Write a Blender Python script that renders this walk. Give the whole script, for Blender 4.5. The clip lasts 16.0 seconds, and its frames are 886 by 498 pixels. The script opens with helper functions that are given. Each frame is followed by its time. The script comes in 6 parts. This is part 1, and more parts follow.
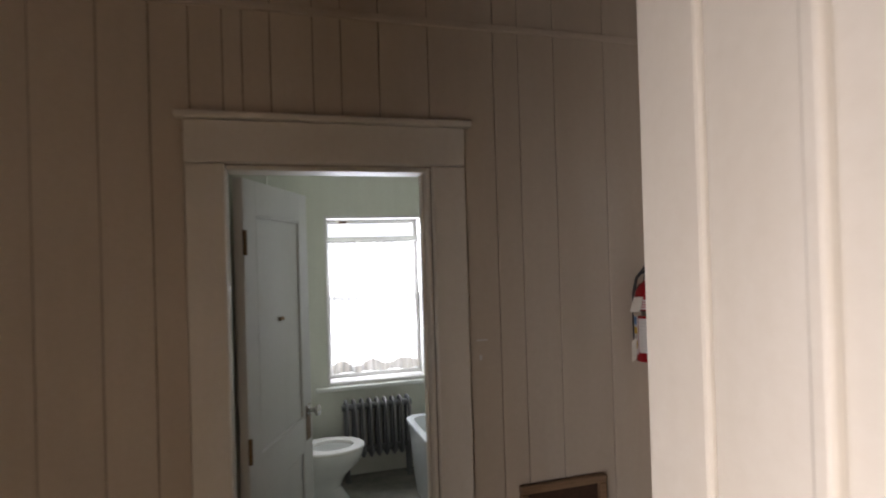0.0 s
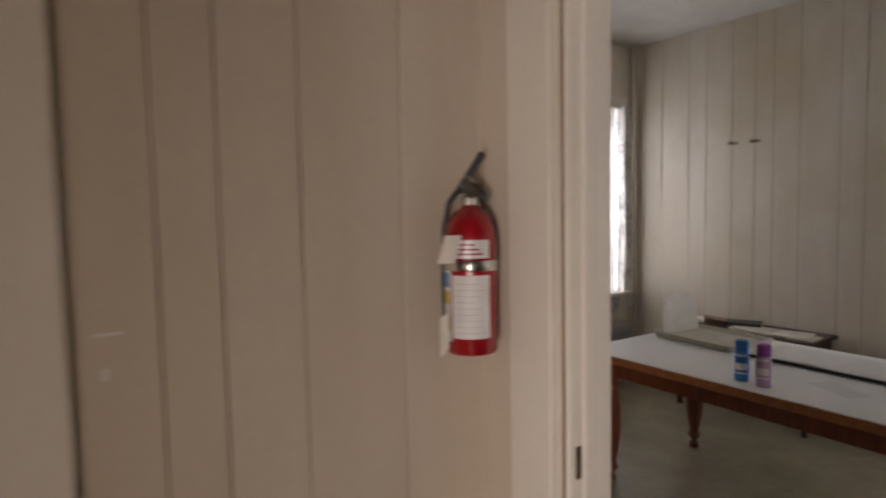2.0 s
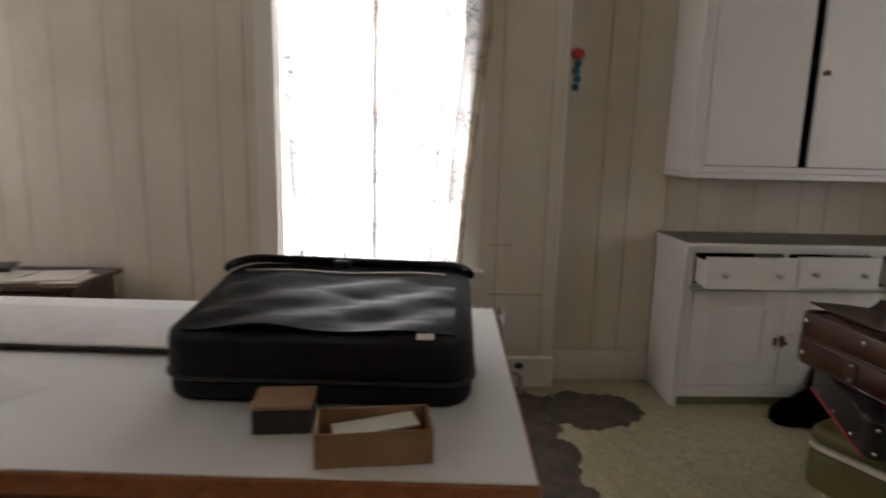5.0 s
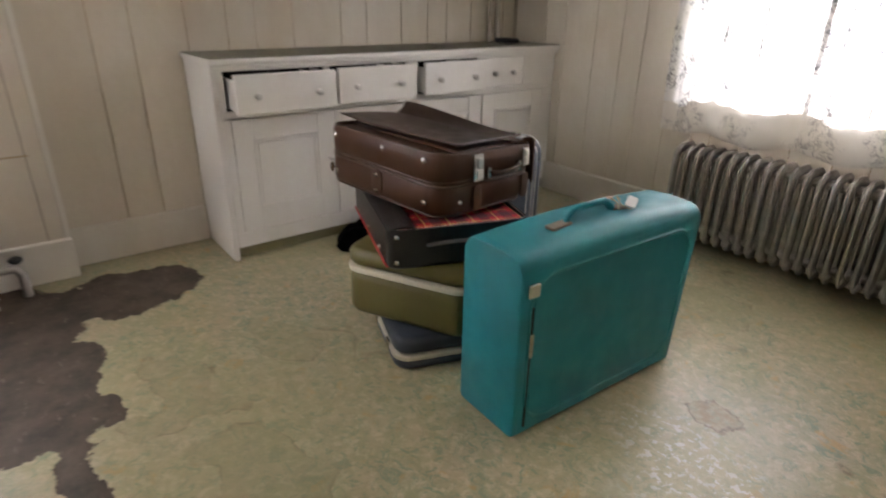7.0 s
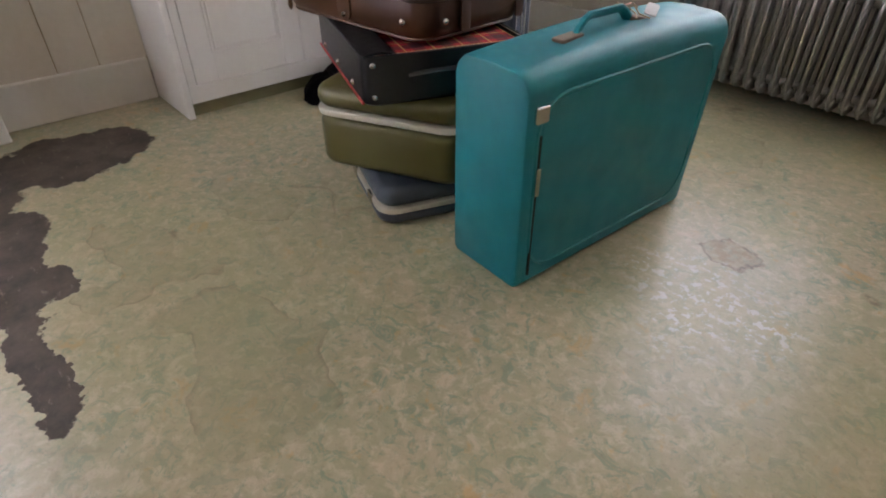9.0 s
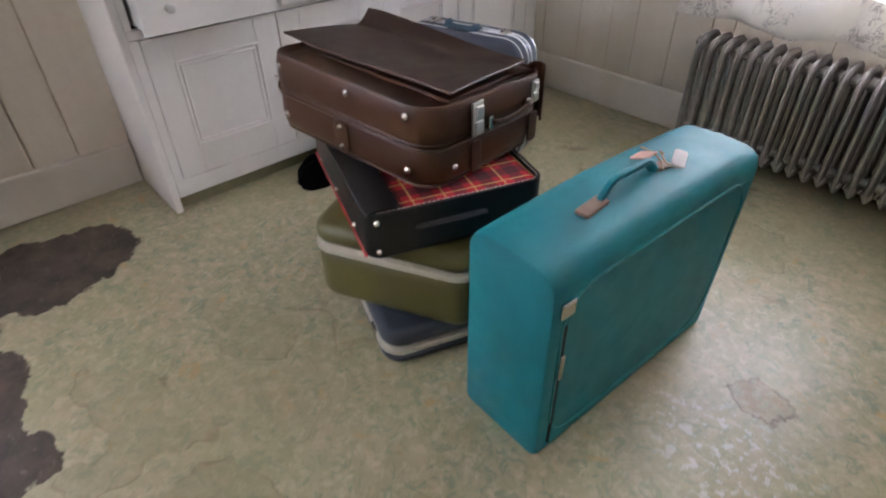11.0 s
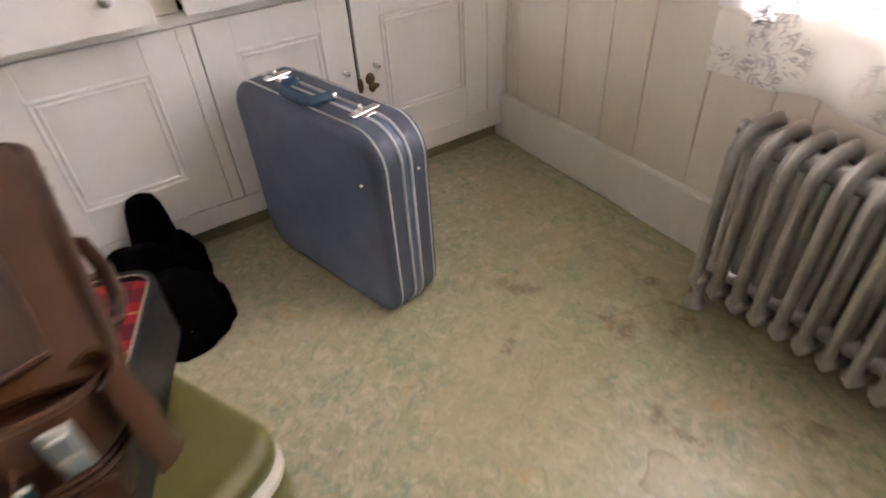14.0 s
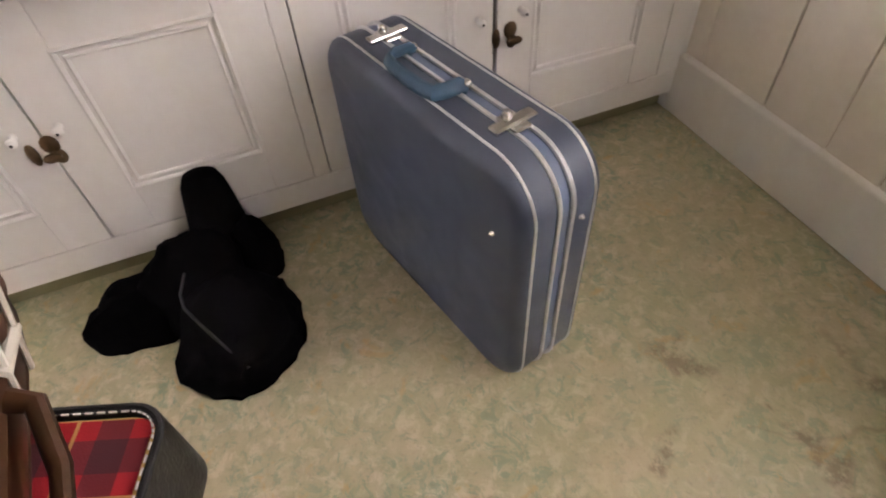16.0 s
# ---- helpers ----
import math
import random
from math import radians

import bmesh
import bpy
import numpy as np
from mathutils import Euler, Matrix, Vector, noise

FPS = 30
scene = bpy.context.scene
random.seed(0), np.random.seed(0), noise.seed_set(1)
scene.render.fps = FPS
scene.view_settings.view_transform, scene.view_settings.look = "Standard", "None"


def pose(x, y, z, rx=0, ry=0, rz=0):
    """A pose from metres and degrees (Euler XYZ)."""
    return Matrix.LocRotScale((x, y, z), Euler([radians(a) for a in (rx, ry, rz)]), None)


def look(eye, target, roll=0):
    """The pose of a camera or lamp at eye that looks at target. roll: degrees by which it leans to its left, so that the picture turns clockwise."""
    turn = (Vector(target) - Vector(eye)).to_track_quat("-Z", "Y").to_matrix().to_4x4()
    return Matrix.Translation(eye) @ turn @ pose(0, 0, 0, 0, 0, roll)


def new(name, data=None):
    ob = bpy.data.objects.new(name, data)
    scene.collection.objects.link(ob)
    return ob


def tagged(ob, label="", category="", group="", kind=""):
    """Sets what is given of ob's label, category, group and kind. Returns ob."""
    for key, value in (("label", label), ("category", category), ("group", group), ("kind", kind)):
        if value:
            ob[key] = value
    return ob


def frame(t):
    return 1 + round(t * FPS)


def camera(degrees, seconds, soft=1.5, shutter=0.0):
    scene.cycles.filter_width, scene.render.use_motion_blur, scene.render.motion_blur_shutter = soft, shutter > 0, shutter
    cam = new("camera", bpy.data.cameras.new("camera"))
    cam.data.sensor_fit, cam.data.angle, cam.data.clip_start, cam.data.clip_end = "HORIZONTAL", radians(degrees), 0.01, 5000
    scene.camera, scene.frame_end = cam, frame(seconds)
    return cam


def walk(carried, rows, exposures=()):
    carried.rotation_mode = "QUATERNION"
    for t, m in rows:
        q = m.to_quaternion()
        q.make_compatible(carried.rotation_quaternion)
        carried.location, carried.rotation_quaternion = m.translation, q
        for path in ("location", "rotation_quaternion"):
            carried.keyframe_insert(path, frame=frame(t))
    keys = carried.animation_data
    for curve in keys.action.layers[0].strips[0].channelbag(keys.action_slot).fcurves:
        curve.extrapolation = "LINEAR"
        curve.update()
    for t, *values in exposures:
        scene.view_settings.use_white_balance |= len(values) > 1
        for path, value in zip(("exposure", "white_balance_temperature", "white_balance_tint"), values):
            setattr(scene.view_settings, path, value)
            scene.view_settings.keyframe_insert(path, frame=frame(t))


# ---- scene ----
cam = camera(75.7, 16.0, 1.9, 0.5)
PATH = [
    (0, (-4.954, 2.254, 1.693), (-4.374, 4.168, 1.706), -1.7),
    (0.5, (-4.826, 2.542, 1.649), (-4.165, 4.429, 1.627), -1.2),
    (1, (-4.725, 2.843, 1.609), (-3.947, 4.684, 1.549), -0.7),
    (1.5, (-4.567, 3.059, 1.565), (-3.604, 4.808, 1.449), -0.2),
    (2, (-4.287, 3.219, 1.545), (-3.126, 4.842, 1.417), -1.1),
    (2.5, (-4.013, 3.356, 1.492), (-2.6, 4.761, 1.316), -0.3),
    (3, (-3.784, 3.387, 1.449), (-2.1, 4.442, 1.223), 0.5),
    (3.5, (-3.472, 3.399, 1.469), (-1.634, 4.146, 1.216), 0.5),
    (3.7, (-3.378, 3.377, 1.449), (-1.509, 4.039, 1.19), 0.4),
    (5.8, (-2.499, 3.031, 1.213), (-0.634, 2.494, 0.727), 1.1),
    (6, (-2.486, 2.946, 1.191), (-0.669, 2.303, 0.657), 0.8),
    (6.5, (-2.49, 2.88, 1.14), (-0.884, 1.891, 0.476), 1.3),
    (7, (-2.413, 2.66, 1.081), (-0.968, 1.528, 0.287), 1.0),
    (7.5, (-2.32, 2.593, 0.993), (-0.961, 1.434, 0.092), 0.8),
    (8, (-2.306, 2.594, 0.908), (-0.989, 1.48, -0.104), 0.1),
    (8.2, (-2.311, 2.601, 0.876), (-1.015, 1.505, -0.182), -0.1),
    (10.3, (-2.106, 2.543, 1.106), (-0.914, 1.503, -0.118), -0.4),
    (10.5, (-2.067, 2.518, 1.151), (-0.876, 1.483, -0.077), -0.7),
    (11, (-2.006, 2.41, 1.169), (-0.815, 1.35, -0.038), -0.8),
    (11.5, (-1.901, 2.224, 1.155), (-0.711, 1.149, -0.039), -1.1),
    (12, (-1.797, 2.057, 1.148), (-0.603, 0.984, -0.045), -1.4),
    (12.5, (-1.645, 1.883, 1.184), (-0.454, 0.811, -0.012), -1.5),
    (13, (-1.607, 1.681, 1.144), (-0.387, 0.646, -0.057), -1.9),
    (13.5, (-1.664, 1.445, 1.119), (-0.365, 0.536, -0.1), -3.5),
    (14, (-1.546, 1.197, 1.038), (-0.215, 0.396, -0.221), -3.8),
    (14.5, (-1.289, 0.999, 0.992), (0.026, 0.324, -0.354), -5.0),
    (15, (-1.227, 0.973, 0.993), (0.055, 0.411, -0.436), -5.2),
    (15.5, (-1.136, 1.033, 0.97), (0.123, 0.531, -0.5), -4.7),
    (16, (-1.073, 1.05, 0.979), (0.19, 0.619, -0.511), -4.7),
]
# the camera's own brightening and white balance along the walk
TONE = [(0.0, -2.45, 6150, 19), (1.0, -2.12, 6150, 19), (2.0, -1.8, 6600, 21), (2.5, -1.85, 6700, 21), (3.0, -2.1, 6500, 18), (3.7, -2.02, 6500, 18), (5.8, -0.55, 6700, 20), (7.0, 0.0, 6550, 20),
        (8.2, 0.05, 6250, 22), (10.3, 0.17, 6050, 24), (12.0, 0.33, 5700, 23), (12.5, 0.43, 5900, 25), (13.5, 0.62, 6300, 27), (14.5, 0.74, 6750, 26), (16.0, 0.72, 6750, 27)]
walk(cam, [(t, look(eye, target, roll)) for t, eye, target, roll in PATH], TONE)

# ---------- world, daylight and exposure ----------
world = bpy.data.worlds.new("overcast_sky")
scene.world = world
world.use_nodes = True
_sky = world.node_tree.nodes.new("ShaderNodeTexSky")
_sky.sky_type, _sky.sun_disc = "NISHITA", False
_sky.sun_elevation, _sky.sun_rotation = radians(42), radians(200)
_sky.dust_density, _sky.air_density = 4.0, 1.0
world.node_tree.links.new(_sky.outputs[0], world.node_tree.nodes["Background"].inputs[0])
world.node_tree.nodes["Background"].inputs[1].default_value = 0.12

sun_data = bpy.data.lights.new("sun", "SUN")
sun_data.energy, sun_data.angle, sun_data.color = 0.8, radians(14), (1.0, 0.96, 0.9)
sun = new("sun", sun_data)
sun.matrix_basis = look((0, -20, 18), (0, 0, 0))


def sky_light(name, eye, target, w, h, watts, col=(0.93, 0.97, 1.0), spread=180):
    """The sky's light in a window's opening."""
    d = bpy.data.lights.new(name, "AREA")
    d.shape, d.size, d.size_y, d.energy, d.color = "RECTANGLE", w, h, watts, col
    d.spread = radians(spread)
    ob = new(name, d)
    ob.matrix_basis = look(eye, target)
    return ob


sky_light("north_window_light", (-0.45, 6.70, 1.50), (-0.45, 0, 1.50), 0.90, 1.36, 240)
sky_light("east_window_light", (0.45, 3.53, 1.42), (-5, 3.53, 1.42), 0.90, 1.48, 150)
sky_light("south_window_light", (-1.43, -0.25, 1.5), (-1.43, 5, 1.5), 0.90, 1.65, 80)
sky_light("bath_window_light", (-4.16, 6.93, 1.37), (-4.16, 0, 1.37), 0.70, 1.15, 420)
sky_light("hall_window_light", (-6.30, 1.55, 0.86), (0, 1.55, 0.86), 0.76, 0.86, 420, (1.0, 0.91, 0.80), 130)

# ---------- helpers of this scene ----------
def part(name, bm, material, parent=None, label="", smooth=False):
    me = bpy.data.meshes.new(name)
    bmesh.ops.recalc_face_normals(bm, faces=bm.faces)
    bm.to_mesh(me)
    bm.free()
    me.materials.append(material)
    if smooth:
        me.shade_smooth()
        me.set_sharp_from_angle(angle=radians(38))
    ob = new(name, me)
    ob.parent = parent
    if label:
        ob["label"] = label
    return ob


def thing(name, label, category, m=None, group=""):
    ob = new(name)
    ob.empty_display_size = 0.1
    if m is not None:
        ob.matrix_basis = m
    return tagged(ob, label, category, group)


def single(name, bm, material, label, category, m=None, group="", smooth=False):
    """A thing of one mesh."""
    ob = part(name, bm, material, None, "", smooth)
    if m is not None:
        ob.matrix_basis = m
    return tagged(ob, label, category, group)


def structure(name, bm, material, label, category="wall", smooth=False):
    ob = part(name, bm, material, None, "", smooth)
    return tagged(ob, label, category, "", "structure")


def box(x0, x1, y0, y1, z0, z1, b=0.0, seg=2, bm=None, m=None):
    """A box with rounded edges, added to bm."""
    own = bmesh.new()
    c = ((x0 + x1) / 2, (y0 + y1) / 2, (z0 + z1) / 2)
    bmesh.ops.create_cube(own, size=1, matrix=Matrix.Translation(c) @ Matrix.Diagonal((abs(x1 - x0), abs(y1 - y0), abs(z1 - z0), 1)))
    if b > 0:
        bmesh.ops.bevel(own, geom=own.edges[:], offset=b, segments=seg, profile=0.5, affect="EDGES", clamp_overlap=True)
    return merge(bm, own, m)


def merge(bm, own, m=None):
    if m is not None:
        own.transform(m)
    if bm is None:
        return own
    me = bpy.data.meshes.new("tmp")
    own.to_mesh(me)
    own.free()
    bm.from_mesh(me)
    bpy.data.meshes.remove(me)
    return bm


def rounded(a, b, r, n=6):
    """The outline of a rectangle of half sizes a, b with round corners."""
    r = max(min(r, a * 0.999, b * 0.999), 0.0005)
    pts = []
    for cx, cy, start in ((a - r, b - r, 0), (-a + r, b - r, 90), (-a + r, -b + r, 180), (a - r, -b + r, 270)):
        for k in range(n + 1):
            t = radians(start + 90 * k / n)
            pts.append((cx + r * math.cos(t), cy + r * math.sin(t)))
    return pts


def loft(rings, bm=None, cap=True, closed=False, m=None):
    """Skin rings of equally many points."""
    own = bmesh.new()
    rows = [[own.verts.new(p) for p in ring] for ring in rings]
    pairs = list(zip(rows, rows[1:])) + ([(rows[-1], rows[0])] if closed else [])
    n = len(rows[0])
    for lo, hi in pairs:
        for i in range(n):
            own.faces.new((lo[i], lo[(i + 1) % n], hi[(i + 1) % n], hi[i]))
    if cap and not closed:
        own.faces.new(rows[0][::-1])
        own.faces.new(rows[-1])
    return merge(bm, own, m)


def slab(a, b, r, w, e, bm=None, m=None, n=7, steps=4):
    """A plate in the xy plane, half sizes a, b, corner radius r, thickness w along z from 0, edges rounded by e."""
    rings = []
    for k in range(steps + 1):
        t = radians(90 * k / steps)
        i = e * (1 - math.sin(t))
        rings.append([(x, y, e * (1 - math.cos(t))) for x, y in rounded(a - i, b - i, r - i, n)])
    for k in range(steps + 1):
        t = radians(90 - 90 * k / steps)
        i = e * (1 - math.sin(t))
        rings.append([(x, y, w - e * (1 - math.cos(t))) for x, y in rounded(a - i, b - i, r - i, n)])
    return loft(rings, bm, m=m)


def lathe(profile, seg=20, bm=None, m=None):
    """Turn (radius, height) pairs about z."""
    rings = [[(r * math.cos(2 * math.pi * k / seg), r * math.sin(2 * math.pi * k / seg), z) for k in range(seg)] for r, z in profile]
    return loft(rings, bm, m=m)


def tube(points, r, seg=8, bm=None, m=None, closed=False, flat=1.0):
    """Sweep a round or flattened section along points."""
    pts = [Vector(p) for p in points]
    rings = []
    side = None
    for i, p in enumerate(pts):
        if closed:
            d = pts[(i + 1) % len(pts)] - pts[i - 1]
        else:
            d = pts[min(i + 1, len(pts) - 1)] - pts[max(i - 1, 0)]
        d.normalize()
        if side is None:
            side = d.orthogonal().normalized()
        side = (side - d * side.dot(d)).normalized()
        up = d.cross(side)
        rings.append([p + r * (math.cos(2 * math.pi * k / seg) * side + flat * math.sin(2 * math.pi * k / seg) * up) for k in range(seg)])
    return loft(rings, bm, cap=not closed, closed=closed, m=m)


def rod(p, q, r, seg=10, bm=None):
    return tube([p, q], r, seg, bm)


def ball(c, r, bm=None, u=12, v=8, squash=(1, 1, 1)):
    own = bmesh.new()
    bmesh.ops.create_uvsphere(own, u_segments=u, v_segments=v, radius=r)
    return merge(bm, own, Matrix.Translation(c) @ Matrix.Diagonal((*squash, 1)))


def sheet(f, nu, nv, bm=None):
    """A surface f(u, v), u and v from 0 to 1."""
    own = bmesh.new()
    g = [[own.verts.new(f(i / nu, j / nv)) for i in range(nu + 1)] for j in range(nv + 1)]
    for j in range(nv):
        for i in range(nu):
            own.faces.new((g[j][i], g[j][i + 1], g[j + 1][i + 1], g[j + 1][i]))
    return merge(bm, own)


def thick(bm, t):
    """Give an open sheet a thickness."""
    bmesh.ops.recalc_face_normals(bm, faces=bm.faces)
    bmesh.ops.solidify(bm, geom=bm.faces[:], thickness=t)
    return bm


# ---------- materials ----------
class Nodes:
    def __init__(self, name):
        self.mat = bpy.data.materials.new(name)
        self.mat.use_nodes = True
        self.tree = self.mat.node_tree
        self.out = self.tree.nodes["Material Output"]
        self.bsdf = self.tree.nodes["Principled BSDF"]
        self.coord = self.add("ShaderNodeTexCoord").outputs["Object"]

    def add(self, kind, **inputs):
        node = self.tree.nodes.new(kind)
        for key, value in inputs.items():
            self.put(node.inputs[key.replace("_", " ")], value)
        return node

    def put(self, socket, value):
        if hasattr(value, "is_output"):
            self.tree.links.new(value, socket)
        else:
            socket.default_value = value

    def noise(self, scale, detail=4, rough=0.55, vector=None, stretch=None, warp=0.0):
        vector = vector or self.coord
        if stretch:
            node = self.add("ShaderNodeMapping")
            self.put(node.inputs["Vector"], vector)
            node.inputs["Scale"].default_value = stretch
            vector = node.outputs["Vector"]
        node = self.add("ShaderNodeTexNoise", Scale=scale, Detail=detail, Roughness=rough, Distortion=warp)
        self.put(node.inputs["Vector"], vector)
        return node.outputs["Fac"]

    def ramp(self, fac, *stops):
        node = self.add("ShaderNodeValToRGB")
        self.put(node.inputs["Fac"], fac)
        el = node.color_ramp.elements
        while len(el) < len(stops):
            el.new(0.5)
        for e, (p, c) in zip(el, stops):
            e.position = p
            e.color = (*c, 1) if isinstance(c, tuple) else (c, c, c, 1)
        return node.outputs["Color"]

    def mix(self, fac, a, b, how="MIX"):
        node = self.add("ShaderNodeMix")
        node.data_type, node.blend_type = "RGBA", how
        self.put(node.inputs["Factor"], fac)
        for key, v in (("A", a), ("B", b)):
            socket = [s for s in node.inputs if s.name == key and s.type == "RGBA"][0]
            self.put(socket, (*v, 1) if isinstance(v, tuple) else v)
        return [s for s in node.outputs if s.type == "RGBA"][0]

    def math(self, op, a, b=0.0, c=0.0):
        node = self.add("ShaderNodeMath")
        node.operation = op
        for s, v in zip(node.inputs, (a, b, c)):
            self.put(s, v)
        return node.outputs[0]

    def bump(self, height, strength=0.2, distance=0.01):
        node = self.add("ShaderNodeBump", Strength=strength, Distance=distance)
        self.put(node.inputs["Height"], height)
        self.put(self.bsdf.inputs["Normal"], node.outputs["Normal"])

    def set(self, **inputs):
        for key, value in inputs.items():
            if isinstance(value, tuple) and len(value) == 3:
                value = (*value, 1)
            self.put(self.bsdf.inputs[key.replace("_", " ")], value)
        return self

    def world(self):
        return self.add("ShaderNodeNewGeometry").outputs["Position"]

    def random(self):
        return self.add("ShaderNodeObjectInfo").outputs["Random"]


def painted(name, col, dirt, rough=0.5, dirty=0.55, streak=(1, 1, 0.15), bump=0.08, vary=0.0, stained=0.0):
    """Old paint: a base colour with soft dirt streaks and fine relief."""
    n = Nodes(name)
    pos = n.world()
    big = n.noise(2.2, 5, 0.6, pos, streak)
    fine = n.noise(45, 3, 0.6, pos)
    c = n.mix(n.ramp(big, (dirty - 0.12, 0.0), (dirty + 0.3, 0.75)), col, dirt)
    c = n.mix(n.ramp(fine, (0.3, 0.0), (0.75, 0.16)), c, dirt)
    stain = n.noise(0.85, 4, 0.6, pos)
    c = n.mix(n.ramp(stain, (0.50, 0.0), (0.72, stained)), c, (0.46, 0.37, 0.22))
    if vary:
        c = n.mix(n.math("MULTIPLY", n.random(), vary), c, dirt)
    n.set(Base_Color=c, Roughness=n.ramp(big, (0.2, rough - 0.08), (0.8, rough + 0.12)))
    n.bump(n.noise(120, 3, 0.6, pos), bump, 0.003)
    return n.mat


def plain(name, col, rough=0.5, metal=0.0, var=0.12, scale=30, bump=0.0, coat=0.0, bscale=200):
    """A nearly even surface with slight variation at two scales."""
    n = Nodes(name)
    dark = tuple(c * (1 - 2.2 * var) for c in col)
    c = n.mix(n.ramp(n.noise(scale, 4), (0.3, 0.0), (0.75, 0.8)), col, dark)
    c = n.mix(n.ramp(n.noise(scale * 0.15, 3), (0.35, 0.0), (0.7, 0.5)), c, dark)
    n.set(Base_Color=c, Metallic=metal, Roughness=n.ramp(n.noise(scale * 2, 3), (0.2, max(rough - 0.07, 0.03)), (0.8, rough + 0.1)))
    if coat:
        n.set(Coat_Weight=coat, Coat_Roughness=0.15)
    if bump:
        n.bump(n.noise(bscale, 3, 0.6), bump, 0.004)
    return n.mat


def wooden(name, light, dark, rough=0.4, axis=1, scale=9.0, coat=0.0):
    n = Nodes(name)
    st = [6.0, 6.0, 6.0]
    st[axis] = 0.45
    g = n.noise(scale, 6, 0.65, stretch=tuple(st), warp=0.6)
    f = n.noise(scale * 8, 3, 0.6, stretch=tuple(st))
    c = n.mix(n.ramp(g, (0.3, 0.0), (0.7, 1.0)), light, dark)
    c = n.mix(n.ramp(f, (0.4, 0.0), (0.8, 0.35)), c, dark)
    n.set(Base_Color=c, Roughness=n.ramp(f, (0.2, rough - 0.05), (0.8, rough + 0.12)))
    if coat:
        n.set(Coat_Weight=coat)
    n.bump(f, 0.12, 0.003)
    return n.mat


M = {}
M["board"] = painted("cream_board_paint", (0.72, 0.665, 0.575), (0.50, 0.42, 0.31), 0.42, 0.50, vary=0.16, stained=0.5)
M["board_hall"] = painted("beige_board_paint", (0.62, 0.55, 0.46), (0.42, 0.34, 0.25), 0.45, 0.52, vary=0.2)
M["groove"] = plain("brown_groove", (0.44, 0.32, 0.17), 0.8, bump=0.1)
M["groove_hall"] = plain("tan_groove", (0.25, 0.185, 0.12), 0.8, bump=0.1)
M["groove_pale"] = plain("pale_brown_groove", (0.34, 0.28, 0.20), 0.8, bump=0.1)
M["trim"] = painted("cream_trim_paint", (0.74, 0.70, 0.63), (0.54, 0.48, 0.38), 0.4, 0.58)
M["cabinet"] = painted("off_white_cabinet_paint", (0.80, 0.775, 0.74), (0.62, 0.57, 0.51), 0.39, 0.6)
M["bath"] = painted("pale_green_bath_paint", (0.66, 0.67, 0.58), (0.48, 0.49, 0.40), 0.5, 0.55)
M["bath_white"] = painted("white_bath_paint", (0.74, 0.75, 0.70), (0.52, 0.52, 0.46), 0.45, 0.6)
M["door"] = painted("grey_white_door_paint", (0.52, 0.52, 0.50), (0.40, 0.38, 0.35), 0.4, 0.6)
M["ceiling"] = painted("ceiling_paint", (0.62, 0.60, 0.56), (0.45, 0.42, 0.36), 0.7, 0.55, (1, 1, 1))
# kept dark so the unseen hall surfaces throw back little light
M["low_bounce_plaster"] = painted("low_bounce_plaster", (0.24, 0.19, 0.145), (0.16, 0.12, 0.09), 0.7, 0.55)
M["outside"] = plain("outside_render", (0.4, 0.4, 0.38), 0.9)
M["radiator"] = plain("silver_radiator_paint", (0.50, 0.48, 0.45), 0.37, 0.80, 0.14, 25, 0.1)
M["bath_radiator"] = plain("grey_radiator_paint", (0.20, 0.20, 0.20), 0.45, 0.45, 0.15, 25, 0.1)
M["chrome"] = plain("worn_chrome", (0.72, 0.70, 0.66), 0.17, 1.0, 0.1, 60)
M["aluminium"] = plain("brushed_aluminium", (0.78, 0.78, 0.77), 0.37, 0.9, 0.08, 60)
M["brass"] = plain("tarnished_brass", (0.20, 0.13, 0.07), 0.45, 0.85, 0.2, 60, 0.1)
M["nickel"] = plain("polished_nickel", (0.70, 0.68, 0.64), 0.37, 0.85, 0.08, 60)
M["pewter"] = plain("dull_knob_metal", (0.62, 0.60, 0.57), 0.35, 0.7, 0.1, 60)
# near-black colour that stands in for the shade inside hollows
M["hollow_shade"] = plain("painted_hollow_shade", (0.012, 0.011, 0.010), 0.9)
M["black_vinyl"] = plain("black_vinyl", (0.012, 0.011, 0.012), 0.38, 0.0, 0.2, 40, 0.25)
M["black_nylon"] = plain("black_nylon", (0.010, 0.009, 0.010), 0.60, 0.0, 0.25, 20, 0.3, bscale=420)
M["creased_nylon"] = plain("creased_nylon_panel", (0.004, 0.0035, 0.004), 0.46, 0.0, 0.2, 12, 0.06, bscale=300)
M["black_cloth"] = plain("black_wool", (0.003, 0.0026, 0.003), 0.98, 0.0, 0.3, 40, 0.4, bscale=350)
_k = [nd for nd in M["black_cloth"].node_tree.nodes if nd.type == "BSDF_PRINCIPLED"][0]
_k.inputs["Specular IOR Level"].default_value = 0.05
M["teal"] = plain("teal_vinyl", (0.002, 0.215, 0.265), 0.44, 0.0, 0.14, 9, 0.22, bscale=520)
M["teal_dark"] = plain("teal_piping", (0.012, 0.235, 0.27), 0.38, 0.0, 0.15, 30)
M["teal_face"] = plain("teal_vinyl_face", (0.003, 0.205, 0.250), 0.48, 0.0, 0.16, 8, 0.25, bscale=520)
M["brown"] = plain("brown_leather", (0.060, 0.0225, 0.009), 0.37, 0.0, 0.08, 5, 0.07, bscale=420)
M["brown_flap"] = plain("dark_brown_leather_flap", (0.034, 0.0155, 0.0078), 0.38, 0.0, 0.10, 9, 0.10, bscale=420)
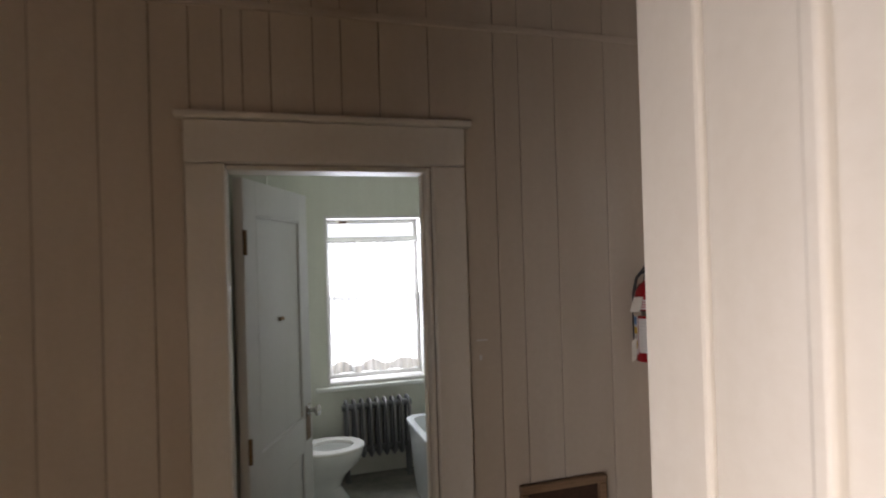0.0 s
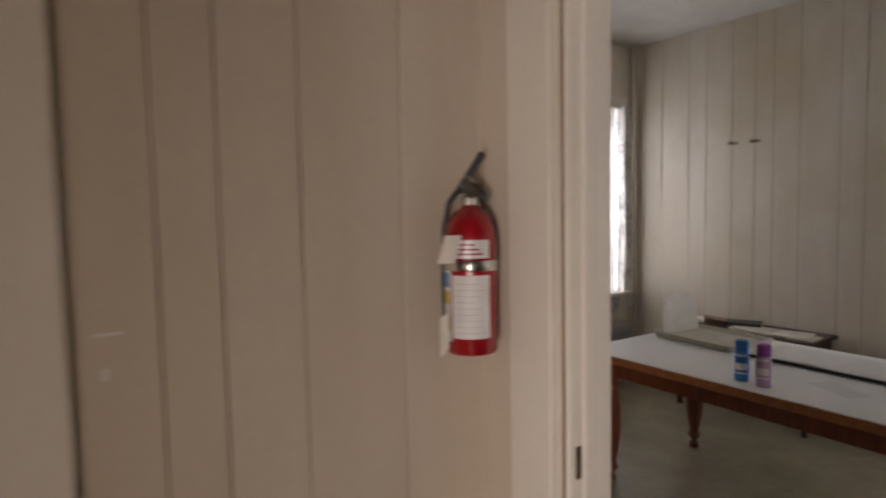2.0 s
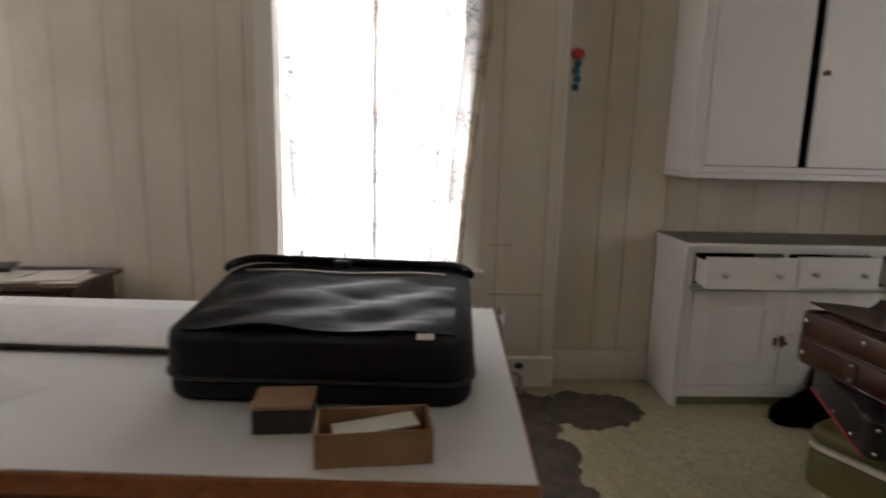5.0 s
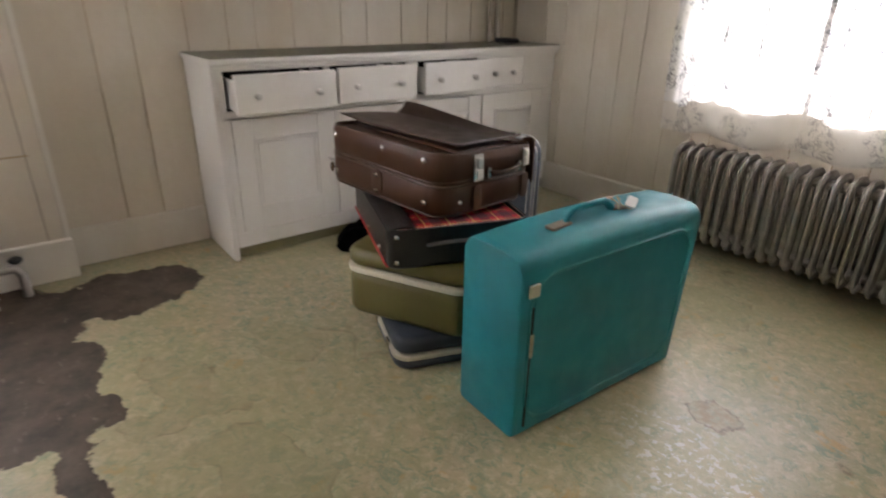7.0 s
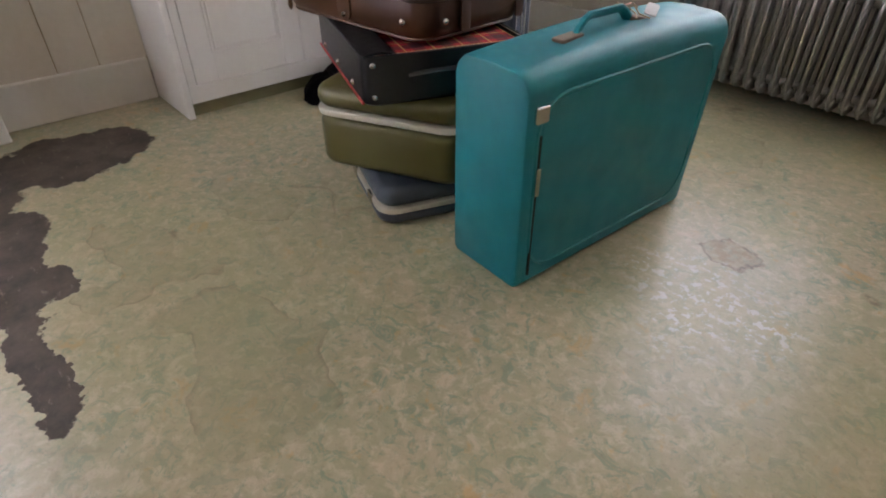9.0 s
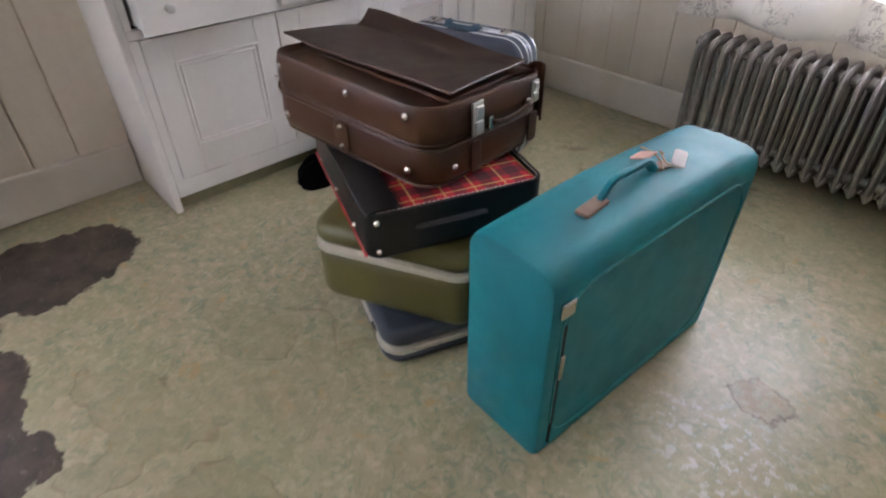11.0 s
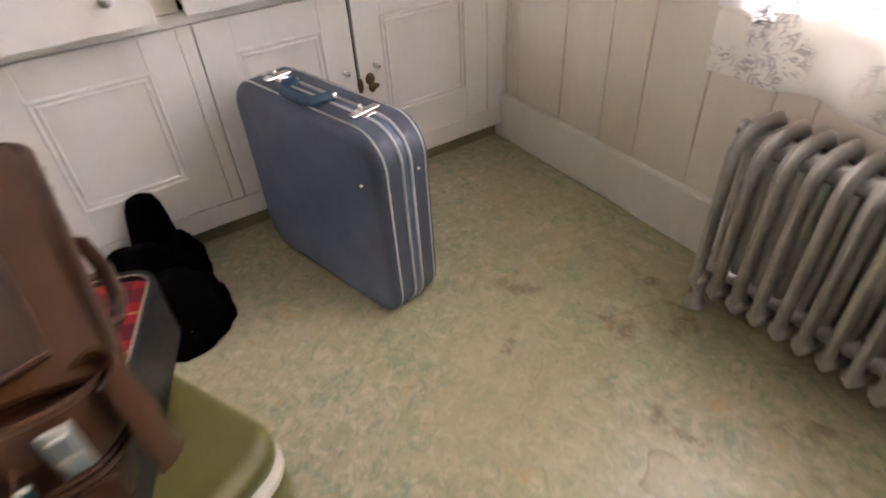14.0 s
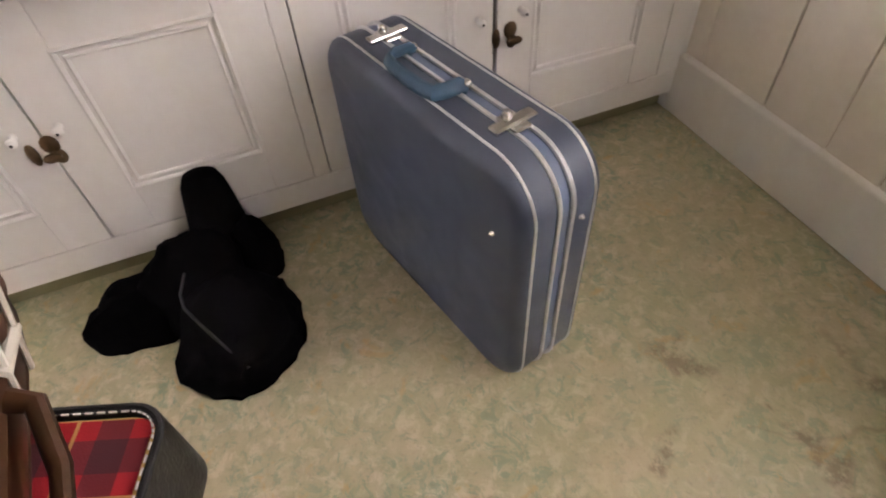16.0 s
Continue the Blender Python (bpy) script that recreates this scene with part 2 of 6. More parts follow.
M["brown_edge"] = plain("brown_leather_edge", (0.062, 0.025, 0.010), 0.37, 0.0, 0.12, 12, 0.08, bscale=420)
for _m, _v in (("creased_nylon", 0.22), ("black_nylon", 0.25), ("brown", 0.36), ("brown_flap", 0.34)):
    [nd for nd in M[_m].node_tree.nodes if nd.type == "BSDF_PRINCIPLED"][0].inputs["Specular IOR Level"].default_value = _v
M["olive"] = plain("olive_vinyl", (0.115, 0.102, 0.024), 0.37, 0.0, 0.14, 8, 0.15, bscale=450)
M["blue"] = plain("slate_blue_vinyl", (0.060, 0.074, 0.108), 0.40, 0.0, 0.10, 9, 0.2, bscale=520)
M["blue_light"] = plain("slate_blue_band", (0.115, 0.150, 0.230), 0.4, 0.0, 0.12, 12, 0.12)
M["blue_handle"] = plain("teal_blue_handle", (0.028, 0.078, 0.128), 0.4, 0.0, 0.15, 30)
M["small_blue"] = plain("dark_slate_vinyl", (0.050, 0.065, 0.088), 0.35, 0.0, 0.14, 9, 0.15, bscale=450)
M["white_vinyl"] = plain("ivory_band", (0.62, 0.58, 0.48), 0.4, 0.0, 0.1, 20)
M["leather_tag"] = plain("tan_leather_tag", (0.30, 0.20, 0.14), 0.6, 0.0, 0.2, 30, 0.2)
M["paper"] = plain("old_paper", (0.74, 0.70, 0.62), 0.8, 0.0, 0.1, 20)
M["pink_paper"] = plain("pink_card", (0.70, 0.42, 0.34), 0.8, 0.0, 0.12, 20)
M["string"] = plain("string", (0.55, 0.44, 0.30), 0.9)
M["table_wood"] = wooden("red_brown_table_wood", (0.25, 0.070, 0.028), (0.12, 0.030, 0.013), 0.33, 2, 6)
M["table_edge"] = wooden("orange_table_edge", (0.46, 0.175, 0.06), (0.28, 0.095, 0.035), 0.35, 1, 7)
M["table_top"] = plain("white_table_laminate", (0.84, 0.84, 0.82), 0.37, 0.0, 0.015, 14)
M["hutch_wood"] = wooden("honey_wood", (0.38, 0.175, 0.070), (0.24, 0.10, 0.04), 0.40, 2, 6)
M["dark_wood"] = wooden("dark_desk_wood", (0.085, 0.045, 0.027), (0.045, 0.024, 0.015), 0.45, 1, 7)
M["grille_wood"] = wooden("brown_frame_wood", (0.32, 0.21, 0.12), (0.17, 0.10, 0.055), 0.5, 0, 8)
M["porcelain"] = plain("white_porcelain", (0.80, 0.81, 0.78), 0.12, 0.0, 0.04, 10, coat=0.4)
M["enamel"] = plain("tub_enamel", (0.80, 0.83, 0.83), 0.15, 0.0, 0.04, 10, coat=0.3)
M["seat"] = plain("toilet_seat_plastic", (0.80, 0.79, 0.74), 0.16, 0.0, 0.05, 10)
M["red"] = plain("red_enamel", (0.30, 0.005, 0.010), 0.17, 0.0, 0.1, 10, coat=0.5)
M["red_matte"] = plain("red_plastic", (0.55, 0.03, 0.03), 0.4)
M["blue_plastic"] = plain("blue_plastic", (0.03, 0.16, 0.30), 0.4)
M["black_rubber"] = plain("black_rubber", (0.02, 0.02, 0.02), 0.55)
M["label"] = plain("white_label", (0.72, 0.71, 0.70), 0.5, 0.0, 0.06, 20)
M["label_ink"] = plain("label_ink_grey", (0.50, 0.50, 0.50), 0.6)
M["label_yellow"] = plain("label_yellow", (0.70, 0.48, 0.06), 0.5)
M["label_blue"] = plain("label_blue", (0.12, 0.28, 0.55), 0.5)
M["can_blue"] = plain("can_blue", (0.015, 0.20, 0.62), 0.37, 0.2, 0.1, 20)
M["can_pink"] = plain("can_pink", (0.58, 0.36, 0.58), 0.38, 0.2, 0.1, 20)
M["can_purple"] = plain("can_purple", (0.36, 0.07, 0.45), 0.38, 0.1, 0.1, 20)
M["card"] = plain("brown_cardboard", (0.36, 0.21, 0.11), 0.8, 0.0, 0.15, 20, 0.15)
M["ivory"] = plain("ivory_plastic", (0.62, 0.59, 0.50), 0.4, 0.0, 0.1, 15)
M["plastic_white"] = plain("white_vinyl_pad", (0.80, 0.79, 0.78), 0.37, 0.0, 0.08, 15)
M["dark_book"] = plain("dark_book_cover", (0.05, 0.04, 0.035), 0.6, 0.0, 0.2, 20)
M["pipe"] = painted("painted_pipe", (0.55, 0.52, 0.45), (0.35, 0.28, 0.2), 0.45, 0.5)
M["window_frame"] = painted("white_window_frame", (0.70, 0.69, 0.66), (0.5, 0.46, 0.4), 0.4, 0.6)

# glass
_n = Nodes("window_glass")
_n.set(Base_Color=(1, 1, 1), Roughness=0.02, Transmission_Weight=1.0, IOR=1.45)
M["glass"] = _n.mat


def lace(name, base, thread, open_part, flower, through_part=0.62):
    """Thin net curtain: lets light through, has holes, grey sprigs and a soft stain."""
    n = Nodes(name)
    pos = n.world()
    line = n.noise(30, 2, 0.5, pos, warp=1.5)
    near = n.ramp(n.noise(6.5, 3, 0.55, pos), (0.47, 0.0), (0.55, 1.0))
    stem = n.ramp(line, (0.455, 0.0), (0.48, 1.0), (0.52, 1.0), (0.545, 0.0))
    leaf = n.ramp(n.noise(62, 2, 0.5, pos, warp=1.0), (0.62, 0.0), (0.66, 1.0))
    sp = n.math("MULTIPLY", near, n.math("MAXIMUM", stem, leaf))
    fac = n.math("MULTIPLY", sp, flower)
    col = n.mix(fac, base, thread)
    col = n.mix(n.ramp(n.noise(1.8, 4, 0.6, pos), (0.5, 0.0), (0.85, 0.45)), col, (0.55, 0.45, 0.30))
    weave = n.ramp(n.noise(9, 3, 0.6, pos, (1, 1, 0.06)), (0.35, 0.55), (0.65, 1.0))
    dif = n.add("ShaderNodeBsdfDiffuse", Color=col)
    tra = n.add("ShaderNodeBsdfTranslucent", Color=col)
    m1 = n.add("ShaderNodeMixShader", Fac=n.math("MULTIPLY", n.math("MULTIPLY", n.math("SUBTRACT", 1.0, fac), weave), through_part))
    n.put(m1.inputs[1], dif.outputs[0])
    n.put(m1.inputs[2], tra.outputs[0])
    cle = n.add("ShaderNodeBsdfTransparent")
    m2 = n.add("ShaderNodeMixShader")
    n.put(m2.inputs[0], n.math("MULTIPLY", n.math("SUBTRACT", 1.0, fac), open_part))
    n.put(m2.inputs[1], m1.outputs[0])
    n.put(m2.inputs[2], cle.outputs[0])
    n.put(n.out.inputs["Surface"], m2.outputs[0])
    return n.mat


M["lace"] = lace("lace_curtain", (0.80, 0.79, 0.76), (0.14, 0.14, 0.15), 0.13, 0.93)
M["lace_hem"] = lace("gathered_lace_hem", (0.76, 0.72, 0.65), (0.24, 0.22, 0.22), 0.01, 0.62, 0.16)
M["lace_dirty"] = lace("stained_lace_edge", (0.52, 0.45, 0.34), (0.12, 0.10, 0.08), 0.12, 0.8)
M["lace_bath"] = lace("plain_net_curtain", (0.82, 0.82, 0.80), (0.5, 0.5, 0.5), 0.35, 0.3)

# red tartan lining
_n = Nodes("red_tartan")
_sep = _n.add("ShaderNodeSeparateXYZ")
_n.put(_sep.inputs[0], _n.coord)


def stripes(v, period, lo, hi, off=0.0):
    f = _n.math("FRACT", _n.math("ADD", _n.math("DIVIDE", v, period), off + 20.0))
    return _n.math("MULTIPLY", _n.math("GREATER_THAN", f, lo), _n.math("LESS_THAN", f, hi))


_c = (0.42, 0.012, 0.018)
for _v in (_sep.outputs["X"], _sep.outputs["Y"]):
    _c = _n.mix(_n.math("MULTIPLY", stripes(_v, 0.078, 0.0, 0.42), 0.62), _c, (0.02, 0.015, 0.02))
for _v in (_sep.outputs["X"], _sep.outputs["Y"]):
    _c = _n.mix(_n.math("MULTIPLY", stripes(_v, 0.078, 0.68, 0.73), 0.85), _c, (0.60, 0.42, 0.12))
_n.set(Base_Color=_c, Roughness=0.85)
_n.bump(_n.noise(500, 2), 0.2, 0.002)
M["tartan"] = _n.mat

# worn marbled linoleum, torn away to the dark underlay near the east radiator
_n = Nodes("marbled_linoleum")
_p = _n.world()
_a = _n.noise(15, 6, 0.70, _p, warp=0.7)
_b = _n.noise(32, 6, 0.70, _p, warp=0.7)
_g = _n.noise(1.1, 4, 0.55, _p)
_c = _n.mix(_n.ramp(_a, (0.38, 0.0), (0.60, 1.0)), (0.430, 0.360, 0.236), (0.325, 0.312, 0.190))
_c = _n.mix(_n.ramp(_b, (0.49, 0.0), (0.61, 0.75)), _c, (0.55, 0.455, 0.315))
_c = _n.mix(_n.ramp(_n.noise(23, 6, 0.76, _p, warp=1.2), (0.52, 0.0), (0.60, 0.70)), _c, (0.150, 0.245, 0.165))
_c = _n.mix(_n.ramp(_n.noise(13, 5, 0.7, _p, warp=0.6), (0.60, 0.0), (0.66, 0.55)), _c, (0.50, 0.29, 0.09))
_c = _n.mix(_n.ramp(_g, (0.40, 0.0), (0.64, 0.50)), _c, (0.300, 0.285, 0.140))
_c = _n.mix(_n.ramp(_n.noise(2.6, 4, 0.6, _p), (0.48, 0.0), (0.68, 0.40)), _c, (0.44, 0.345, 0.22))
_c = _n.mix(_n.ramp(_n.noise(90, 3, 0.7, _p), (0.55, 0.0), (0.70, 0.35)), _c, (0.19, 0.17, 0.10))
_sep = _n.add("ShaderNodeSeparateXYZ")
_n.put(_sep.inputs[0], _p)
_wx = _n.math("ADD", _sep.outputs["X"], _n.math("MULTIPLY", _n.math("SUBTRACT", _n.noise(4.0, 3, 0.5, _p), 0.5), 0.50))
_q = _n.add("ShaderNodeMapping")
_n.put(_q.inputs["Vector"], _p)
_q.inputs["Location"].default_value = (7.3, 3.1, 0)
_wy = _n.math("ADD", _sep.outputs["Y"], _n.math("MULTIPLY", _n.math("SUBTRACT", _n.noise(4.0, 3, 0.5, _q.outputs["Vector"]), 0.5), 0.50))


def patch(cx, cy, rx, ry, px=None, py=None):
    u = _n.math("DIVIDE", _n.math("SUBTRACT", px or _wx, cx), rx)
    v = _n.math("DIVIDE", _n.math("SUBTRACT", py or _wy, cy), ry)
    return _n.math("SQRT", _n.math("ADD", _n.math("MULTIPLY", u, u), _n.math("MULTIPLY", v, v)))


_t1, _t2 = _n.noise(5.0, 5, 0.62, _p), _n.noise(5.0, 5, 0.62, _q.outputs["Vector"])
_tx = _n.math("ADD", _sep.outputs["X"], _n.math("MULTIPLY", _n.math("SUBTRACT", _t1, 0.5), 0.24))
_ty = _n.math("ADD", _sep.outputs["Y"], _n.math("MULTIPLY", _n.math("SUBTRACT", _t2, 0.5), 0.24))
_torn = None
for _e in ((-0.05, 2.42, 0.20, 0.31), (-0.12, 2.90, 0.36, 0.36), (-0.46, 2.78, 0.30, 0.20), (-0.70, 2.72, 0.13, 0.10), (-0.1, 3.4, 0.42, 0.45), (-0.83, 2.83, 0.095, 0.23), (-0.80, 2.62, 0.10, 0.075), (-1.10, 2.70, 0.24, 0.050), (-0.62, 3.52, 0.34, 0.24), (-0.80, 3.74, 0.16, 0.14)):
    _d = patch(*_e, _tx, _ty)
    _torn = _d if _torn is None else _n.math("MINIMUM", _torn, _d)
_tornf = _n.ramp(_torn, (0.96, 1.0), (1.0, 0.0))
_rim = _n.ramp(_torn, (0.99, 0.0), (1.0, 0.75), (1.16, 0.0))
_under = _n.mix(_n.ramp(_n.noise(9, 6, 0.7, _p), (0.35, 0.0), (0.75, 1.0)), (0.038, 0.028, 0.020), (0.115, 0.085, 0.058))
_under = _n.mix(_n.ramp(_n.noise(16, 5, 0.7, _p, (1, 2.5, 1)), (0.60, 0.0), (0.68, 0.8)), _under, (0.17, 0.14, 0.10))
_c = _n.mix(_n.math("MULTIPLY", _rim, 0.30), _c, (0.14, 0.11, 0.05))
# brown damp spots and scuffs
_spots = None
for _e in ((-0.66, 0.45, 0.10, 0.05), (-0.84, 0.22, 0.05, 0.06), (-0.95, 0.40, 0.09, 0.04), (-1.00, 0.28, 0.07, 0.05), (-0.81, 0.37, 0.035, 0.03), (-1.21, 0.46, 0.05, 0.04), (-1.43, 0.33, 0.06, 0.04), (-0.85, 0.55, 0.05, 0.03), (-0.79, 2.28, 0.09, 0.025), (-2.12, 1.15, 0.07, 0.025), (-1.04, 0.39, 0.05, 0.05)):
    _d = patch(*_e)
    _spots = _d if _spots is None else _n.math("MINIMUM", _spots, _d)
_c = _n.mix(_n.math("MULTIPLY", _n.ramp(_spots, (0.4, 0.55), (1.1, 0.0)), _n.ramp(_n.noise(26, 5, 0.75, _p), (0.42, 0.0), (0.55, 1.0))), _c, (0.11, 0.075, 0.040))
# mottled grime, plus the dimness of the room's north side put into the colour
_grime_dim = _n.math("MULTIPLY", _n.ramp(_n.math("MULTIPLY", _wy, 0.1), (0.30, 0.0), (0.41, 1.0)), _n.ramp(_n.noise(3.5, 5, 0.65, _p), (0.25, 0.45), (0.7, 0.92)))
_c = _n.mix(_grime_dim, _c, (0.140, 0.112, 0.075))
# light worn place under the south window
_worn = patch(-1.90, 1.45, 0.24, 0.20)
_wornf = _n.math("MULTIPLY", _n.ramp(_worn, (0.3, 0.6), (1.1, 0.0)), _n.ramp(_n.noise(38, 4, 0.7, _p), (0.54, 0.0), (0.58, 1.0)))
_c = _n.mix(_wornf, _c, (0.58, 0.56, 0.50))
_ex = _n.math("ADD", _sep.outputs["X"], _n.math("MULTIPLY", _n.math("SUBTRACT", _n.noise(14, 3, 0.6, _p), 0.5), 0.11))
_ey = _n.math("ADD", _sep.outputs["Y"], _n.math("MULTIPLY", _n.math("SUBTRACT", _n.noise(14, 3, 0.6, _q.outputs["Vector"]), 0.5), 0.11))
_ex = _n.math("DIVIDE", _n.math("ADD", _ex, 1.86), 0.080)
_ey = _n.math("DIVIDE", _n.math("SUBTRACT", _ey, 1.225), 0.070)
_hole = _n.math("SQRT", _n.math("ADD", _n.math("MULTIPLY", _ex, _ex), _n.math("MULTIPLY", _ey, _ey)))
_c = _n.mix(_n.math("MULTIPLY", _n.ramp(_hole, (0.70, 0.75), (0.95, 0.0)), _n.ramp(_n.noise(24, 5, 0.7, _p), (0.40, 0.1), (0.58, 1.0))), _c, (0.24, 0.165, 0.07))
_c = _n.mix(_n.math("MULTIPLY", _n.ramp(_hole, (0.78, 0.0), (0.92, 1.0), (1.12, 0.0)), _n.ramp(_n.noise(22, 3, 0.6, _p), (0.36, 0.35), (0.55, 1.0))), _c, (0.12, 0.085, 0.045))
# damp marks with a darker tide line
_tide = None
for _e in ((-0.82, 2.40, 0.22, 0.11), (-0.76, 2.03, 0.15, 0.11), (-1.35, 2.35, 0.25, 0.14), (-1.50, 0.55, 0.22, 0.12)):
    _d = patch(*_e)
    _tide = _d if _tide is None else _n.math("MINIMUM", _tide, _d)
_c = _n.mix(_n.ramp(_tide, (0.90, 0.30), (1.02, 0.0)), _c, (0.235, 0.225, 0.120))
_c = _n.mix(_n.math("MULTIPLY", _n.ramp(_tide, (0.90, 0.0), (0.99, 0.55), (1.05, 0.0)), _n.ramp(_n.noise(7, 4, 0.6, _p), (0.40, 0.0), (0.6, 1.0))), _c, (0.13, 0.105, 0.055))
_crack = _n.add("ShaderNodeTexVoronoi", Scale=1.35)
_crack.feature = "DISTANCE_TO_EDGE"
_wv = _n.add("ShaderNodeCombineXYZ")
_n.put(_wv.inputs[0], _wx)
_n.put(_wv.inputs[1], _wy)
_n.put(_crack.inputs["Vector"], _wv.outputs[0])
_cr = _n.math("MULTIPLY", _n.ramp(_crack.outputs["Distance"], (0.0, 1.0), (0.012, 0.0)), _n.ramp(_n.noise(1.9, 3, 0.5, _p), (0.52, 0.0), (0.62, 0.4)))
_cr = _n.math("MULTIPLY", _cr, _n.math("LESS_THAN", _sep.outputs["X"], -0.75))
_c = _n.mix(_cr, _c, (0.13, 0.10, 0.055))
_c = _n.mix(_tornf, _c, _under)
_n.set(Base_Color=_c, Roughness=_n.mix(_tornf, _n.ramp(_n.noise(6, 5, 0.6, _p), (0.3, 0.285), (0.7, 0.37)), (0.75, 0.75, 0.75)))
_n.set(Specular_IOR_Level=0.5)
_n.bump(_n.math("ADD", _n.math("MULTIPLY", _n.math("SUBTRACT", 1.0, _tornf), 1.0), _n.math("MULTIPLY", _n.noise(9, 4, 0.55, _p), 0.16)), 0.35, 0.006)
M["floor"] = _n.mat

_n = Nodes("bath_floor")
_p = _n.world()
_c = _n.mix(_n.ramp(_n.noise(7, 6, 0.65, _p), (0.35, 0.0), (0.65, 1.0)), (0.20, 0.19, 0.15), (0.11, 0.105, 0.085))
_n.set(Base_Color=_c, Roughness=0.45)
M["bath_floor"] = _n.mat
_n = Nodes("overgrown_garden")
_p = _n.world()
_c = _n.mix(_n.ramp(_n.noise(3, 6, 0.7, _p), (0.35, 0.0), (0.65, 1.0)), (0.06, 0.10, 0.03), (0.14, 0.17, 0.07))
_n.set(Base_Color=_c, Roughness=0.9)
M["grass"] = _n.mat

# ---------- plan, in metres ----------
EAST, ALCOVE, NORTH, SOUTH = 0.235, 0.34, 6.50, -0.03
DOORWALL_W, DOORWALL_E = -3.42, -3.27
HALL_N, HALL_S, HALL_E = 4.27, 2.90, -4.462
CEIL = 3.0

# openings: along the wall from, to, and heights
WIN_N = (-0.92, 0.02, 0.80, 2.42)
WIN_E = (3.06, 4.00, 0.66, 2.48)
WIN_S = (-1.92, -0.95, 0.66, 2.35)
WIN_B = (-4.56, -3.76, 0.70, 2.00)
DOOR_K = (3.13, 4.02, 0.0, 2.02)
DOOR_B = (-5.09, -4.38, 0.0, 2.01)
WIN_H = (1.15, 1.95, 0.38, 1.34)

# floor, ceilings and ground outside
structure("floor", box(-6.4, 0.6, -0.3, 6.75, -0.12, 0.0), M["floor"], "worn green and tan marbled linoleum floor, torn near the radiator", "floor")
structure("bath_floor", box(-5.30, -3.42, 4.41, 6.85, -0.02, 0.004), M["bath_floor"], "grubby grey bathroom floor", "floor")
# added dark sheet, out of view, that keeps the hall's upper wall dim
structure("hall_ceiling", box(-6.0, DOORWALL_W - 0.001, 0.7, HALL_N - 0.02, CEIL - 0.006, CEIL - 0.001), M["low_bounce_plaster"], "unseen dark sheet under the hall ceiling, added to cut bounced light", "ceiling")
structure("ceiling", box(-6.4, 0.6, -0.3, 6.75, CEIL, CEIL + 0.1), M["ceiling"], "off-white painted ceiling with stains", "ceiling")
structure("bath_ceiling", box(-5.30, -3.27, 4.41, 6.85, 2.62, 2.66), M["bath_white"], "white painted bathroom ceiling", "ceiling")
structure("ground", box(-60, 60, -60, 60, -0.5, -0.45), M["grass"], "overgrown grass around the house", "ground")

PLANKS = []
PATTERN = (0.256, 0.181, 0.134, 0.176, 0.215, 0.15)


def board_wall(name, axis, face, toward, a, b, z0, z1, t, openings, mat, label, shift=0.0, plank_from=None, seams=None, groove="groove"):
    """A wall of boards. axis: along x or y; face: the boards' plane; toward: +1 or -1, the side the room is on; a to b along it."""
    def block(bm, u0, u1, w0, w1):
        back = face - toward * 0.0055
        far = back - toward * t
        lo, hi = min(back, far), max(back, far)
        return box(u0, u1, lo, hi, w0, w1, bm=bm) if axis == "x" else box(lo, hi, u0, u1, w0, w1, bm=bm)
    bm = bmesh.new()
    cuts = sorted(openings)
    at = a
    for u0, u1, w0, w1 in cuts:
        if u0 > at:
            block(bm, at, u0, z0, z1)
        if w0 > z0:
            block(bm, u0, u1, z0, w0)
        if w1 < z1:
            block(bm, u0, u1, w1, z1)
        at = u1
    if b > at:
        block(bm, at, b, z0, z1)
    wall = structure(name, bm, M[groove], label)
    low = plank_from if plank_from is not None else z0
    edges = {a, b}
    u, k = a + shift, 0
    if seams:
        edges |= set(seams)
        u = b
    while u < b:
        if u > a + 0.03 and u < b - 0.03 and all(abs(u - e) > 0.03 for o in cuts for e in o[:2]):
            edges.add(u)
        u += PATTERN[k % len(PATTERN)]
        k += 1
    for o in cuts:
        edges |= {min(max(o[0], a), b), min(max(o[1], a), b)}
    edges = sorted(edges)
    for u0, u1 in zip(edges, edges[1:]):
        mid = (u0 + u1) / 2
        spans = [(low, z1)]
        for o in cuts:
            if o[0] < mid < o[1]:
                spans = [s for s in ((low, o[2]), (o[3], z1)) if s[1] - s[0] > 0.02]
        for s in spans:
            PLANKS.append((wall, axis, face, toward, u0, u1, s[0], s[1], mat))
    return wall


BB = 0.17
board_wall("wall_south", "x", SOUTH, 1, DOORWALL_E, EAST + 0.3, 0, CEIL, 0.22, [WIN_S], "board", "cream painted board wall with brown grooves and a window", 3.35 - 3.345, BB)
board_wall("wall_north", "x", NORTH, -1, DOORWALL_E, EAST + 0.3, 0, CEIL, 0.22, [WIN_N], "board", "cream painted board wall with a curtained window", 0.1, BB, groove="groove_pale")
board_wall("wall_east", "y", EAST, -1, 2.55, NORTH, 0, CEIL, 0.26, [WIN_E], "board", "cream painted board wall with a tall curtained window", 0.06, BB, groove="groove_pale")
board_wall("wall_alcove", "y", ALCOVE, -1, SOUTH, 2.55, 0, CEIL, 0.155, [], "board", "cream painted board wall behind the built-in cupboards", 0.1, BB)
board_wall("wall_door", "y", DOORWALL_W, -1, HALL_S, HALL_N, 0, CEIL, 0.06, [DOOR_K], "board_hall", "beige painted board wall with an open doorway", 0.05, 0.15, groove="groove_hall")
board_wall("wall_west", "y", DOORWALL_E, 1, SOUTH, NORTH, 0, CEIL, 0.06, [DOOR_K], "board", "cream painted board wall of the kitchen", 0.02, BB)
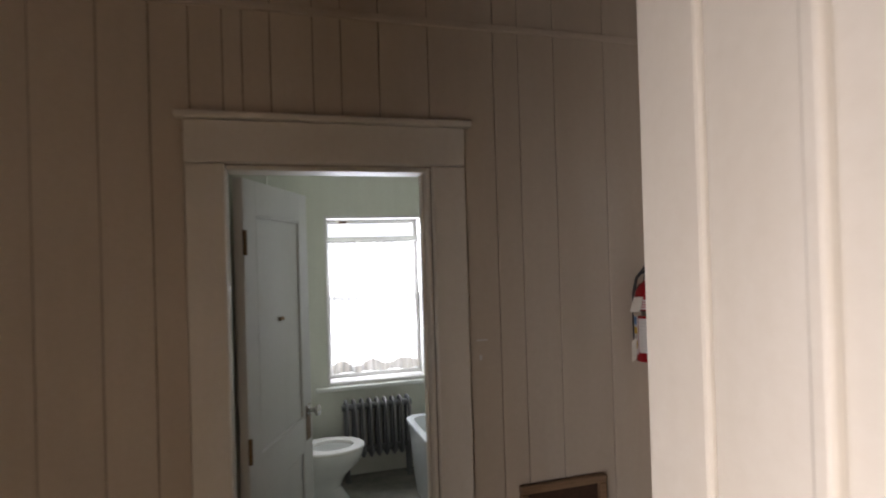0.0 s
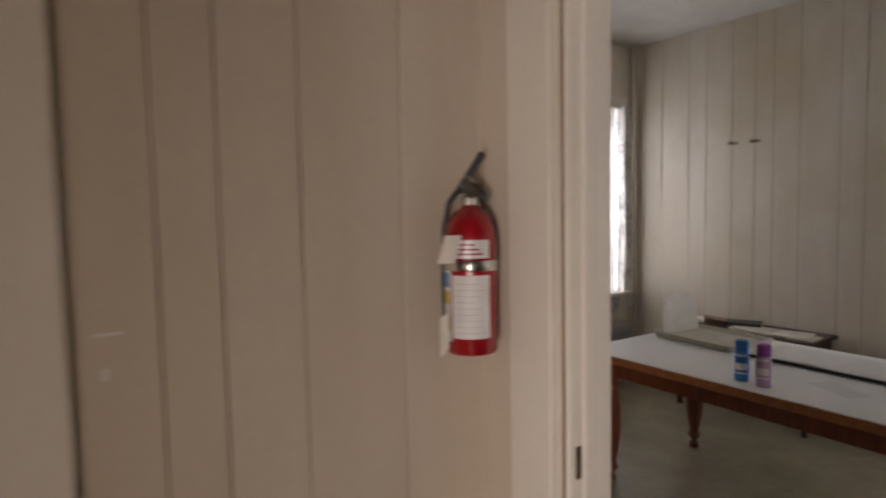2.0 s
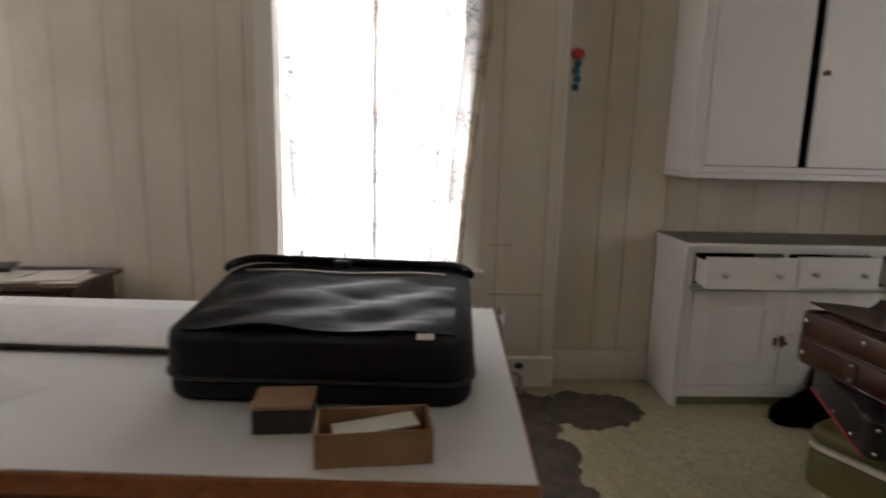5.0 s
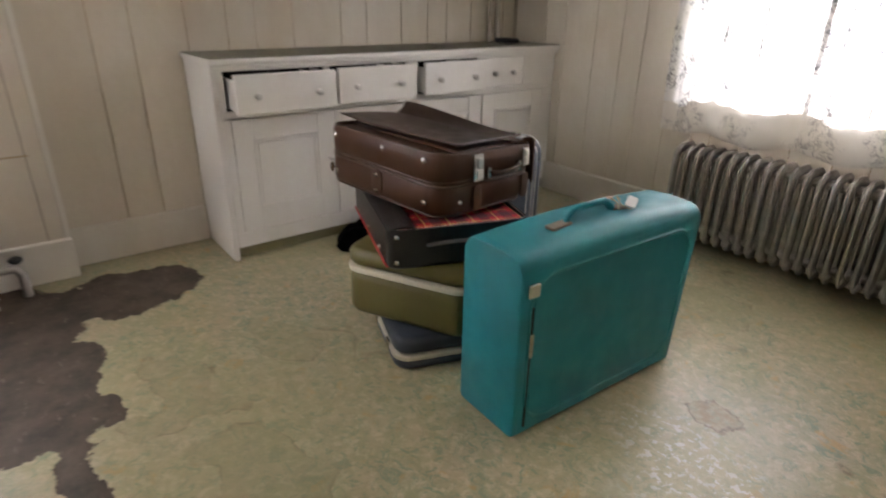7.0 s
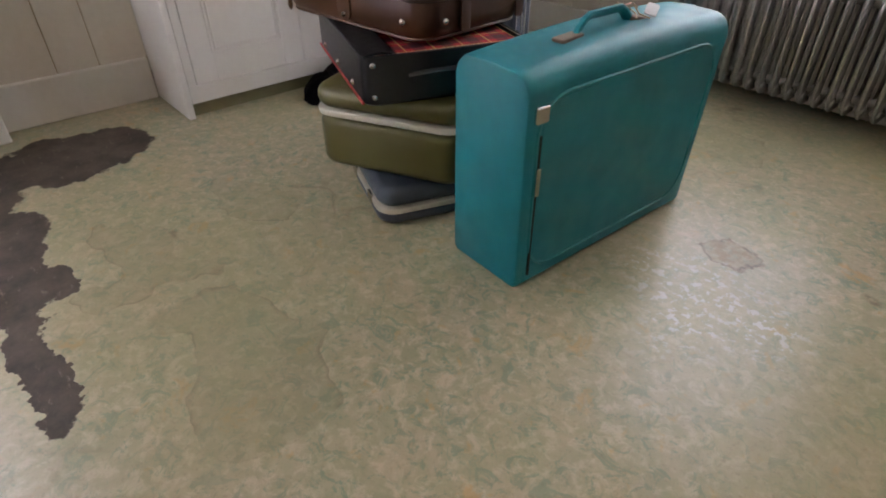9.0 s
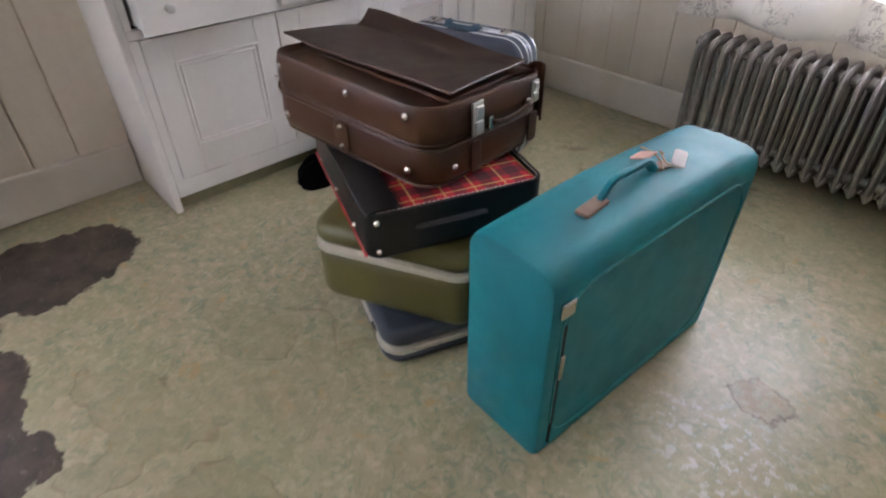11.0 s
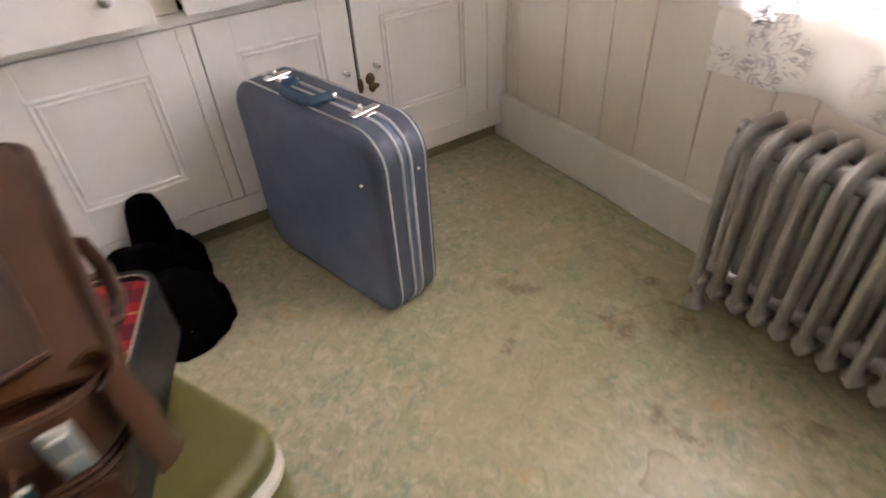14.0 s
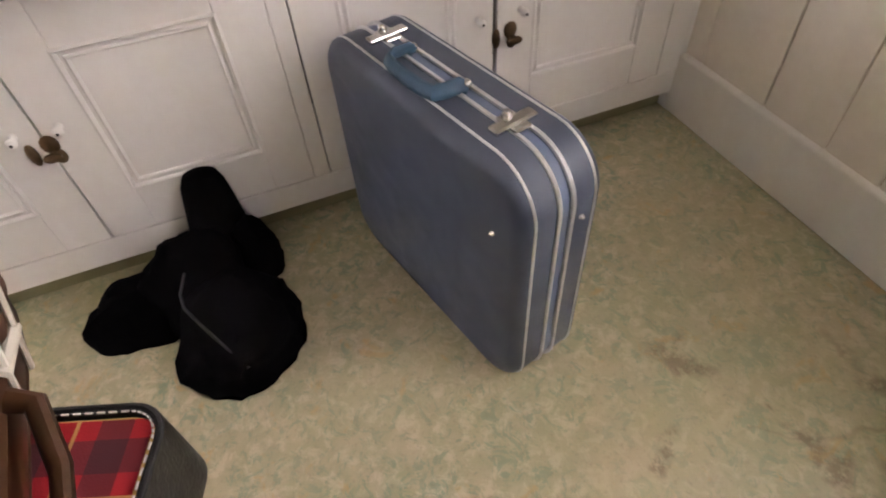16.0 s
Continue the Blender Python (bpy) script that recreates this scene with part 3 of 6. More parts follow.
board_wall("wall_bath", "x", HALL_N, -1, -6.0, DOORWALL_W, 0, CEIL, 0.06, [DOOR_B], "board_hall", "beige painted board wall with a bathroom doorway", 0.155, 0.15,
           [-5.83, -5.647, -5.462, -5.312, -5.194, -5.028, -4.937, -4.795, -4.698, -4.563, -4.122, -4.018, -3.866, -3.64], "groove_hall")
structure("wall_bath_inside", box(-5.30, -5.09, 4.345, 4.41, 0, CEIL, bm=box(-4.38, DOORWALL_W, 4.345, 4.41, 0, CEIL, bm=box(-5.09, -4.38, 4.345, 4.41, 2.01, CEIL))), M["bath"], "pale green painted bathroom wall")
_w = bmesh.new()
for _y0, _y1, _z0, _z1 in ((0.55, WIN_H[0], 0, CEIL - 0.007), (WIN_H[1], 4.28, 0, CEIL - 0.007), (WIN_H[0], WIN_H[1], 0, WIN_H[2]), (WIN_H[0], WIN_H[1], WIN_H[3], CEIL - 0.007)):
    box(-6.36, -6.0, _y0, _y1, _z0, _z1, bm=_w)
# closing walls out of view, dark to limit bounce in the hall
structure("wall_hall_west", _w, M["low_bounce_plaster"], "plain hall wall with a window, out of view, darkened to cut bounce")
structure("wall_hall_south", box(-6.0, HALL_E + 0.10, 0.55, 0.7, 0, CEIL - 0.007), M["low_bounce_plaster"], "plain hall end wall, out of view, darkened to cut bounce")
structure("wall_hall_east", box(HALL_E + 0.012, HALL_E + 0.12, 0.7, HALL_S, 0, CEIL), M["low_bounce_plaster"], "plain passage wall, out of view, darkened to cut bounce")
structure("wall_hall_return", box(HALL_E + 0.12, DOORWALL_W + 0.07, HALL_S - 0.1, HALL_S, 0, CEIL), M["low_bounce_plaster"], "plain hall wall beside the kitchen door, out of view, darkened to cut bounce")
structure("trim_hall_corner", box(DOORWALL_W - 0.005, DOORWALL_W + 0.007, HALL_N - 0.005, HALL_N + 0.007, 0.16, CEIL - 0.008), M["board_hall"], "thin tan bead in the hall corner", "trim")
# bathroom walls
structure("wall_bath_west", box(-5.45, -5.30, 4.41, 4.72, 0, 2.7, bm=box(-5.30, -4.96, 4.72, 6.85, 0, 2.7)), M["bath"], "pale green painted bathroom wall")
structure("wall_bath_east", box(DOORWALL_W - 0.03, DOORWALL_W + 0.08, 4.41, 6.85, 0, 2.7), M["bath"], "pale green painted bathroom wall")
_w = bmesh.new()
for _x0, _x1, _z0, _z1 in ((-4.96, WIN_B[0], 0, 2.7), (WIN_B[1], -3.4, 0, 2.7), (WIN_B[0], WIN_B[1], 0, WIN_B[2]), (WIN_B[0], WIN_B[1], WIN_B[3], 2.7)):
    box(_x0, _x1, 6.68, 7.0, _z0, _z1, bm=_w)
structure("wall_bath_north", _w, M["bath"], "pale green painted bathroom wall with a deep window")
structure("trim_bath_cornice", box(-4.96, -3.45, 6.62, 6.68, 2.50, 2.56, 0.012, bm=box(-4.96, -3.45, 6.655, 6.68, 2.36, 2.385, 0.006)), M["bath_white"], "white moulded trim above the bathroom window", "trim")

# baseboards
def baseboard(name, x0, x1, y0, y1, h, mat="trim"):
    return structure(name, box(x0, x1, y0, y1, 0, h, 0.006), M[mat], "cream painted wooden baseboard", "baseboard")


baseboard("baseboard_south", DOORWALL_E, 0.0, SOUTH - 0.012, SOUTH + 0.02, BB)
baseboard("baseboard_north", DOORWALL_E, EAST, NORTH - 0.02, NORTH + 0.012, BB)
baseboard("baseboard_east", EAST - 0.022, EAST + 0.012, 2.53, NORTH - 0.022, BB)
baseboard("baseboard_alcove", ALCOVE - 0.02, ALCOVE + 0.012, 1.966, 2.55, BB)
baseboard("baseboard_west", DOORWALL_E - 0.012, DOORWALL_E + 0.02, SOUTH + 0.022, 3.0, BB)
baseboard("baseboard_west_end", DOORWALL_E - 0.012, DOORWALL_E + 0.02, 4.16, NORTH - 0.022, BB)
baseboard("baseboard_hall", -4.22, DOORWALL_W - 0.022, HALL_N - 0.02, HALL_N + 0.012, 0.15)
baseboard("baseboard_hall_end", -6.0, -5.25, HALL_N - 0.02, HALL_N + 0.012, 0.15)
# wall return between the window wall and the alcove
structure("wall_return", box(EAST + 0.001, ALCOVE + 0.02, 2.530, 2.549, BB, CEIL), M["trim"], "cream painted edge of the wall step", "wall")
structure("trim_rail", box(-6.0, DOORWALL_W - 0.02, HALL_N - 0.012, HALL_N + 0.01, 2.53, 2.556, 0.004), M["board_hall"], "thin painted picture rail", "trim")

# door casings
def casing(name, parts, label):
    ob = thing(name, label, "door frame")
    ob["kind"] = "structure"
    for pn, args, mt in parts:
        part(pn, box(*args, 0.006), M[mt], ob)
    return ob


casing("door_frame_bath", [
    ("left_casing", (-5.215, -5.09, HALL_N - 0.022, HALL_N + 0.02, 0, 2.01), "trim"),
    ("right_casing", (-4.38, -4.255, HALL_N - 0.022, HALL_N + 0.02, 0, 2.01), "trim"),
    ("head_casing", (-5.215, -4.255, HALL_N - 0.025, HALL_N + 0.02, 2.012, 2.152), "trim"),
    ("head_cap", (-5.24, -4.23, HALL_N - 0.045, HALL_N + 0.02, 2.154, 2.177), "trim"),
    ("left_jamb", (-5.112, -5.088, HALL_N + 0.021, 4.415, 0, 2.01), "trim"),
    ("right_jamb", (-4.392, -4.372, HALL_N + 0.021, 4.415, 0, 2.01), "trim"),
    ("head_jamb", (-5.088, -4.392, HALL_N + 0.021, 4.415, 1.992, 2.011), "trim"),
    ("door_stop", (-4.405, -4.393, HALL_N + 0.06, HALL_N + 0.09, 0, 1.99), "trim"),
], "cream painted bathroom door frame with a capped head")
casing("door_frame_kitchen", [
    ("north_casing", (DOORWALL_W - 0.022, DOORWALL_W + 0.01, 4.03, 4.155, 0, 2.02), "trim"),
    ("south_casing", (DOORWALL_W - 0.022, DOORWALL_W + 0.01, 3.0, 3.12, 0, 2.02), "trim"),
    ("head_casing", (DOORWALL_W - 0.026, DOORWALL_W + 0.01, 3.0, 4.155, 2.022, 2.205), "trim"),
    ("head_cap", (DOORWALL_W - 0.05, DOORWALL_W + 0.01, 2.98, 4.20, 2.207, 2.230), "trim"),
    ("north_jamb", (DOORWALL_W + 0.011, DOORWALL_E - 0.002, 4.008, 4.03, 0, 2.02), "trim"),
    ("south_jamb", (DOORWALL_W + 0.011, DOORWALL_E - 0.002, 3.12, 3.142, 0, 2.02), "trim"),
    ("head_jamb", (DOORWALL_W + 0.011, DOORWALL_E - 0.002, 3.142, 4.008, 2.0, 2.021), "trim"),
    ("north_stop", (DOORWALL_W + 0.045, DOORWALL_W + 0.085, 3.996, 4.0075, 0, 2.0), "trim"),
    ("back_casing_north", (DOORWALL_E, DOORWALL_E + 0.02, 4.03, 4.155, 0, 2.02), "trim"),
    ("back_casing_south", (DOORWALL_E, DOORWALL_E + 0.02, 3.0, 3.12, 0, 2.02), "trim"),
    ("back_casing_head", (DOORWALL_E, DOORWALL_E + 0.022, 3.0, 4.155, 2.022, 2.18), "trim"),
    ("strike_plate", (DOORWALL_W + 0.028, DOORWALL_W + 0.042, 4.003, 4.0085, 0.98, 1.05), "brass"),
], "cream painted kitchen door frame with a capped head")
casing("door_frame_passage", [
    ("corner_casing", (HALL_E - 0.012, HALL_E + 0.03, 2.80, HALL_S + 0.012, 0, CEIL - 0.004), "trim"),
    ("flat_casing", (HALL_E - 0.004, HALL_E + 0.011, 2.665, 2.80, 0, CEIL - 0.004), "trim"),
    ("edge_bead", (HALL_E - 0.02, HALL_E + 0.011, 2.640, 2.664, 0, CEIL - 0.004), "trim"),
    ("wall_panel", (HALL_E - 0.008, HALL_E + 0.011, 2.36, 2.639, 0, CEIL - 0.004), "trim"),
], "cream painted passage door frame close by")

# windows: frame, sashes, panes and sill
def window(name, axis, inner, out, o, label, depth=0.20, casing_w=0.10, sill=True, meeting=None):
    u0, u1, z0, z1 = o
    ob = thing(name, label, "window")
    ob["kind"] = "structure"

    def blk(a, b, d0, d1, w0, w1, e=0.004):
        p, q = inner + out * d0, inner + out * d1
        lo, hi = min(p, q), max(p, q)
        return box(a, b, lo, hi, w0, w1, e) if axis == "x" else box(lo, hi, a, b, w0, w1, e)

    f = 0.035
    part("jamb", blk(u0, u0 + 0.02, 0.0, depth, z0, z1), M["window_frame"], ob)
    part("jamb", blk(u1 - 0.02, u1, 0.0, depth, z0, z1), M["window_frame"], ob)
    part("head", blk(u0 + 0.02, u1 - 0.02, 0.0, depth, z1 - 0.02, z1), M["window_frame"], ob)
    part("stool", blk(u0 + 0.02, u1 - 0.02, 0.0, depth, z0, z0 + 0.02), M["window_frame"], ob)
    mid = meeting or (z0 + z1) / 2
    for k, (lo, hi) in enumerate(((z0 + 0.02, mid + 0.02), (mid - 0.02, z1 - 0.02))):
        d = depth * 0.55 + 0.035 * k
        part("sash", blk(u0 + 0.02, u0 + 0.02 + f, d, d + 0.03, lo, hi), M["window_frame"], ob)
        part("sash", blk(u1 - 0.02 - f, u1 - 0.02, d, d + 0.03, lo, hi), M["window_frame"], ob)
        part("rail", blk(u0 + 0.02 + f, u1 - 0.02 - f, d, d + 0.03, lo, lo + f), M["window_frame"], ob)
        part("rail", blk(u0 + 0.02 + f, u1 - 0.02 - f, d, d + 0.03, hi - f, hi), M["window_frame"], ob)
        pane = part("pane", blk(u0 + 0.02 + f, u1 - 0.02 - f, d + 0.012, d + 0.018, lo + f, hi - f, 0), M["glass"], ob)
        pane.visible_shadow = False
    c = casing_w
    if c:
        part("side_casing", blk(u0 - c, u0, -0.022, 0.008, z0 - 0.001, z1), M["trim"], ob)
        part("side_casing", blk(u1, u1 + c, -0.022, 0.008, z0 - 0.001, z1), M["trim"], ob)
        part("head_casing", blk(u0 - c - 0.01, u1 + c + 0.01, -0.026, 0.008, z1 + 0.001, z1 + c + 0.03), M["trim"], ob)
    if sill:
        part("sill", blk(u0 - c - 0.03, u1 + c + 0.03, -0.07, -0.001, z0 - 0.03, z0 - 0.002), M["trim"], ob)
        part("apron", blk(u0 - c, u1 + c, -0.02, -0.001, z0 - 0.10, z0 - 0.031), M["trim"], ob)
    return ob


window("window_1", "x", NORTH, 1, WIN_N, "cream framed sash window behind lace curtains")
window("window_2", "y", EAST, 1, WIN_E, "tall cream framed sash window behind lace curtains", 0.25)
window("window_3", "x", SOUTH, -1, WIN_S, "cream framed sash window above the radiator")
window("window_4", "x", 6.68, 1, WIN_B, "white bathroom window in a deep reveal", 0.30, 0.0, False)
part("sill", box(WIN_B[0] - 0.09, WIN_B[1] + 0.05, 6.63, 6.679, 0.665, 0.695, 0.006), M["bath_white"], bpy.data.objects["window_4"])
window("window_5", "y", -6.0, -1, WIN_H, "plain hall window", 0.26, 0.08)

# curtains
def pleats(u, n, amp, seed):
    return amp * (math.sin(2 * math.pi * n * u + seed) * 0.7 + 0.5 * math.sin(2 * math.pi * n * 2.37 * u + 1.7 * seed))


def curtain(name, axis, plane, toward, left, right, z0, z1, label, mat="lace", n=9, amp=0.012, seed=0.0, hem=0.0, group="", fold=0.022, hems=True):
    """left and right: places along the wall as functions of the height share v (0 below)."""
    def f(u, v):
        a, b = left(v), right(v)
        s = a + (b - a) * u + fold * math.sin(2 * math.pi * n * u * 1.31 + 2.1 * seed)
        d = 0.03 + pleats(u, n, amp, seed) * (1.15 - 0.5 * v) + 0.006 * math.sin(9 * v + 5 * u)
        z = z0 + (z1 - z0) * v + (hem * math.sin(7 * u + seed) + 0.4 * hem * math.sin(19 * u)) * (1 - v) ** 3
        p = plane + toward * d
        return (s, p, z) if axis == "x" else (p, s, z)
    ob = thing(name, label, "curtain", group=group)
    part("panel", sheet(f, 90, 50), M[mat], ob, smooth=True)
    if hems:
        for u0, u1 in ((0.0, 0.028), (0.972, 1.0)):
            def strip(u, v):
                x, y, z = f(u0 + (u1 - u0) * u, v)
                return (x, y + toward * 0.003, z) if axis == "x" else (x + toward * 0.003, y, z)
            part("side_hem", sheet(strip, 3, 50), M["lace_hem"], ob, "doubled lace side hem", True)
    return ob


def rail(parent, axis, plane, toward, a, b, z):
    p = plane + toward * 0.03
    q = [(a, p, z), (b, p, z)] if axis == "x" else [(p, a, z), (p, b, z)]
    part("curtain_rod", rod(q[0], q[1], 0.007), M["brass"], parent, "thin brass curtain rod")


g = "lace curtains"
_ob = curtain("lace_curtain", "x", NORTH, -1, lambda v: -1.13, lambda v: -0.44, 0.62, 2.46, "sheer white lace curtain panel with grey sprigs over the north window", n=5, hem=0.02, group=g)
rail(_ob, "x", NORTH, -1, -1.16, 0.16, 2.44)
curtain("lace_curtain", "x", NORTH - 0.01, -1, lambda v: -0.46, lambda v: 0.14, 0.64, 2.46, "sheer white lace curtain panel hanging by the corner", n=5, seed=2.0, hem=0.02, group=g)
_ob = curtain("lace_curtain", "y", EAST, -1, lambda v: 3.50, lambda v: 3.88 + 0.13 * min(1, v * 1.2), 0.60, 2.56, "sheer white lace curtain panel with sprigs over the east window", n=4, seed=1.0, hem=0.015, group=g)
rail(_ob, "y", EAST, -1, 2.90, 4.12, 2.54)
curtain("lace_curtain", "y", EAST - 0.01, -1, lambda v: 3.06 - 0.10 * min(1, 1.6 * v) ** 1.5, lambda v: 3.53, 0.62, 2.56, "sheer white lace curtain panel drawn in at its foot", n=5, seed=4.0, hem=0.03, group=g)
curtain("lace_curtain_border", "y", EAST - 0.035, -1, lambda v: 3.05 - 0.115 * min(1, 1.6 * v) ** 1.5, lambda v: 3.085 - 0.105 * min(1, 1.6 * v) ** 1.5, 0.62, 2.56, "stained brown edge of the lace curtain", "lace_dirty", n=2, amp=0.004, fold=0.0, hems=False)
_ob = curtain("lace_curtain", "x", SOUTH + 0.055, 1, lambda v: -0.825, lambda v: -1.46, 0.655, 2.45, "white lace curtain with leafy sprigs over the radiator", n=6, seed=3.0, hem=0.014, group=g)
rail(_ob, "x", SOUTH + 0.055, 1, -2.0, -0.82, 2.43)
part("side_edge", sheet(lambda u, v: (-0.825 - 0.13 * u, SOUTH + 0.088 + 0.004 * math.sin(9 * u), 0.525 + 0.125 * v), 12, 8), M["lace_hem"], _ob, "loose lace edge", True)
part("hem", sheet(lambda u, v: (-0.955 - 0.52 * u, SOUTH + 0.092 + 0.030 * math.sin(math.pi * v) ** 0.7 + 0.008 * math.sin(23 * u), 0.522 + 0.016 * math.sin(8 * u) + 0.150 * v), 40, 12), M["lace_hem"], _ob, "puffed gathered hem", True)
_ob = curtain("lace_curtain", "x", SOUTH + 0.060, 1, lambda v: -1.44, lambda v: -2.02, 0.655, 2.45, "white lace curtain over the south window", n=6, seed=5.0, hem=0.014, group=g)
part("hem", sheet(lambda u, v: (-1.47 - 0.54 * u, SOUTH + 0.092 + 0.030 * math.sin(math.pi * v) ** 0.7 + 0.008 * math.sin(21 * u), 0.522 + 0.016 * math.sin(9 * u + 2) + 0.150 * v), 40, 12), M["lace_hem"], _ob, "puffed gathered hem", True)
_ob = curtain("net_curtain", "x", 6.86, -1, lambda v: -4.51, lambda v: -3.81, 0.76, 1.80, "plain white net curtain glowing in the bathroom window", "lace_bath", n=9, amp=0.008, hem=0.006, hems=False)
part("hem", sheet(lambda u, v: (-4.51 + 0.70 * u, 6.815 + 0.006 * math.sin(60 * u), 0.755 + 0.012 * abs(math.sin(11 * u)) + (0.075 + 0.02 * math.sin(17 * u)) * v), 60, 4), M["lace_hem"], _ob, "gathered hem", True)
part("head_board", box(WIN_B[0] + 0.001, WIN_B[1] - 0.001, 6.865, 6.895, 1.80, 1.845, 0.003), M["bath_white"], bpy.data.objects["window_4"])
part("curtain_rod", rod((-4.54, 6.83, 1.80), (-3.78, 6.83, 1.80), 0.006), M["chrome"], _ob)

# radiators of cast columns
def radiator(name, m, sections, pitch, height, depth, mat, label, foot=0.07):
    ob = thing(name, label, "radiator", m)
    h0, h1, r = foot, height, 0.045
    path = []
    for cx, cz, s in ((depth / 2 - r, h1 - r, 0), (-depth / 2 + r, h1 - r, 90), (-depth / 2 + r, h0 + r, 180), (depth / 2 - r, h0 + r, 270)):
        for k in range(5):
            t = radians(s + 22.5 * k)
            path.append((0, cx + r * math.cos(t), cz + r * math.sin(t)))
    bm = tube(path, 0.021, 8, closed=True)
    for v in bm.verts:
        v.co.x *= 0.62
    if depth > 0.13:
        tube([(0, 0, h0 + 0.01), (0, 0, h1 - 0.012)], 0.018, 8, bm)
    for z in (h0 + 0.035, h1 - 0.035):
        tube([(-pitch / 2, 0, z), (pitch / 2, 0, z)], 0.024, 10, bm)
    for y in (-depth / 2 + 0.006, depth / 2 - 0.006):
        ball((0, y, h0 + 0.028), 0.022, bm, 8, 6)
    first = part("section", bm, M[mat], ob, smooth=True)
    for k in range(1, sections):
        c = first.copy()
        scene.collection.objects.link(c)
        c.location = (k * pitch, 0, 0)
    for k in (0, sections - 1):
        for y in (-depth / 2 + 0.03, depth / 2 - 0.03):
            part("foot", lathe([(0.026, 0.0), (0.024, 0.012), (0.014, 0.03), (0.017, h0 + 0.02)], 10, m=Matrix.Translation((k * pitch, y, 0))), M[mat], ob, smooth=True)
    return ob


_r = radiator("radiator", pose(-1.01, 0.105, 0, 0, 0, 180), 21, 0.0515, 0.475, 0.15, "radiator", "silver painted cast iron column radiator under the south window")
part("air_valve", lathe([(0.012, 0), (0.012, 0.02), (0.019, 0.024), (0.019, 0.034), (0.006, 0.038)], 12, m=pose(-0.022, 0.03, 0.44, 0, -90, 0)), M["chrome"], _r, "small chrome air valve", True)
_r = radiator("radiator", pose(0.115, 2.84, 0, 0, 0, 90), 19, 0.0515, 0.455, 0.15, "radiator", "silver painted cast iron radiator under the east window")
part("valve", tube([(-0.05, -0.02, 0.12), (-0.10, -0.02, 0.12), (-0.12, -0.02, 0.09), (-0.12, -0.02, 0.0)], 0.017, 10), M["radiator"], _r, smooth=True)
part("valve_knob", ball((-0.11, -0.03, 0.15), 0.025, squash=(1, 1, 0.6)), M["black_rubber"], _r, "dark valve knob", True)
radiator("radiator", pose(-0.87, NORTH - 0.11, 0), 17, 0.0515, 0.52, 0.15, "radiator", "silver painted cast iron radiator under the north window")
radiator("radiator", pose(-4.44, 6.58, 0), 9, 0.059, 0.585, 0.13, "bath_radiator", "dark grey cast iron bathroom radiator below the window", 0.19)

# ---------- built-in cupboard on the alcove wall ----------
FACE = -0.02
def knob(parent, p, toward, r=0.013, mat="pewter", name="knob"):
    a = {"-x": (0, -90, 0), "-y": (90, 0, 0), "+y": (-90, 0, 0)}[toward]
    return part(name, lathe([(r * 0.9, 0), (r * 0.5, 0.006), (r * 0.45, 0.012), (r, 0.017), (r * 0.95, 0.024), (r * 0.4, 0.028)], 14, m=pose(*p, *a)), M[mat], parent, smooth=True)


def panel_door(parent, y0, y1, z0, z1, name="door", x=FACE, rail_w=0.088, low=0.108):
    """A framed door with a recessed panel and a bead, facing west."""
    d = part(name, box(x - 0.002, x + 0.018, y0, y0 + rail_w, z0, z1, 0.002), M["cabinet"], parent)
    part("stile", box(x - 0.002, x + 0.018, y1 - rail_w, y1, z0, z1, 0.002), M["cabinet"], d)
    part("rail", box(x - 0.0015, x + 0.018, y0 + rail_w, y1 - rail_w, z0, z0 + low, 0.002), M["cabinet"], d)
    part("rail", box(x - 0.0015, x + 0.018, y0 + rail_w, y1 - rail_w, z1 - rail_w, z1, 0.002), M["cabinet"], d)
    part("panel", box(x + 0.003, x + 0.016, y0 + rail_w - 0.002, y1 - rail_w + 0.002, z0 + low - 0.002, z1 - rail_w + 0.002), M["cabinet"], d)
    a, b, c, e = y0 + rail_w, y1 - rail_w, z0 + low, z1 - rail_w
    for name2, i, depth, r in (("bead", 0.0, 0.001, 0.0075), ("inner_bead", 0.015, 0.0025, 0.006)):
        q = [(x + depth, a + i, c + i), (x + depth, b - i, c + i), (x + depth, b - i, e - i), (x + depth, a + i, e - i)]
        part(name2, tube(q, r, 6, closed=True), M["cabinet"], d)
    return d


def turn_latch(parent, y, z):
    """A two-lobed turn latch and its catch on the next door."""
    lobe = [(0.015, 0), (0.016, 0.003), (0.011, 0.008), (0.004, 0.010)]
    bm = lathe(lobe, 12, m=pose(FACE - 0.002, y, z + 0.013, 0, -90, 0) @ Matrix.Diagonal((1.25, 1.0, 1, 1)))
    lathe(lobe, 12, bm, m=pose(FACE - 0.002, y - 0.004, z - 0.014, 0, -90, 0) @ Matrix.Diagonal((1.0, 0.8, 1, 1)))
    ob = part("latch", bm, M["brass"], parent, "tarnished brass turn latch", True)
    part("latch_knob", lathe([(0.004, 0), (0.004, 0.014), (0.011, 0.018), (0.011, 0.024), (0.004, 0.027)], 10, m=pose(FACE - 0.008, y, z, 0, -90, 0) @ Matrix.Diagonal((0.8, 1.5, 1, 1))), M["brass"], ob, smooth=True)
    part("catch", lathe(lobe, 12, m=pose(FACE - 0.002, y + 0.034, z, 0, -90, 0) @ Matrix.Diagonal((1.5, 0.62, 1, 1))), M["brass"], ob, smooth=True)
    return ob


cup = thing("base_cupboard", "off-white painted built-in base cupboard with half-open drawers", "cupboard", pose(0, 0, 0))
YL = 1.962
bm = box(FACE, ALCOVE, YL - 0.025, YL, 0.0, 0.842, 0.003)
part("side_panel", bm, M["cabinet"], cup)
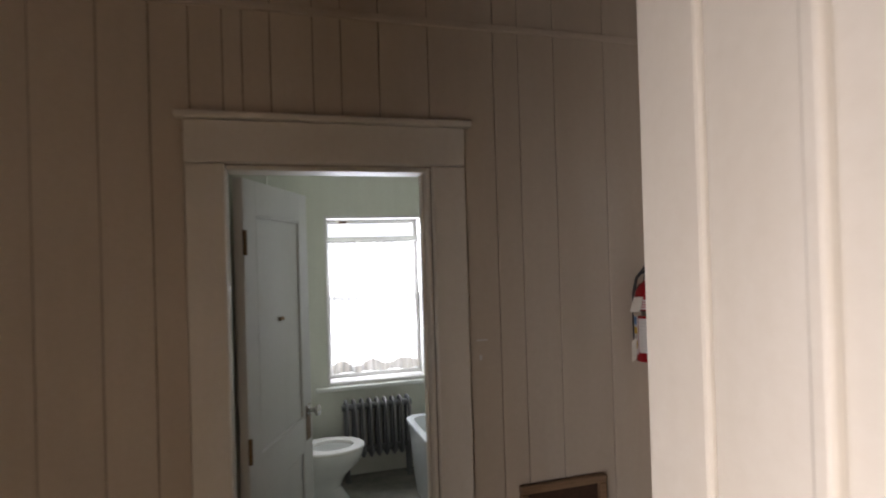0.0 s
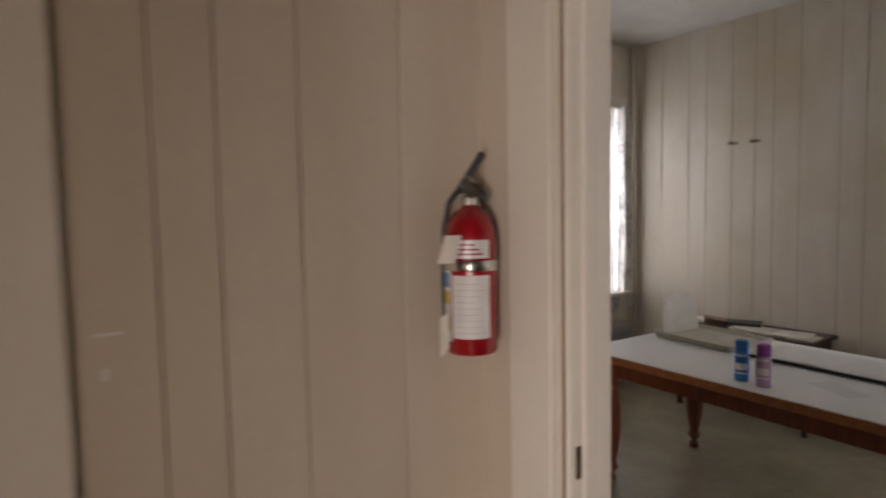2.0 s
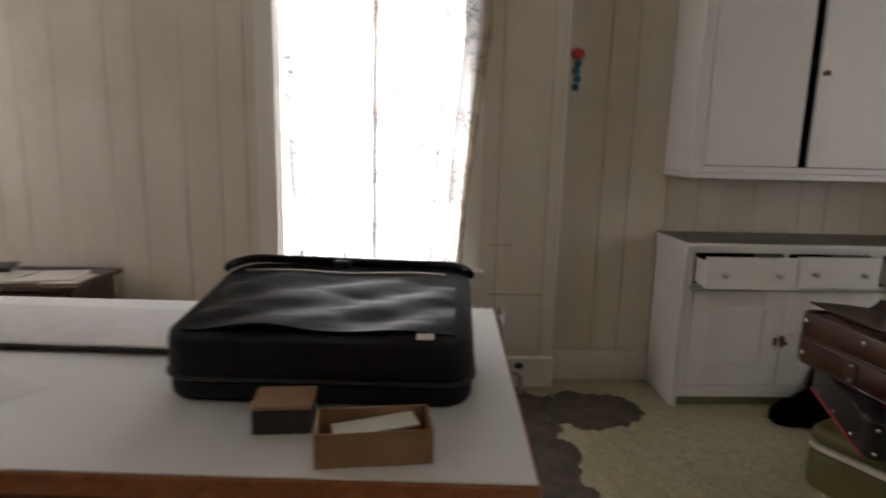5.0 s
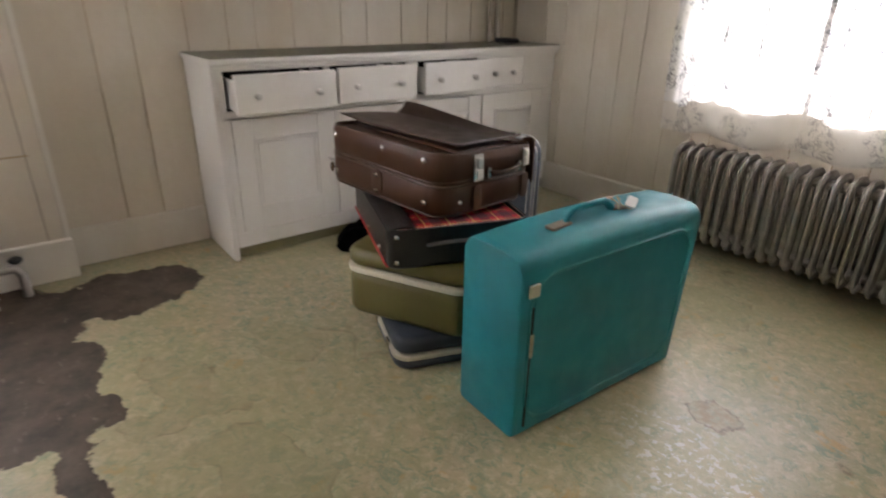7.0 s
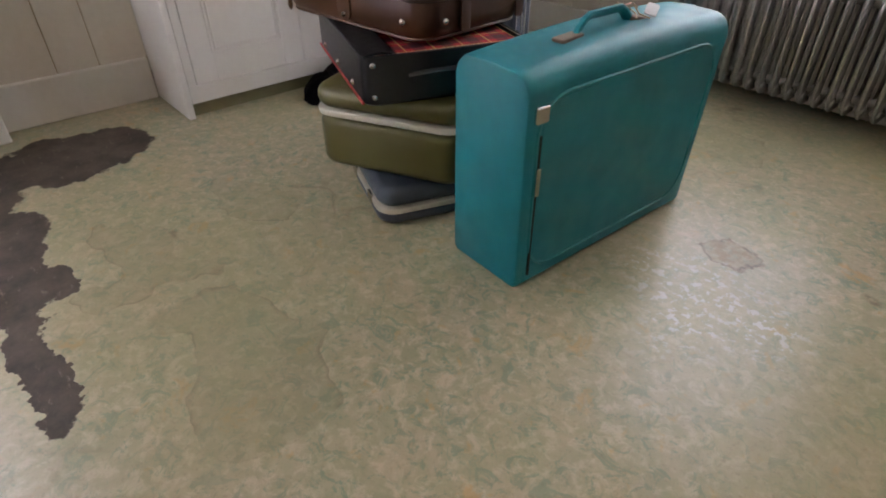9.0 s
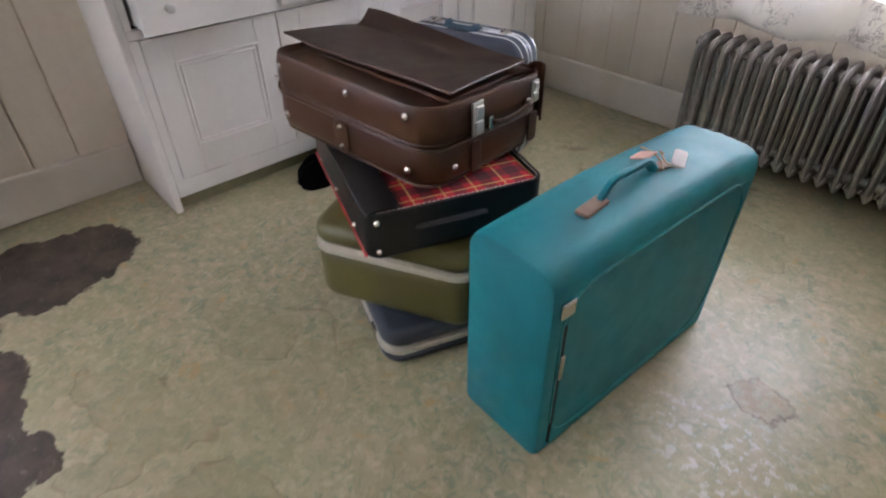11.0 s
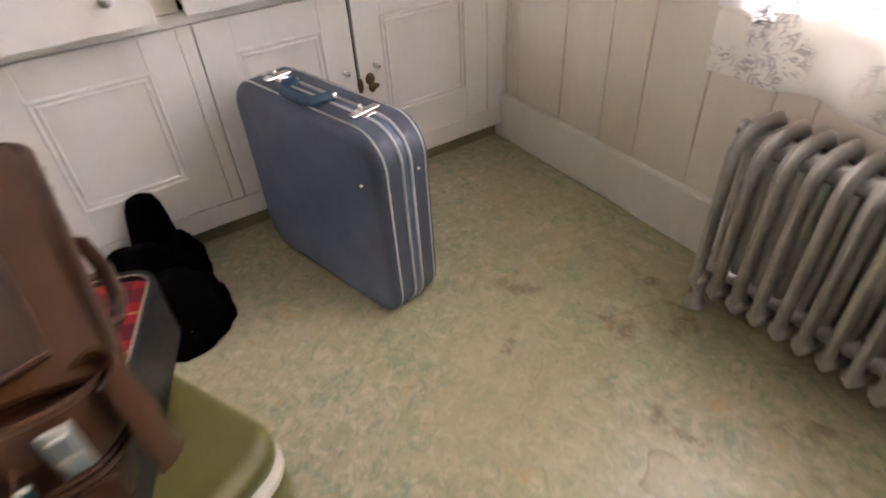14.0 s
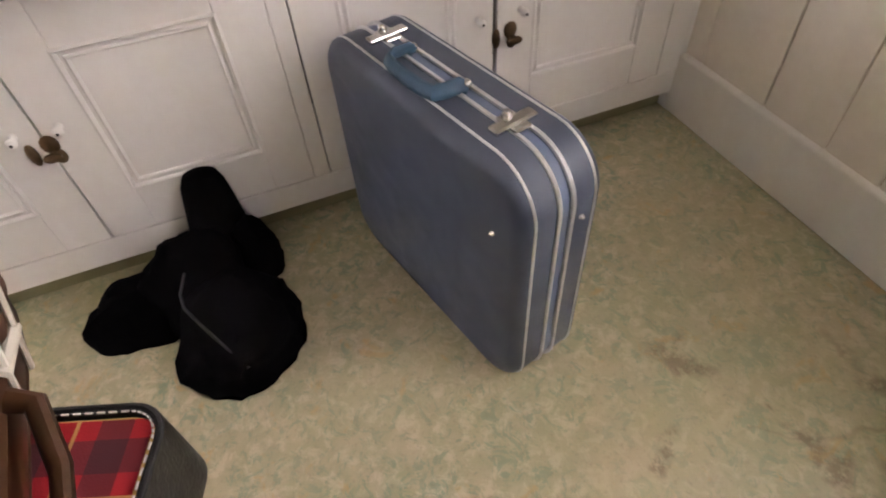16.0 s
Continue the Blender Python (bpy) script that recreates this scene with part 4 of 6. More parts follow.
part("side_panel", box(FACE + 0.001, ALCOVE, SOUTH, SOUTH + 0.02, 0.0, 0.842, 0.003), M["cabinet"], cup)
part("bottom_board", box(FACE + 0.03, ALCOVE, SOUTH + 0.021, YL - 0.026, 0.075, 0.095), M["cabinet"], cup)
part("toe_board", box(FACE + 0.035, FACE + 0.05, SOUTH + 0.021, YL - 0.026, 0.0, 0.074), plain("olive_toe_board", (0.30, 0.28, 0.15), 0.6, 0, 0.15, 12, 0.1), cup, "dull olive toe board")
part("stile_backing", box(FACE + 0.0045, FACE + 0.0185, 0.9505, 0.9995, 0.127, 0.623), M["cabinet"], cup)
# back blackened: the cupboard's inner shade is put into its colour
part("back_board", box(ALCOVE - 0.012, ALCOVE - 0.002, SOUTH + 0.021, YL - 0.026, 0.096, 0.842), M["hollow_shade"], cup)
part("bottom_rail", box(FACE, FACE + 0.02, SOUTH + 0.021, YL - 0.026, 0.058, 0.125, 0.003), M["cabinet"], cup)
part("middle_rail", box(FACE, FACE + 0.02, SOUTH + 0.021, YL - 0.026, 0.625, 0.655, 0.003), M["cabinet"], cup)
part("top_rail", box(FACE, FACE + 0.02, SOUTH + 0.021, YL - 0.026, 0.815, 0.842, 0.003), M["cabinet"], cup)
for y0, y1 in ((1.913, YL - 0.026), (1.441, 1.471), (0.963, 1.025), (0.540, 0.561), (SOUTH + 0.021, 0.228)):
    part("stile", box(FACE - 0.001, FACE + 0.019, y0, y1, 0.656, 0.814, 0.002), M["cabinet"], cup)
for y0, y1 in ((1.905, YL - 0.026), (0.950, 0.986), (SOUTH + 0.021, 0.055)):
    part("stile", box(FACE - 0.001, FACE + 0.019, y0, y1, 0.126, 0.624, 0.002), M["cabinet"], cup)
# moulding under the worktop
part("moulding", box(FACE - 0.022, FACE - 0.001, SOUTH + 0.001, YL + 0.006, 0.826, 0.8425, 0.005), M["cabinet"], cup)
part("moulding", box(FACE - 0.01, FACE - 0.001, SOUTH + 0.001, YL + 0.003, 0.814, 0.8255, 0.003), M["cabinet"], cup)
# drawers, three pulled out
for y0, y1, out in ((1.474, 1.910, 0.120), (1.028, 1.438, 0.078), (0.564, 0.960, 0.066), (0.232, 0.536, 0.004)):
    x = FACE - out
    d = part("drawer_front", box(x, x + 0.02, y0, y1, 0.658, 0.812, 0.003), M["cabinet"], cup)
    part("drawer_side", box(x + 0.021, x + 0.32, y0 + 0.012, y0 + 0.024, 0.665, 0.785), M["cabinet"], d)
    part("drawer_side", box(x + 0.021, x + 0.32, y1 - 0.024, y1 - 0.012, 0.665, 0.785), M["cabinet"], d)
    part("drawer_floor", box(x + 0.021, x + 0.32, y0 + 0.025, y1 - 0.025, 0.668, 0.678), M["groove"], d)
    knob(d, (x, y0 + 0.085, 0.728), "-x")
    knob(d, (x, y1 - 0.085, 0.728), "-x")
for y0, y1 in ((1.432, 1.902), (0.988, 1.428), (0.537, 0.947), (0.058, 0.527)):
    panel_door(cup, y0, y1, 0.128, 0.622)
for y in (1.47, 1.395, 0.573, 0.473):
    _k = knob(cup, (FACE - 0.003, y, 0.405), "-x", 0.009, "cabinet", "knob")
    part("screw", lathe([(0.003, 0), (0.003, 0.001), (0.001, 0.0015)], 8, m=pose(FACE - 0.031, y, 0.405, 0, -90, 0)), M["black_rubber"], _k)
turn_latch(cup, 1.425, 0.362)
turn_latch(cup, 0.497, 0.352)
_wt = thing("worktop", "painted worktop with a dull grey-green covering", "worktop")
part("board", box(FACE - 0.035, ALCOVE - 0.001, SOUTH + 0.001, YL + 0.010, 0.843, 0.864, 0.005), M["cabinet"], _wt)
part("covering", box(FACE - 0.026, ALCOVE - 0.002, SOUTH + 0.002, YL + 0.004, 0.8642, 0.867), plain("grey_worktop", (0.20, 0.185, 0.13), 0.5, 0, 0.15, 12, 0.1), _wt, "grey-green worn covering")
single("tap_block", slab(0.07, 0.05, 0.03, 0.025, 0.01), M["black_rubber"], "small black object lying on the worktop corner", "clutter", pose(0.20, 0.16, 0.868), smooth=True)

top = thing("wall_cupboard", "off-white painted wall cupboard with a door ajar above the worktop", "cupboard")
UZ, UX = 1.175, 0.02
part("bottom_board", box(UX - 0.012, ALCOVE - 0.001, SOUTH + 0.001, 1.965, UZ, UZ + 0.03, 0.005), M["cabinet"], top)
part("side_panel", box(UX + 0.001, ALCOVE - 0.001, 1.935, 1.960, UZ + 0.031, 2.6, 0.003), M["cabinet"], top)
part("top_board", box(UX, ALCOVE - 0.001, SOUTH + 0.001, 1.965, 2.601, 2.63, 0.004), M["cabinet"], top)
# same painted shade behind the wall cupboard's doors
part("back_board", box(ALCOVE - 0.012, ALCOVE - 0.002, SOUTH + 0.001, 1.935, UZ + 0.031, 2.6), M["hollow_shade"], top)
for y0, y1 in ((1.905, 1.935), (SOUTH + 0.001, 0.05)):
    part("stile", box(UX, UX + 0.02, y0, y1, UZ + 0.031, 2.6, 0.003), M["cabinet"], top)
part("rail", box(UX, UX + 0.02, 0.051, 1.904, UZ + 0.031, UZ + 0.06, 0.003), M["cabinet"], top)
part("rail", box(UX, UX + 0.02, 0.051, 1.904, 2.54, 2.6, 0.003), M["cabinet"], top)
for y0, y1 in ((1.435, 1.902), (0.955, 1.385), (0.505, 0.952), (0.055, 0.50)):
    part("door", box(UX - 0.004, UX + 0.016, y0, y1, UZ + 0.063, 2.538, 0.003), M["cabinet"], top)
knob(top, (UX - 0.004, 1.36, 1.68), "-x", 0.014, "brass")
knob(top, (UX - 0.004, 0.53, 1.68), "-x", 0.014, "brass")
pipe = single("water_pipe", rod((ALCOVE - 0.03, 0.14, 0.868), (ALCOVE - 0.03, 0.14, UZ - 0.001), 0.014, bm=rod((ALCOVE - 0.03, 0.20, 0.868), (ALCOVE - 0.03, 0.20, UZ - 0.001), 0.011)), M["pipe"], "two painted water pipes between worktop and cupboard", "pipe", smooth=True)

# ---------- suitcases ----------
def stud(parent, p, rot, r=0.009, mat="chrome"):
    return part("stud", lathe([(r, 0), (r * 0.95, 0.003), (r * 0.6, 0.006), (r * 0.15, 0.0075)], 10, m=pose(*p, *rot)), M[mat], parent, smooth=True)


def clasp(parent, m):
    c = part("lock", box(-0.016, 0.016, -0.035, 0.035, 0, 0.006, 0.002, m=m), M["nickel"], parent, "chrome lock")
    part("lock_slide", box(-0.011, 0.011, -0.028, -0.002, 0.006, 0.013, 0.003, m=m), M["nickel"], c)
    part("lock_hasp", box(-0.012, 0.012, 0.004, 0.030, 0.006, 0.011, 0.002, m=m), M["nickel"], c)
    return c


def grip(parent, m, length, rise, r, mat, flat=0.6, name="handle"):
    """A carrying handle along local x."""
    pts = []
    for k in range(13):
        t = k / 12
        s = math.sin(math.pi * t)
        pts.append((length * (t - 0.5) * (1 + 0.10 * s), 0, rise * min(1, 1.55 * s) ** 0.8))
    return part(name, tube(pts, r, 10, m=m, flat=flat), M[mat], parent, smooth=True)


# teal suitcase standing on its long edge
def teal_case():
    L, W, H = 0.69, 0.238, 0.535
    yaw = math.degrees(math.atan2(-0.688, -0.032))
    c = Vector((-1.58, 1.761, 0)) + Vector((-0.016, -0.344, 0)) + Vector((0.118, -0.004, 0))
    ob = thing("teal_suitcase", "bright teal vinyl suitcase standing upright on the floor", "suitcase", pose(c.x, c.y, 0, 0, 0, yaw))

    def shape(v):
        # top edge pulled longer at the far end, sides drawn in upward, softly crowned
        h = v.z / H
        v.x += (0.048 * h if v.x > 0 else -0.004 * h)
        v.y *= 1.0 - 0.03 * h ** 2
        v.z += 0.010 * h * (1 - (2 * v.x / L) ** 2) - 0.030 * max(0, h - 0.5) * max(0.0, -v.x / L)

    e = 0.050
    n = 6
    rings = []
    outline = []
    half = W / 2
    outline.append((-half + 0.008, 0.0))
    outline.append((half - 0.008, 0.0))
    outline.append((half, 0.010))
    outline.append((half, 0.2))
    for k in range(n + 1):
        t = radians(90 * k / n)
        outline.append((half - e + e * math.cos(t), H - e + e * math.sin(t)))
    outline.append((0.0, H + 0.004))
    for k in range(n + 1):
        t = radians(90 + 90 * k / n)
        outline.append((-half + e + e * math.cos(t), H - e + e * math.sin(t)))
    outline.append((-half, 0.2))
    outline.append((-half, 0.010))
    xs = [-L / 2, -L / 2 + 0.004, -L / 2 + 0.014, -L / 2 + 0.03] + [(-L / 2 + 0.03) + (L - 0.06) * k / 12 for k in range(1, 12)] + [L / 2 - 0.03, L / 2 - 0.014, L / 2 - 0.004, L / 2]
    for x in xs:
        d = min(L / 2 - abs(x), 0.014)
        i = 0.010 * (1 - math.sqrt(max(0, 1 - (1 - d / 0.014) ** 2)))
        ring = []
        for y, z in outline:
            ring.append((x, y * (1 - i / half), i * 0.3 + z * (1 - 1.3 * i / H)))
        rings.append(ring)
    bm = loft(rings)
    for v in bm.verts:
        shape(v.co)
    part("shell", bm, M["teal"], ob, smooth=True)
    # side panel proud of the shell, with piping round it, on the room side
    for s in (-1, 1):
        pts = [(x, y, 0) for x, y in rounded(L / 2 - 0.035, H / 2 - 0.050, 0.085, 8)]
        m = Matrix.Translation((0.0, s * (W / 2 - 0.001), H / 2 - 0.012)) @ Euler((radians(90), 0, 0)).to_matrix().to_4x4()
        bm = tube([m @ Vector(p) for p in pts], 0.0052, 6, closed=True)
        for v in bm.verts:
            shape(v.co)
        part("piping", bm, M["teal_dark"], ob, smooth=True)
        f = sheet(lambda u, v: (-L / 2 + 0.05 + (L - 0.10) * u, s * (W / 2 + 0.0016), 0.055 + (H - 0.125) * v), 8, 8)
        for v in f.verts:
            shape(v.co)
        part("side_panel", thick(f, 0.004), M["teal_face"], ob, smooth=True)
    # zip on the near end of the room side
    zx = -L / 2 + 0.045
    part("zip", tube([(zx - 0.006, -W / 2 - 0.001, z) for z in (0.03, 0.15, 0.28, 0.395)], 0.004, 6), M["black_rubber"], ob, "dark zip with a metal pull")
    part("zip_pull", box(zx - 0.016, zx - 0.004, -W / 2 - 0.012, -W / 2 - 0.004, 0.255, 0.325, 0.003), M["chrome"], ob, smooth=False)
    part("lock_plate", box(zx - 0.028, zx + 0.010, -W / 2 - 0.007, -W / 2 + 0.004, 0.425, 0.462, 0.004), M["chrome"], ob, "scuffed chrome lock plate")
    # handle on top, with leather tab and tags
    zt = H + 0.010
    grip(ob, pose(-0.01, -0.012, zt - 0.012), 0.20, 0.046, 0.012, "teal", 0.75)
    part("leather_tab", slab(0.040, 0.017, 0.006, 0.010, 0.003, m=pose(-0.135, -0.018, zt - 0.006, 0, 0, 6)), M["leather_tag"], ob, "scuffed tan leather tab", True)
    part("leather_tab", slab(0.028, 0.016, 0.006, 0.010, 0.003, m=pose(0.105, -0.012, zt - 0.002, 0, 8, -10)), M["leather_tag"], ob, "scuffed tan leather tab", True)
    part("buckle", slab(0.024, 0.015, 0.007, 0.005, 0.002, m=pose(0.138, -0.035, zt + 0.018, 14, -20, 25)), M["label"], ob, "small white tag", True)
    part("tag", slab(0.028, 0.018, 0.005, 0.0035, 0.001, m=pose(0.088, 0.022, zt + 0.020, -14, 24, 75)), M["pink_paper"], ob, "faded pink paper luggage tag")
    bm = tube([(0.105, 0.045, zt + 0.028), (0.115, 0.03, zt + 0.022), (0.12, 0.01, zt + 0.015), (0.11, -0.012, zt + 0.012), (0.09, -0.03, zt + 0.006)], 0.0022, 5)
    tube([(0.13, 0.0, zt + 0.02), (0.118, 0.004, zt + 0.03), (0.112, -0.02, zt + 0.012), (0.125, -0.045, zt + 0.004)], 0.0022, 5, bm)
    part("string", bm, M["string"], ob, "knotted string")
    return ob


teal_case()


# slate blue suitcase with aluminium trim, by the cupboards
def blue_case():
    L, W, H = 0.555, 0.155, 0.508
    ob = thing("blue_suitcase", "slate blue hard suitcase with aluminium bands standing by the cupboard", "suitcase", pose(-0.344, 0.778, 0, 0, 0, 13.8))
    up = Euler((radians(90), 0, 0)).to_matrix().to_4x4()
    hw = W / 2
    # shells: dull faces, lighter rim
    for s in (-1, 1):
        r = []
        for k in range(6):
            t = radians(90 * k / 5)
            i = 0.030 * (1 - math.sin(t))
            r.append((hw - 0.022 + 0.022 * math.cos(t), i))
        ring_list = []
        for y, i in r:
            ring_list.append([(x, s * y, z + H / 2) for x, z in rounded(L / 2 - i, H / 2 - i, max(0.085 - i, 0.03), 9)])
        ring_list.append([(x, s * 0.012, z + H / 2) for x, z in rounded(L / 2, H / 2, 0.085, 9)])
        bm = loft(ring_list)
        part("shell", bm, M["blue"], ob, smooth=True)
    part("rim", loft([[(x, y, z + H / 2) for x, z in rounded(L / 2 - 0.002, H / 2 - 0.002, 0.084, 9)] for y in (-0.0118, 0.0118)]), M["blue_light"], ob, "blue vinyl rim between metal bands", True)
    for y, r in ((-0.013, 0.0042), (0.013, 0.0042), (-hw + 0.022, 0.003), (hw - 0.022, 0.003)):
        i = 0.0 if abs(y) < 0.02 else 0.001
        bm = tube([(x, y, z + H / 2) for x, z in rounded(L / 2 - i, H / 2 - i, 0.085, 9)], r, 6, closed=True)
        part("metal_band", bm, M["aluminium"], ob, "bright aluminium band", True)
    z = H
    h = part("handle", tube([(-0.070, 0.000, z + 0.004), (-0.070, 0.008, z + 0.012), (-0.069, 0.034, z + 0.013), (-0.060, 0.050, z + 0.011), (-0.040, 0.054, z + 0.010), (0.0, 0.056, z + 0.010), (0.040, 0.054, z + 0.010), (0.060, 0.050, z + 0.011), (0.069, 0.034, z + 0.013), (0.070, 0.008, z + 0.012), (0.070, 0.000, z + 0.004)], 0.0125, 10, m=pose(0.015, 0.0, 0.0), flat=0.6), M["blue_handle"], ob, "blue plastic carrying handle folded to one side", True)
    for x in (-0.055, 0.085):
        part("handle_post", box(x - 0.007, x + 0.007, -0.009, 0.007, z, z + 0.016, 0.004), M["chrome"], ob)
    for x in (-0.165, 0.155):
        k = part("latch", box(x - 0.022, x + 0.022, -0.014, 0.016, z, z + 0.007, 0.003), M["chrome"], ob, "chrome latch")
        part("latch_tongue", box(x - 0.010, x + 0.010, -0.034, 0.040, z + 0.001, z + 0.010, 0.003), M["chrome"], k)
        part("latch_button", lathe([(0.007, 0), (0.008, 0.006), (0.005, 0.012), (0.001, 0.013)], 10, m=pose(x + 0.012, 0.004, z + 0.006)), M["chrome"], k, smooth=True)
    for p, rot in (((-0.215, hw - 0.001, 0.385), (-90, 0, 0)), ((-L / 2 - 0.0005, -0.030, 0.40), (0, -90, 0))):
        stud(ob, p, rot, 0.005)
    for x in (-0.17, 0.17):
        for y in (-0.045, 0.045):
            part("foot", lathe([(0.008, -0.0), (0.008, 0.004), (0.004, 0.006)], 8, m=Matrix.Translation((x, y, 0.0))), M["chrome"], ob)
    return ob


blue_case()


def flat_case(name, label, m, L, W, H, r, mat, band_mat, band_z, band_h, edge=0.03, band_label=""):
    """A hard case lying flat, with a band where lid and bottom meet."""
    ob = thing(name, label, "suitcase", m)
    part("bottom_shell", slab(L / 2, W / 2, r, band_z, min(edge, band_z * 0.45), steps=4), M[mat], ob, smooth=True)
    part("band", slab(L / 2 + 0.003, W / 2 + 0.003, r + 0.003, band_h, 0.004, m=Matrix.Translation((0, 0, band_z))), M[band_mat], ob, band_label, True)
    part("lid", slab(L / 2, W / 2, r, H - band_z - band_h, min(edge, (H - band_z - band_h) * 0.7), steps=5, m=Matrix.Translation((0, 0, band_z + band_h))), M[mat], ob, smooth=True)
    return ob


# small dark blue case at the bottom of the pile
_d = math.degrees(math.atan2(-0.205, -0.075))
_u = Vector((math.cos(radians(_d)), math.sin(radians(_d)), 0))
_v = Vector((-_u.y, _u.x, 0))
_c = Vector((-1.145, 1.845, 0)) + _u * 0.26 + _v * 0.19
_case = flat_case("small_suitcase", "small dark slate suitcase with an ivory band under the pile", pose(_c.x, _c.y, 0, 0, 0, _d), 0.52, 0.38, 0.115, 0.055, "small_blue", "white_vinyl", 0.035, 0.018, 0.025, "ivory trim band")
part("latch", box(-0.266, -0.258, -0.10, -0.06, 0.03, 0.062, 0.003), M["chrome"], _case, "chrome latch")
part("latch", box(-0.266, -0.258, 0.08, 0.12, 0.03, 0.062, 0.003), M["chrome"], _case, "chrome latch")

# olive case
_d = math.degrees(math.atan2(-0.185, -0.37))
_u = Vector((math.cos(radians(_d)), math.sin(radians(_d)), 0))
_v = Vector((-_u.y, _u.x, 0))
_c = Vector((-0.88, 1.875, 0)) + _u * 0.225 + _v * 0.29
_case = flat_case("olive_suitcase", "olive green vinyl suitcase with an ivory band lying in the pile", pose(_c.x, _c.y, 0.116, 0, 0, _d), 0.45, 0.58, 0.235, 0.06, "olive", "white_vinyl", 0.155, 0.018, 0.028, "ivory trim band")
part("latch", box(0.223, 0.231, -0.19, -0.15, 0.135, 0.19, 0.003), M["chrome"], _case, "chrome latch")
part("latch", box(0.223, 0.231, 0.10, 0.14, 0.135, 0.19, 0.003), M["chrome"], _case, "chrome latch")
part("handle", tube([(0.228, -0.08, 0.16), (0.25, -0.075, 0.15), (0.255, -0.02, 0.145), (0.25, 0.035, 0.15), (0.228, 0.04, 0.16)], 0.009, 8), M["black_vinyl"], _case, "black handle", True)


# black case with red tartan lining, lid missing
def black_case():
    yaw = math.degrees(math.atan2(-0.938, -0.345))
    L, W, H = 0.45, 0.60, 0.122
    u = Vector((math.cos(radians(yaw)), math.sin(radians(yaw)), 0))
    v = Vector((-u.y, u.x, 0))
    c = Vector((-1.125, 1.852, 0)) + u * (L / 2) + v * (W / 2)
    ob = thing("tartan_suitcase", "open black suitcase with red tartan lining in the pile", "suitcase", pose(c.x, c.y, 0.352, 0, 0, yaw))
    out = rounded(L / 2, W / 2, 0.036, 5)
    inn = rounded(L / 2 - 0.008, W / 2 - 0.008, 0.029, 5)
    part("shell", loft([[(x, y, 0.0) for x, y in rounded(L / 2 - 0.006, W / 2 - 0.006, 0.032, 5)], [(x, y, 0.006) for x, y in out], [(x, y, H) for x, y in out], [(x, y, H) for x, y in inn], [(x, y, 0.06) for x, y in inn]]), M["black_vinyl"], ob, smooth=True)
    part("lining", slab(L / 2 - 0.010, W / 2 - 0.010, 0.028, 0.024, 0.004, m=Matrix.Translation((0.0, 0, 0.0905))), M["tartan"], ob, "red tartan lining")
    part("piping", tube([(x, y, H) for x, y in rounded(L / 2 - 0.003, W / 2 - 0.003, 0.034, 5)], 0.0035, 6, closed=True), M["black_rubber"], ob, smooth=True)
    edge = rounded(L / 2 - 0.009, W / 2 - 0.009, 0.030, 8)
    bm = bmesh.new()
    for p, q in zip(edge, edge[1:] + edge[:1]):
        n = max(1, int(math.dist(p, q) / 0.012))
        for k in range(n):
            a, b = (k + 0.15) / n, (k + 0.75) / n
            rod(tuple(p[i] + (q[i] - p[i]) * a for i in (0, 1)) + (H + 0.001,), tuple(p[i] + (q[i] - p[i]) * b for i in (0, 1)) + (H + 0.001,), 0.0012, 4, bm)
    part("stitching", bm, M["paper"], ob, "pale stitching along the rim")
    # folded black side flap along the north side with red piping
    f = sheet(lambda a, b: (-L / 2 + 0.004 + 0.082 * b, -W / 2 + 0.01 + (W - 0.02) * a, H + 0.003 + 0.006 * math.sin(math.pi * b) + 0.002 * math.sin(5 * a)), 14, 6)
    part("flap", thick(f, 0.006), M["black_vinyl"], ob, "folded black vinyl side flap", True)
    part("flap_piping", tube([(-L / 2 - 0.001, -W / 2 + 0.02 + (W - 0.04) * a / 10, 0.006) for a in range(11)], 0.004, 6), M["red_matte"], ob, "red piping", True)
    for y, z in ((-W / 2 - 0.001, H - 0.018), (-W / 2 - 0.001, 0.025)):
        stud(ob, (-L / 2 + 0.025, y, z), (90, 0, 0), 0.008)
    for y in (-0.18, 0.0, 0.18):
        stud(ob, (-L / 2 - 0.001, y, 0.03), (0, -90, 0), 0.008)
    part("strap", tube([(-0.11, -W / 2 - 0.002, 0.07), (-0.05, -W / 2 - 0.014, 0.078), (0.02, -W / 2 - 0.014, 0.078), (0.07, -W / 2 - 0.002, 0.07)], 0.008, 8, flat=0.5), M["black_rubber"], ob, "black side strap", True)
    part("cord", tube([(0.05 + 0.10 * math.cos(t), -0.10 + 0.07 * math.sin(t), 0.1185 + 0.004 * (t % 1)) for t in [k * 0.4 for k in range(30)]], 0.004, 6), M["black_rubber"], ob, "coiled dark cord")
    return ob


black_case()


